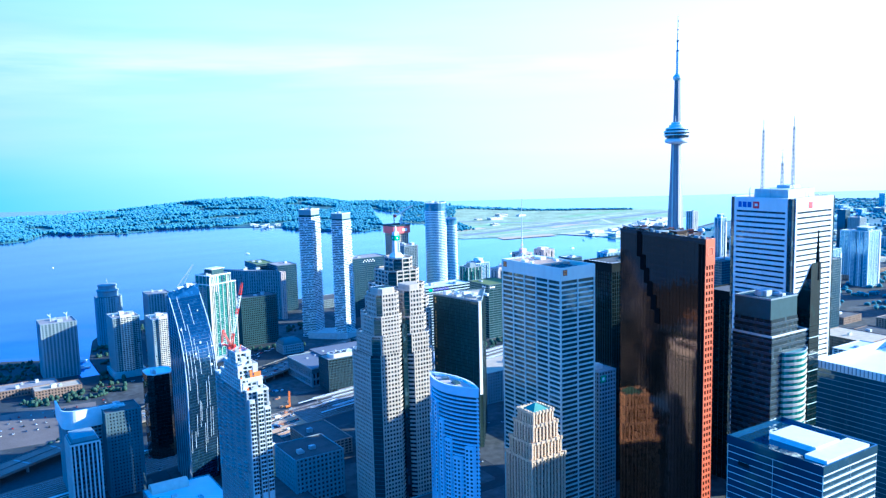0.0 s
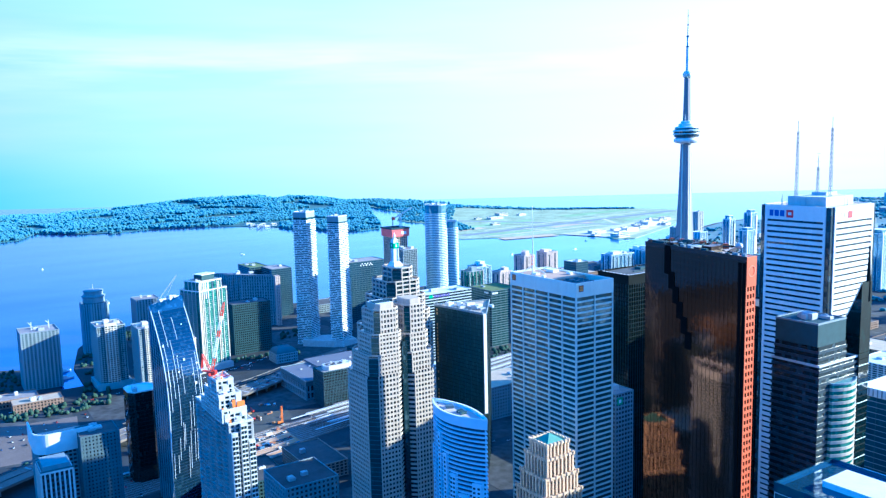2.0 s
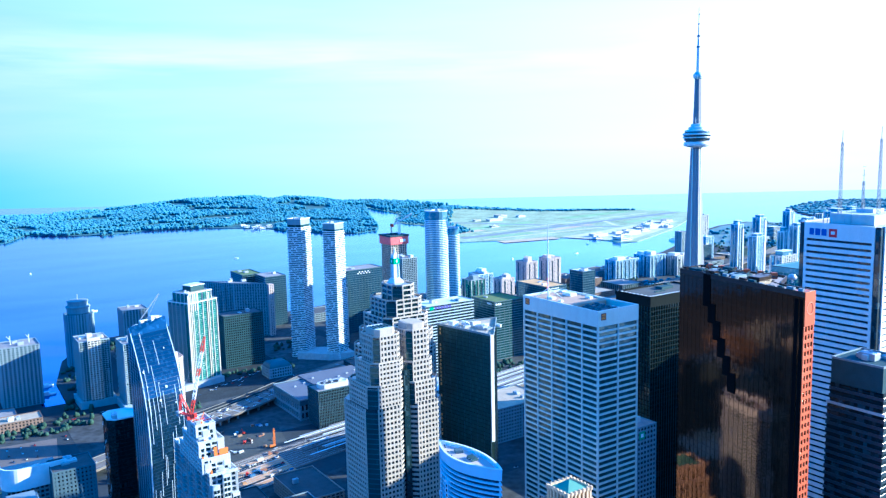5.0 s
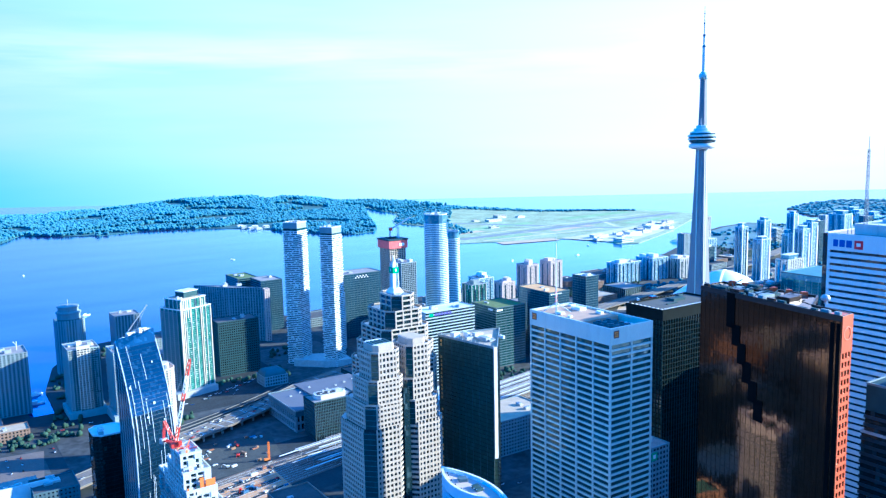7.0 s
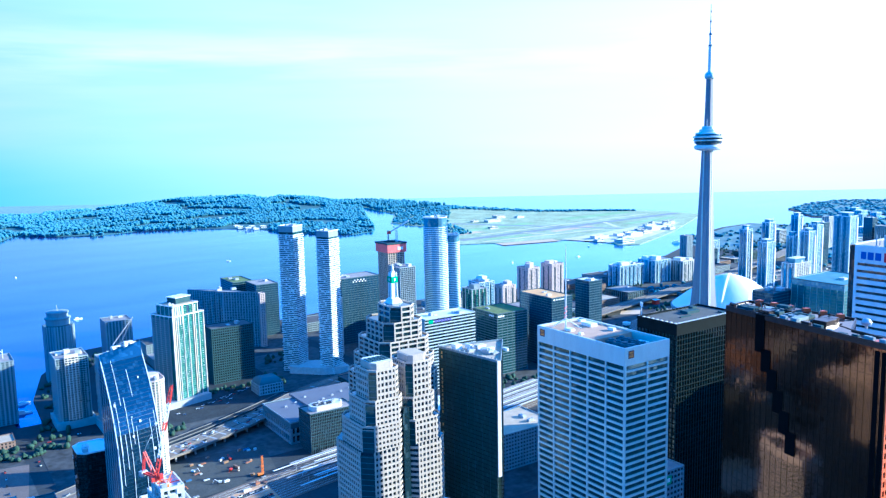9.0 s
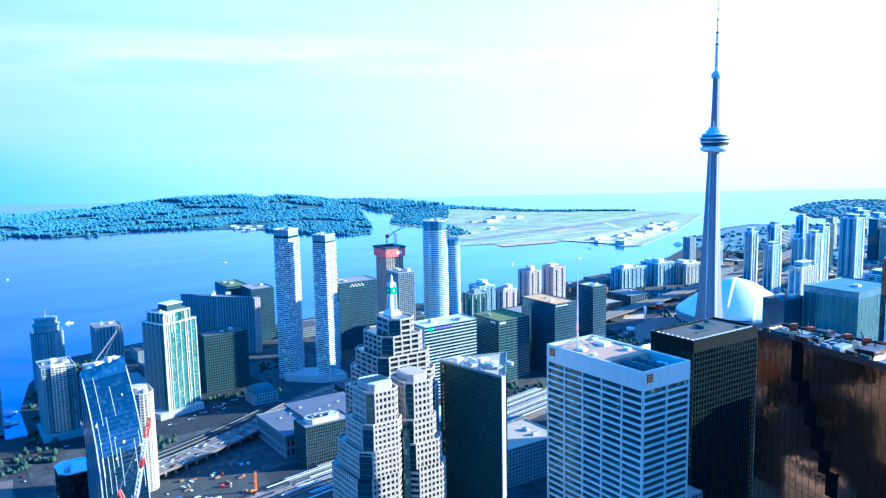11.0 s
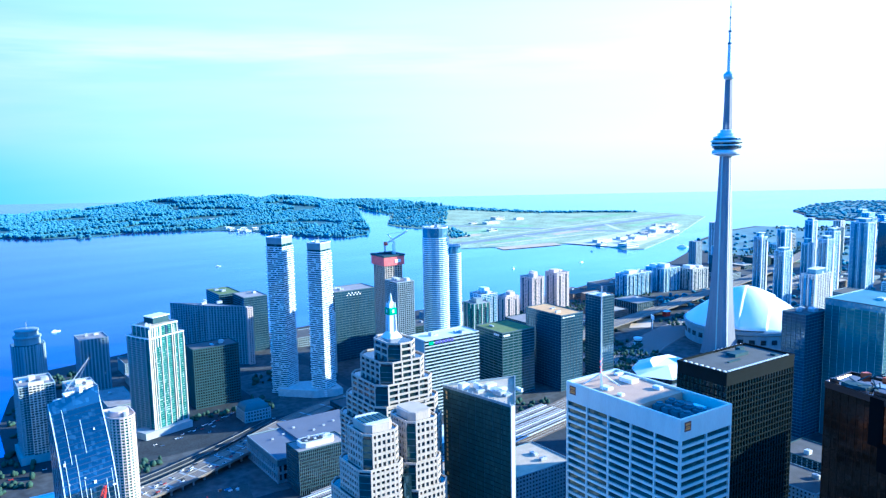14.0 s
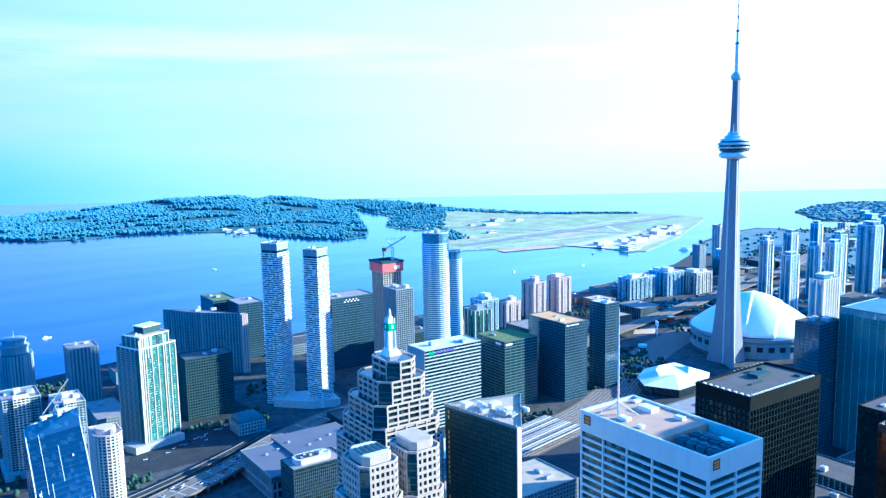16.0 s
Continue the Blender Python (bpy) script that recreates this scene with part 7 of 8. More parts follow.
# ---- streets, blocks, railway, expressway ----
def sweep(bm, pts, w, t, z=None):
    """A flat ribbon of width w and thickness t along points (x, y, z)."""
    prev = None
    for i, p in enumerate(pts):
        p = Vector(p)
        d = (Vector(pts[min(i + 1, len(pts) - 1)]) - Vector(pts[max(i - 1, 0)])).normalized()
        m = Vector((-d.y, d.x, 0)).normalized() * w / 2
        cur = [bm.verts.new(q) for q in (p - m, p + m, p + m - Vector((0, 0, t)), p - m - Vector((0, 0, t)))]
        if prev:
            for k in range(4):
                bm.faces.new((prev[k], prev[(k + 1) % 4], cur[(k + 1) % 4], cur[k]))
        else:
            bm.faces.new(cur[::-1])
        prev = cur
    bm.faces.new(prev)
    return bm


def smooth_line(pts, n=6):
    """Points along a soft curve through the given ones."""
    out = []
    for i in range(len(pts) - 1):
        p0, p1, p2, p3 = (Vector(pts[max(0, min(len(pts) - 1, i + k))]) for k in (-1, 0, 1, 2))
        for j in range(n):
            t = j / n
            out.append(tuple(0.5 * (2 * p1 + (p2 - p0) * t + (2 * p0 - 5 * p1 + 4 * p2 - p3) * t * t + (3 * p1 - p0 - 3 * p2 + p3) * t ** 3)))
    return out + [tuple(pts[-1])]


def side_line(pts, d, dz=0.0):
    out = []
    for i, p in enumerate(pts):
        t = (Vector(pts[min(i + 1, len(pts) - 1)]) - Vector(pts[max(i - 1, 0)])).normalized()
        out.append((p[0] - t.y * d, p[1] + t.x * d, p[2] + dz))
    return out


DECK = smooth_line([(1900, 400, 12), (1500, 260, 12), (1250, 165, 12), (1120, 92, 12), (1010, 36, 12), (930, -4, 12), (890, -18, 12), (850, -36, 12), (800, -60, 12), (755, -88, 12), (680, -128, 12), (560, -165, 12), (400, -178, 12), (200, -190, 12),
                    (0, -235, 12), (-300, -300, 12), (-800, -420, 12), (-1600, -700, 12)])
old_concrete = surface("stained_concrete", (0.17, 0.165, 0.16), 0.9, var=0.4, scale=0.05)
worn_deck = surface("worn_deck", (0.21, 0.17, 0.13), 0.9, var=0.35, scale=0.04, fine=0.6)
worn_line = surface("worn_road_line", (0.3, 0.3, 0.29), 0.8, var=0.4)
T = thing("expressway", "elevated concrete expressway with sunlit lanes", "road", 1000, 10, kind="structure")
T.location = (0, 0, 0)
part("deck", sweep(fresh(), DECK, 32, 1.8), worn_deck, T, "worn pale asphalt deck")
for s in (-15.8, 0, 15.8):
    part("barrier", sweep(fresh(), side_line(DECK, s, 1.0), 0.4, 1.2), old_concrete, T)
for s in (-11.4, -7.6, -4.0, 4.0, 7.6, 11.4):
    part("lane_line", sweep(fresh(), side_line(DECK, s, 0.03), 0.15, 0.02), worn_line, T)
me = None
for i in range(6, 66, 2):
    x, y, z = DECK[i]
    d = Vector(DECK[i + 1]) - Vector(DECK[i])
    if me is None:
        bm = box(fresh(), 0, -8, 0, 2, 2, 9.0)
        box(bm, 0, 8, 0, 2, 2, 9.0)
        box(bm, 0, 0, 8.6, 2.4, 24, 1.5)
        me = part("deck_pier", bm, concrete, T, at=(x, y, GROUND), turn=math.atan2(d.y, d.x)).data
    else:
        part("deck_pier", me, None, T, at=(x, y, GROUND), turn=math.atan2(d.y, d.x))
ramp = smooth_line([(1010, 6, 11.5), (930, -36, 11), (880, -58, 10.5), (830, -84, 9), (770, -122, 6), (720, -160, 2.4)])
part("ramp", sweep(fresh(), ramp, 9, 1.2), asphalt, T)
for s in (-4.6, 4.6):
    part("barrier", sweep(fresh(), side_line(ramp, s, 1.0), 0.4, 1.2), old_concrete, T)

RAIL = smooth_line([(2100, 480, 2.3), (1600, 300, 2.3), (1200, 205, 2.3), (1000, 165, 2.3), (836, 128, 2.3), (700, 105, 2.3), (500, 70, 2.3), (300, 20, 2.3), (60, -110, 2.3), (-200, -190, 2.3), (-700, -300, 2.3), (-1500, -420, 2.3)])
T = thing("railway", "broad rusty railway track bed", "railway", 0, 0, 0, kind="structure")
part("track_bed", sweep(fresh(), RAIL, 66, 0.25), rail_steel, T)
for k in range(12):
    for g in (-0.75, 0.75):
        part("rail", sweep(fresh(), side_line(RAIL, -29 + 5.2 * k + g, 0.2), 0.16, 0.18), plant_metal, T)

# the long platform roofs of the station
T = thing("train_shed", "long white ribbed station roofs over the tracks", "station", 735, 108)
shed_pts = [p for p in RAIL if 400 < p[0] < 850]
for k in range(24):
    line = side_line(shed_pts, -29 + 2.5 * k, 7.5 + 0.5 * (k % 3))
    a = (0, 2, 1, 3, 1)[k % 5]
    part("platform_roof", sweep(fresh(), [(x - 735, y - 108, z - GROUND) for x, y, z in line[a:]], 1.9, 0.4), (roof_white, roof_dark, plant_metal, roof_gravel)[k % 4], T)
for k in range(10):
    p = shed_pts[1 + k % 4]
    part("roof_post", box(fresh(), p[0] - 735, p[1] - 108 - 20 + 4 * k, 0, 0.6, 0.6, 7.6), plant_metal, T)

glass_train = plain("dark_train_window", (0.02, 0.03, 0.03), 0.1)
for j, (off, start) in enumerate(((-27, 11), (24, 16))):
    line = side_line(RAIL, off, 0)
    for k in range(5):
        a, b = line[start + k], line[start + k + 1]
        d = Vector(b) - Vector(a)
        L = min(d.length * 0.94, 25)
        C = thing("train_car", "white and green double-deck commuter train car", "train", a[0], a[1], 2.5, "commuter train")
        C.rotation_euler = (0, 0, math.atan2(d.y, d.x))
        bm = box(fresh(), L / 2, 0, 0.6, L, 3.0, 4.2)
        bmesh.ops.bevel(bm, geom=bm.edges[:], offset=0.35, segments=1, affect="EDGES")
        part("car_body", bm, white_paint, C)
        part("window_strip", box(fresh(), L / 2, 0, 2.9, L * 0.86, 3.06, 0.9), glass_train, C)
        part("green_band", box(fresh(), L / 2, 0, 1.1, L * 0.9, 3.05, 0.8), plain("train_green", (0.02, 0.22, 0.08)), C) if k == 0 and j == 0 else part("green_band", box(fresh(), L / 2, 0, 1.1, L * 0.9, 3.05, 0.8), bpy.data.materials["train_green"], C)
        part("bogie", box(fresh(), L * 0.15, 0, 0.0, 3, 2.4, 0.7), black_steel, C)
        part("bogie", box(fresh(), L * 0.85, 0, 0.0, 3, 2.4, 0.7), black_steel, C)

# raised pavement blocks between the streets
pavement_mat = surface("pavement", (0.06, 0.062, 0.06), 0.9, var=0.75, scale=0.03, fine=0.12)
XR = [-960, -660, -540, -210, 75, 268, 437, 560, 758, 918, 1042, 1150, 1330, 1560]
YR = [-560, -385, -160, 55, 185, 300, 440, 605, 700, 850]


def near_line(x, y, line, d):
    return any((x - p[0]) ** 2 + (y - p[1]) ** 2 < d * d for p in line)


for i in range(len(XR) - 1):
    for j in range(len(YR) - 1):
        x0, x1, y0, y1 = XR[i] + 9, XR[i + 1] - 9, YR[j] + 8, YR[j + 1] - 8
        q = rect(x0, x1, y0, y1)
        if not all(inside(x, y, SHORE) for x, y in q) or YR[j] == 55:
            continue
        c = 4
        sheet("pavement", [(x0 + c, y0), (x1 - c, y0), (x1, y0 + c), (x1, y1 - c), (x1 - c, y1), (x0 + c, y1), (x0, y1 - c), (x0, y0 + c)], GROUND + 0.16, pavement_mat, "grey paved city block with kerbs", thick=0.5)

# open lots
lot_mat = surface("gravel_lot", (0.15, 0.12, 0.10), 0.95, var=0.35, scale=0.04, fine=0.5)
sheet("parking_lot", [(1048, -95), (1240, -120), (1260, 20), (1110, 40), (1060, 0)], GROUND + 0.24, lot_mat, "pale gravel parking lot beside the expressway", thick=0.3)
sheet("building_site", [(812, 8), (945, -5), (985, 60), (930, 108), (830, 96)], GROUND + 0.24, earth, "dark bare earth of a building site", thick=0.3)
# the sunlit strip of site ground, its sun put into the brighter tan
sheet("site_strip", [(852, 112), (1010, 150), (1010, 212), (852, 172)], GROUND + 0.4, surface("sunlit_sand", (0.60, 0.34, 0.16), 0.95, var=0.4, scale=0.05), "tan sand strip beside the tracks", thick=0.2)
for k, (a, b, w) in enumerate((((856, 124), (1006, 160), 6.5), ((856, 144), (1006, 182), 9.0), ((856, 163), (1006, 203), 4.0))):  # dark haul roads across the sand
    strip("site_lane", a, b, w, asphalt, "dark asphalt lane across the sand strip", GROUND + 0.46)
    strip("site_kerb", (a[0], a[1] + w / 2 + 1.2), (b[0], b[1] + w / 2 + 1.2), 0.8, pale_concrete, "pale concrete edge beside the lane", GROUND + 0.5)
B = thing("site_wall", "long pale concrete wall beside the tracks", "wall", 930, 198)
for k in range(12):
    part("wall_panel", box(fresh(), -72 + 13 * k, -18 + 3.2 * k, 0, 12.6, 0.5, 2.6, 0.242), pale_concrete, B)
sheet("harbour_yard", [(700, -330), (845, -260), (900, -120), (800, -120), (700, -200)], GROUND + 0.22, asphalt, "dark asphalt yard beside the ramp", thick=0.2)

# things on the building site
R = thing("piling_rig", "tall orange piling rig on the building site", "machine", 846, 92)
part("rig_mast", lattice(fresh(), 0, 0, 1, 22, 1.6, 1.4, 2.2, 0.4), orange_paint, R)
bm = box(fresh(), 3, 0, 1.0, 6, 3, 2.6)
bmesh.ops.bevel(bm, geom=bm.edges[:], offset=0.3, segments=1, affect="EDGES")
part("rig_cab", bm, orange_paint, R)
for s in (-1.4, 1.4):
    part("crawler_track", box(fresh(), 2.5, s, 0, 6.5, 0.8, 1.1), black_steel, R)


def digger(x, y, turn, mat):
    D = thing("excavator", "small tracked excavator on bare earth", "machine", x, y, GROUND + 0.2, "site machines")
    D.rotation_euler = (0, 0, turn)
    part("body", box(fresh(), 0, 0, 1.0, 3.6, 2.6, 1.8), mat, D)
    for s in (-1.2, 1.2):
        part("crawler_track", box(fresh(), 0, s, 0, 4.2, 0.7, 1.0), black_steel, D)
    part("boom", beam(fresh(), (1.5, 0, 2.2), (5.5, 0, 5.0), 0.5), mat, D)
    part("dipper", beam(fresh(), (5.5, 0, 5.0), (7.5, 0, 1.6), 0.4), mat, D)
    return D


rnd = random.Random(21)
for x, y in ((870, 60), (905, 40), (930, 80), (890, 85), (860, 30), (900, 150), (950, 170)):
    digger(x, y, rnd.random() * 6, rnd.choice((orange_paint, white_paint, red_paint)))

# huts, containers and stacks of material on the site
rnd = random.Random(52)
stack_mats = [surface("container_" + n, c, 0.6, var=0.25) for n, c in (("blue", (0.06, 0.14, 0.28)), ("rust", (0.30, 0.13, 0.06)), ("white", (0.7, 0.7, 0.68)), ("brown", (0.28, 0.17, 0.09)), ("grey", (0.25, 0.26, 0.27)))]
for i in range(84):
    x, y = (rnd.uniform(825, 965), rnd.uniform(8, 98)) if i < 30 else (rnd.uniform(850, 1005), rnd.uniform(104, 190))
    C = thing("site_container", rnd.choice(("steel site container on bare earth", "stacked building material on bare earth", "low site hut on bare earth")), "container", x, y, GROUND + 0.25, "site containers")
    C.rotation_euler = (0, 0, rnd.choice((0.2, 0.25, 1.8, 0.15)) + rnd.uniform(-0.1, 0.1))
    L, h = rnd.uniform(2, 9), rnd.uniform(0.8, 2.6)
    bm = box(fresh(), 0, 0, 0, L, 2.4, h)
    bmesh.ops.bevel(bm, geom=bm.edges[:], offset=0.08, segments=1, affect="EDGES")
    part("body", bm, rnd.choice(stack_mats), C)
    part("door_panel", box(fresh(), L / 2, 0, 0.15, 0.12, 1.8, h * 0.8), plant_metal, C)

# cars
car_mats = [plain("car_" + n, c, 0.3) for n, c in (("white", (0.75, 0.75, 0.75)), ("silver", (0.45, 0.46, 0.48)), ("black", (0.02, 0.02, 0.022)), ("red", (0.4, 0.03, 0.03)), ("blue", (0.04, 0.08, 0.2)))]
car_glass = plain("car_window", (0.02, 0.03, 0.035), 0.08)


def make_car(mat, word):
    C = thing("car", word + " car on the asphalt", "car", 0, 0, 0, "cars")
    bm = box(fresh(), 0, 0, 0.35, 4.6, 1.85, 0.75)
    bmesh.ops.bevel(bm, geom=bm.edges[:], offset=0.18, segments=1, affect="EDGES")
    part("body", bm, mat, C)
    bm = fresh()
    prism(bm, rect(-1.5, 1.1, -0.8, 0.8), 1.08, 1.6, rect(-1.1, 0.6, -0.68, 0.68))
    part("cabin", bm, car_glass, C)
    for x in (-1.4, 1.4):
        part("axle_wheels", beam(fresh(), (x, -0.9, 0.33), (x, 0.9, 0.33), 0.62), black_steel, C)
    return C


protos = [make_car(m, w) for m, w in zip(car_mats, ("small white parked", "small silver parked", "small black parked", "small red parked", "small blue parked"))]
spots = []
for i in range(4, 52):
    p, q = DECK[i], DECK[i + 1]
    for k in range(2):
        if rnd.random() < 0.62 and 500 < p[0] < 1400:
            f, s = rnd.random(), rnd.choice((-13, -9.5, -5.5, -2, 2, 5.5, 9.5, 13))
            d = Vector(q) - Vector(p)
            a = math.atan2(d.y, d.x)
            spots.append((p[0] + d.x * f - math.sin(a) * s, p[1] + d.y * f + math.cos(a) * s, 12.03, a))
for i in range(46):
    spots.append((1075 + (i % 12) * 13 + rnd.uniform(-2, 2), -85 + (i // 12) * 22 + rnd.uniform(-1, 1), GROUND + 0.26, math.pi / 2 + rnd.uniform(-0.1, 0.1)))
for i in range(16):
    spots.append((720 + rnd.uniform(0, 130), -250 + rnd.uniform(-40, 100), GROUND + 0.24, rnd.choice((0.6, 3.7, 2.2))))
for i in range(26):  # cars on the harbour yard and the street beside it
    spots.append((706 + 5.2 * i, -238 + 2.6 * i + rnd.choice((0, 4, 9)), GROUND + 0.24, 0.46 + rnd.choice((0, 3.14))))
for i in range(70):  # cars along the streets
    if i % 2:
        spots.append((rnd.choice((758, 918, 1042)) + rnd.choice((-4, 4)), rnd.uniform(-150, 600), GROUND + 0.02, math.pi / 2))
    else:
        spots.append((rnd.uniform(560, 1150), rnd.choice((-160, 300, 440)) + rnd.choice((-4, 4)), GROUND + 0.02, 0))
for i in range(14):
    spots.append((918 + rnd.choice((-4, 4)), rnd.uniform(-350, -60), GROUND + 0.02, math.pi / 2))
for i in range(26):  # vans and cars on the site lanes
    f = rnd.random()
    spots.append((856 + 150 * f, (124, 143, 145)[i % 3] + 37 * f + rnd.uniform(-1.5, 1.5), GROUND + 0.48, 0.242))
for i, (x, y, z, a) in enumerate(spots):
    if i < 5:
        protos[i].location, protos[i].rotation_euler = (x, y, z), (0, 0, a)
    else:
        copy_thing(protos[i % 5 if i % 3 else 0], pose(x, y, z, 0, 0, math.degrees(a)))

# low buildings that fill the blocks
footprints = [(T.location.x, T.location.y, 45 if "block" in T.name else 55) for T in bpy.data.objects if T.parent is None and T.type == "EMPTY" and T.get("category") in ("skyscraper", "building")]
rnd = random.Random(33)
PITS = [(720, 5, 105), (885, 60, 120), (937, 5, 60), (-105, -42, 150), (0, 0, 60), (160, 20, 85), (1100, -40, 130), (780, -230, 90), (700, -190, 60), (90, -140, 60), (1043, 320, 60), (870, -110, 90), (800, -110, 60), (960, -60, 70)]
low_styles = ("old", "office", "office", "office_dark", "home_brown", "home_dark", "old_brown")


def beyond(x, y):
    """North-west of the district that the flight looks over."""
    return y > 0.45 * x + 430 or x > 1230


count = 0
for i in range(len(XR) - 1):
    for j in range(len(YR) - 1):
        n = max(1, int((XR[i + 1] - XR[i]) / 75))
        for k in range(n):
            for m in range(max(1, int((YR[j + 1] - YR[j]) / 80))):
                w, d = (XR[i + 1] - XR[i] - 26) / n, (YR[j + 1] - YR[j] - 22) / max(1, int((YR[j + 1] - YR[j]) / 80))
                x, y = XR[i] + 13 + w * (k + 0.5), YR[j] + 11 + d * (m + 0.5)
                sx, sy = w * rnd.uniform(0.55, 0.85), d * rnd.uniform(0.55, 0.85)
                h = rnd.choice((12, 16, 20, 26, 34)) if x > 300 else rnd.choice((9, 12, 15, 18, 22))
                if not inside(x, y, SHORE) or not inside(x + 30, y - 40, SHORE) or YR[j] == 55 or beyond(x, y - 60):
                    continue
                if near_line(x, y, DECK, 48) or near_line(x, y, RAIL, 72) or any((x - a) ** 2 + (y - b) ** 2 < (r + 12) ** 2 for a, b, r in footprints + PITS):
                    continue
                if x > 620 and y > 560 or x > 1000 and y > 280:
                    h = min(h, 24)
                st = rnd.choice(low_styles)
                count += 1
                block("low_building", rnd.choice(("plain low city building with flat roof", "older low city building with gravel roof", "low city block with rooftop plant")), rect(x - sx / 2, x + sx / 2, y - sy / 2, y + sy / 2),
                      GROUND + h, STYLE[st], rnd.choice((roof_dark, roof_dark, roof_dark, roof_sand, roof_gravel)), 1, count, group="low city buildings")
# unseen brick and stone blocks added eastward to warm the bronze face's reflection
rnd = random.Random(34)
for i in range(34):
    x, y = 1330 + 130 * (i % 6) + rnd.uniform(-30, 30), -60 + 95 * (i // 6) + rnd.uniform(-20, 20)
    if near_line(x, y, DECK, 60) or near_line(x, y, RAIL, 75):
        continue
    sx, sy = rnd.uniform(45, 85), rnd.uniform(35, 60)
    block("low_building", rnd.choice(("unseen brick block added for the mirror face", "unseen flat-roofed block added for the mirror face")), rect(x - sx / 2, x + sx / 2, y - sy / 2, y + sy / 2),
          GROUND + rnd.choice((18, 26, 34, 48, 66)), STYLE[rnd.choice(("old_brown", "home_tan", "home_brown", "old"))], rnd.choice((roof_sand, roof_gravel)), 1, 300 + i, group="low city buildings")
# far city to the west
rnd = random.Random(35)
for i in range(90):
    x, y = rnd.uniform(-3300, -1100), rnd.uniform(-1100, 100)
    if inside(x, y - 120, SHORE) and not beyond(x, y - 60):
        s = rnd.uniform(25, 55)
        block("distant_block", "pale distant city block among trees", rect(x - s / 2, x + s / 2, y - s / 3, y + s / 3), GROUND + rnd.choice((12, 15, 22, 30, 45, 60)), STYLE[rnd.choice(("home", "home_sky", "stripes"))], roof_white, 0, i, group="distant city blocks")

# condominium towers between the stadium and the western shore
rnd = random.Random(36)
for i in range(34):
    x, y = rnd.uniform(-1500, -520), rnd.uniform(-620, 260)
    if beyond(x, y - 60) or not inside(x - 40, y - 60, SHORE) or near_line(x, y, DECK, 45) or near_line(x, y, RAIL, 60) or any((x - T.location.x) ** 2 + (y - T.location.y) ** 2 < 70 ** 2 for T, q, z in built):
        continue
    s = rnd.uniform(22, 38)
    block("condominium", rnd.choice(("pale blue condominium tower in the western district", "white condominium tower with blue glass", "mid-rise condominium with white floors")), rect(x - s / 2, x + s / 2, y - s / 2, y + s / 2),
          GROUND + rnd.choice((28, 40, 55, 75, 95, 115)), STYLE[rnd.choice(("home_sky", "home_sky", "curtain", "home", "home_grey"))], rnd.choice((roof_white, roof_gravel)), 1, 500 + i, group="western condominiums")

# low white-framed hall and the old museum by the expressway
for (x, y, sx, sy, h, st, rm, lab) in ((1085, -165, 60, 30, 12, "old_brown", roof_sand, "low hall with sunlit white frame front"), (1120, -205, 80, 36, 10, "old_brown", roof_gravel, "low brown hall with flat roof"),
                                       (730, -185, 36, 32, 14, "old", copper, "small old grey museum with domed roof"), (930, 345, 50, 52, 44, "old", roof_dark, "dark old office block with tall bays"),
                                       (955, 262, 70, 60, 22, "office_dark", roof_dark, "broad low dark hall with stepped roof"), (600, 60, 60, 50, 20, "old", roof_white, "old pale station hall")):
    T = block("low_hall", lab, rect(x - sx / 2, x + sx / 2, y - sy / 2, y + sy / 2), GROUND + h, STYLE[st], rm, 0 if rm is copper else 3, int(x))
    if rm is copper:  # the museum's low cloister vault
        bm = box(fresh(), 0, 0, h - 6, sx - 3, sy - 3, 15)
        bmesh.ops.bevel(bm, geom=[e for e in bm.edges if all(v.co.z > h for v in e.verts)], offset=8, segments=5, profile=0.5, affect="EDGES")
        part("vault", bm, slate, T, "dark rounded vault roof")

# low hall with a barrel vault beside the curved tower
T = block("low_hall", "low white-roofed hall with a cream barrel vault", rect(1012, 1074, 290, 352), GROUND + 18, STYLE["office"], roof_white, 2, 8)
bm = fresh()
arc = [(8 * math.cos(a), 7 * math.sin(a)) for a in [math.pi * k / 12 for k in range(13)]]
ends = [[bm.verts.new((x, -24 + c, 18.1 + h)) for c, h in arc] for x in (-8, 26)]
for i in range(12):
    bm.faces.new((ends[0][i], ends[0][i + 1], ends[1][i + 1], ends[1][i]))
bm.faces.new(ends[0])
bm.faces.new(ends[1][::-1])
bm.faces.new((ends[0][0], ends[1][0], ends[1][12], ends[0][12]))
part("barrel_vault", bm, cream_wall, T, "cream barrel vault")

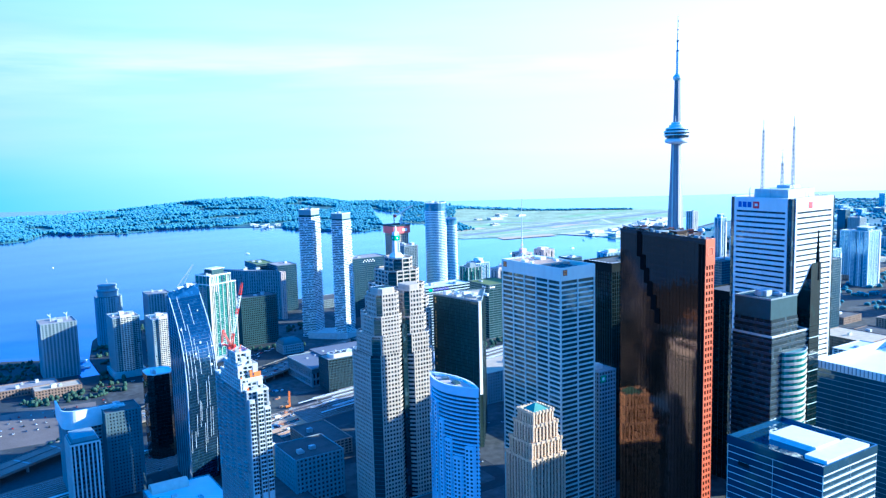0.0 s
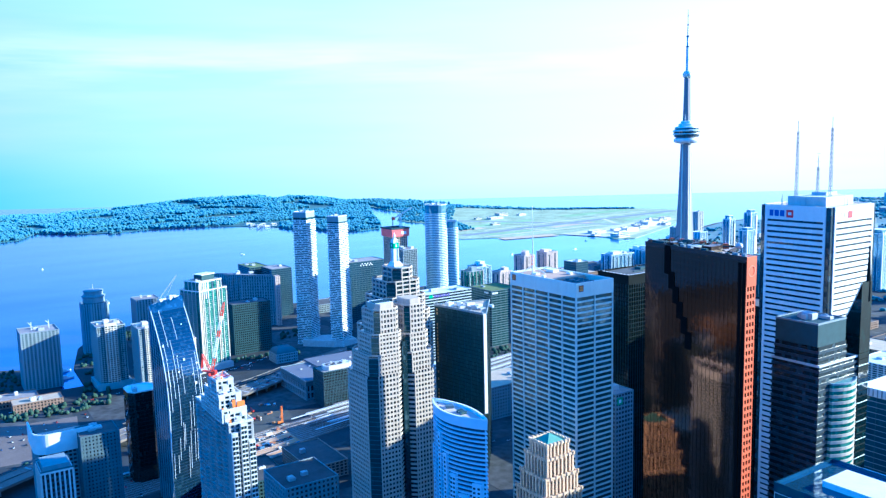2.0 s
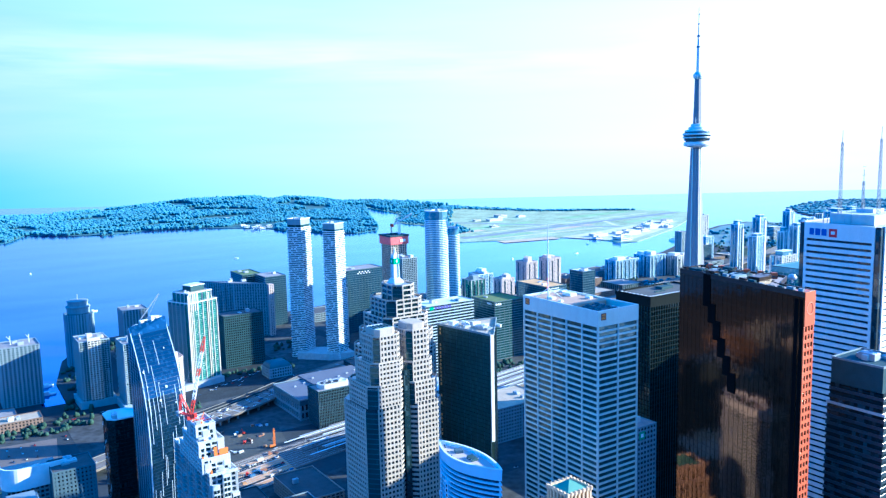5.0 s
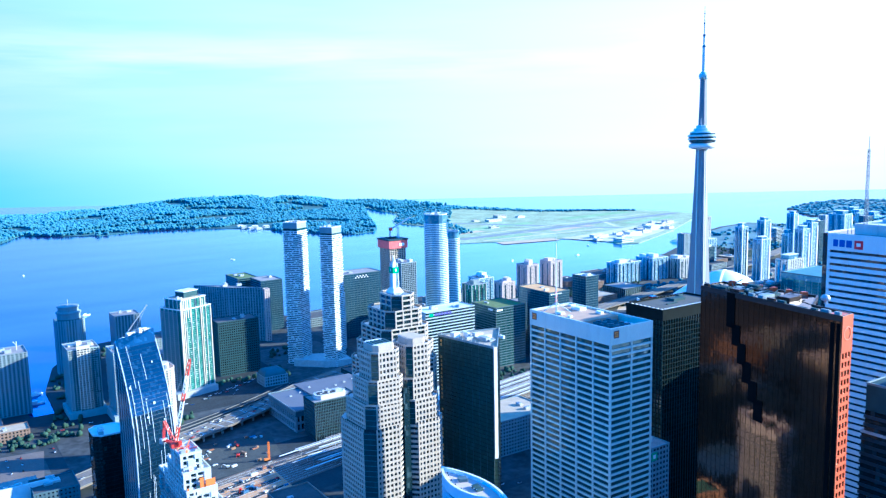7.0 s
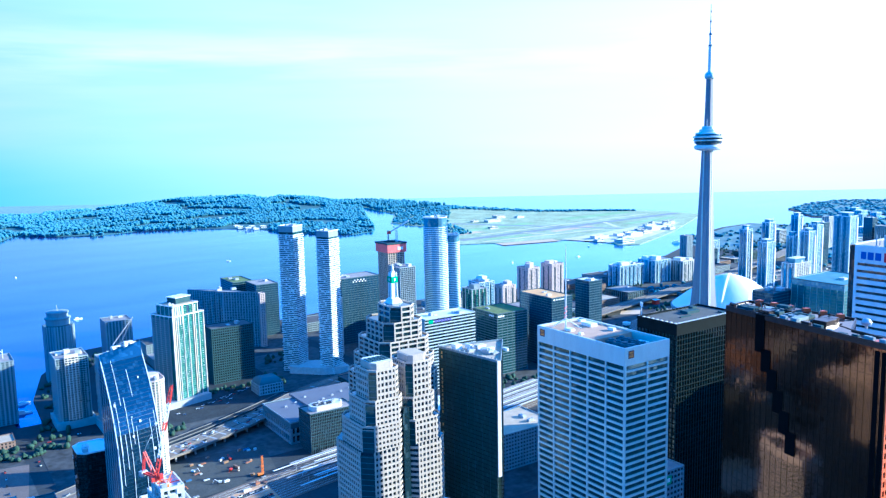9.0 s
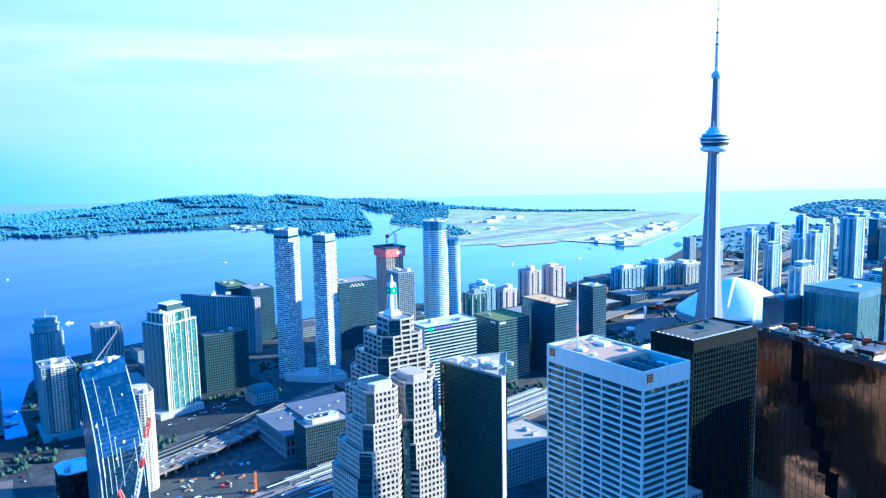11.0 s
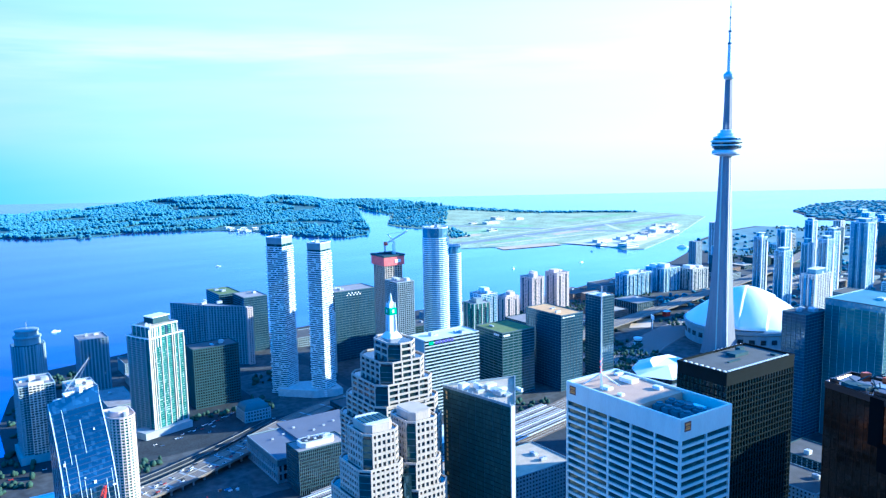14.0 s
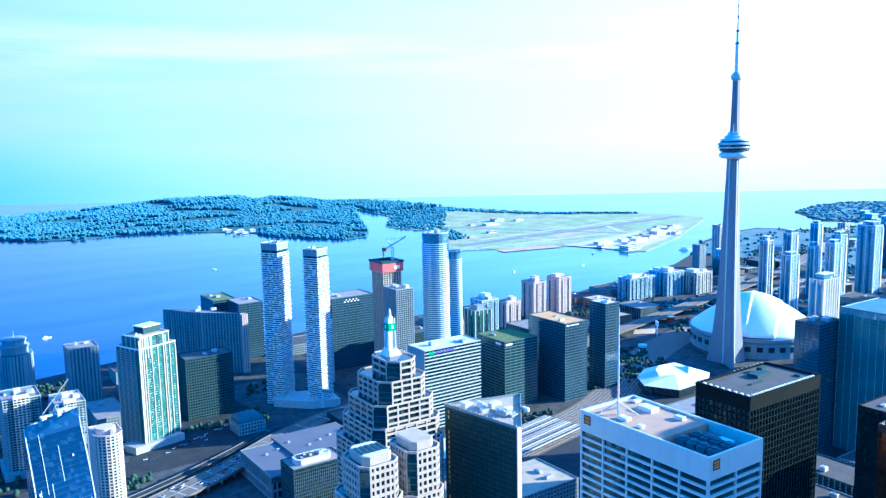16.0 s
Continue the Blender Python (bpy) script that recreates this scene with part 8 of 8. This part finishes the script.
# street trees
spots = []
rnd = random.Random(44)
TOWN_GROVES = [(880, -255, 20, 60, 26), (1000, 60, 60, 30, 30), (1075, -140, 60, 30, 50), (1080, 60, 50, 25, 40), (900, -110, 30, 25, 20), (980, -330, 25, 90, 40), (1120, -330, 60, 60, 50), (900, -520, 60, 40, 40), (980, 300, 40, 20, 14), (1010, -180, 20, 60, 16), (745, -390, 60, 40, 26), (640, -330, 40, 30, 16), (770, -225, 40, 8, 12), (700, -230, 12, 40, 10)]
LAKE_GROVES = [(110, -140, 60, 50, 60), (200, -75, 130, 50, 110), (60, -260, 150, 50, 110), (350, -165, 90, 35, 60), (-180, -190, 90, 50, 60), (430, 0, 50, 25, 24), (-150, -420, 160, 40, 70), (-600, -520, 200, 60, 110), (-1100, -600, 300, 120, 200), (60, -480, 50, 40, 30), (-1900, -900, 300, 150, 200), (560, 20, 40, 30, 14)]
for cx, cy, rx, ry, n in TOWN_GROVES + LAKE_GROVES:
    for i in range(int(n * 1.6)):
        a, r = rnd.random() * 6.28, math.sqrt(rnd.random())
        x, y = cx + rx * r * math.cos(a), cy + ry * r * math.sin(a)
        if inside(x, y, SHORE) and not near_line(x, y, DECK, 20):
            spots.append((x, y, GROUND, rnd.uniform(3.5, 8), rnd.uniform(4, 9)))
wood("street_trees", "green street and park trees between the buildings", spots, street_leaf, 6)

# billboard by the expressway
B = thing("billboard", "pale billboard on a single post by the expressway", "sign", -51, -188)
part("post", lathe(fresh(), [(1.2, 0), (1.0, 20)], 10), white_paint, B)
part("panel", box(fresh(), 0, 0, 19, 16, 1.2, 8, math.radians(60)), logo_white, B)

# tan lot, round kiosk and red pavilion on the green between expressway and tower
sheet("sand_lot", [(-85, -268), (-26, -222), (-60, -200), (-118, -248)], GROUND + 0.3, surface("raked_sand", (0.55, 0.42, 0.28), 0.95, var=0.25, scale=0.05), "tan sand lot beside the expressway", thick=0.3)
K = thing("kiosk", "small round white kiosk with dark window band", "kiosk", 53, -130)
part("drum", lathe(fresh(), [(7, 0), (7, 11), (7.6, 11.4), (7.6, 12.2), (3, 13.4)], 20), white_paint, K)
part("window_band", lathe(fresh(), [(7.12, 5), (7.12, 8)], 20), glass_dark, K)
R = thing("pavilion", "small red pavilion beside the expressway", "pavilion", -160, -247)
part("body", box(fresh(), 0, 0, 0, 12, 10, 9), red_paint, R)
part("canopy", box(fresh(), 0, 0, 9, 15, 13, 0.8), white_paint, R)

# boats
rnd = random.Random(9)
for x, y in ((330, -1500), (-300, -900), (-520, -860), (500, -900), (860, -900), (-150, -1300), (-700, -1000), (900, -1600), (250, -760), (1030, -300), (1025, -345)):
    boat(x, y, rnd.random() * 6, rnd.uniform(0.9, 1.6))
# the airport ferry
boat(-980, -870, 2.6, 3.0)
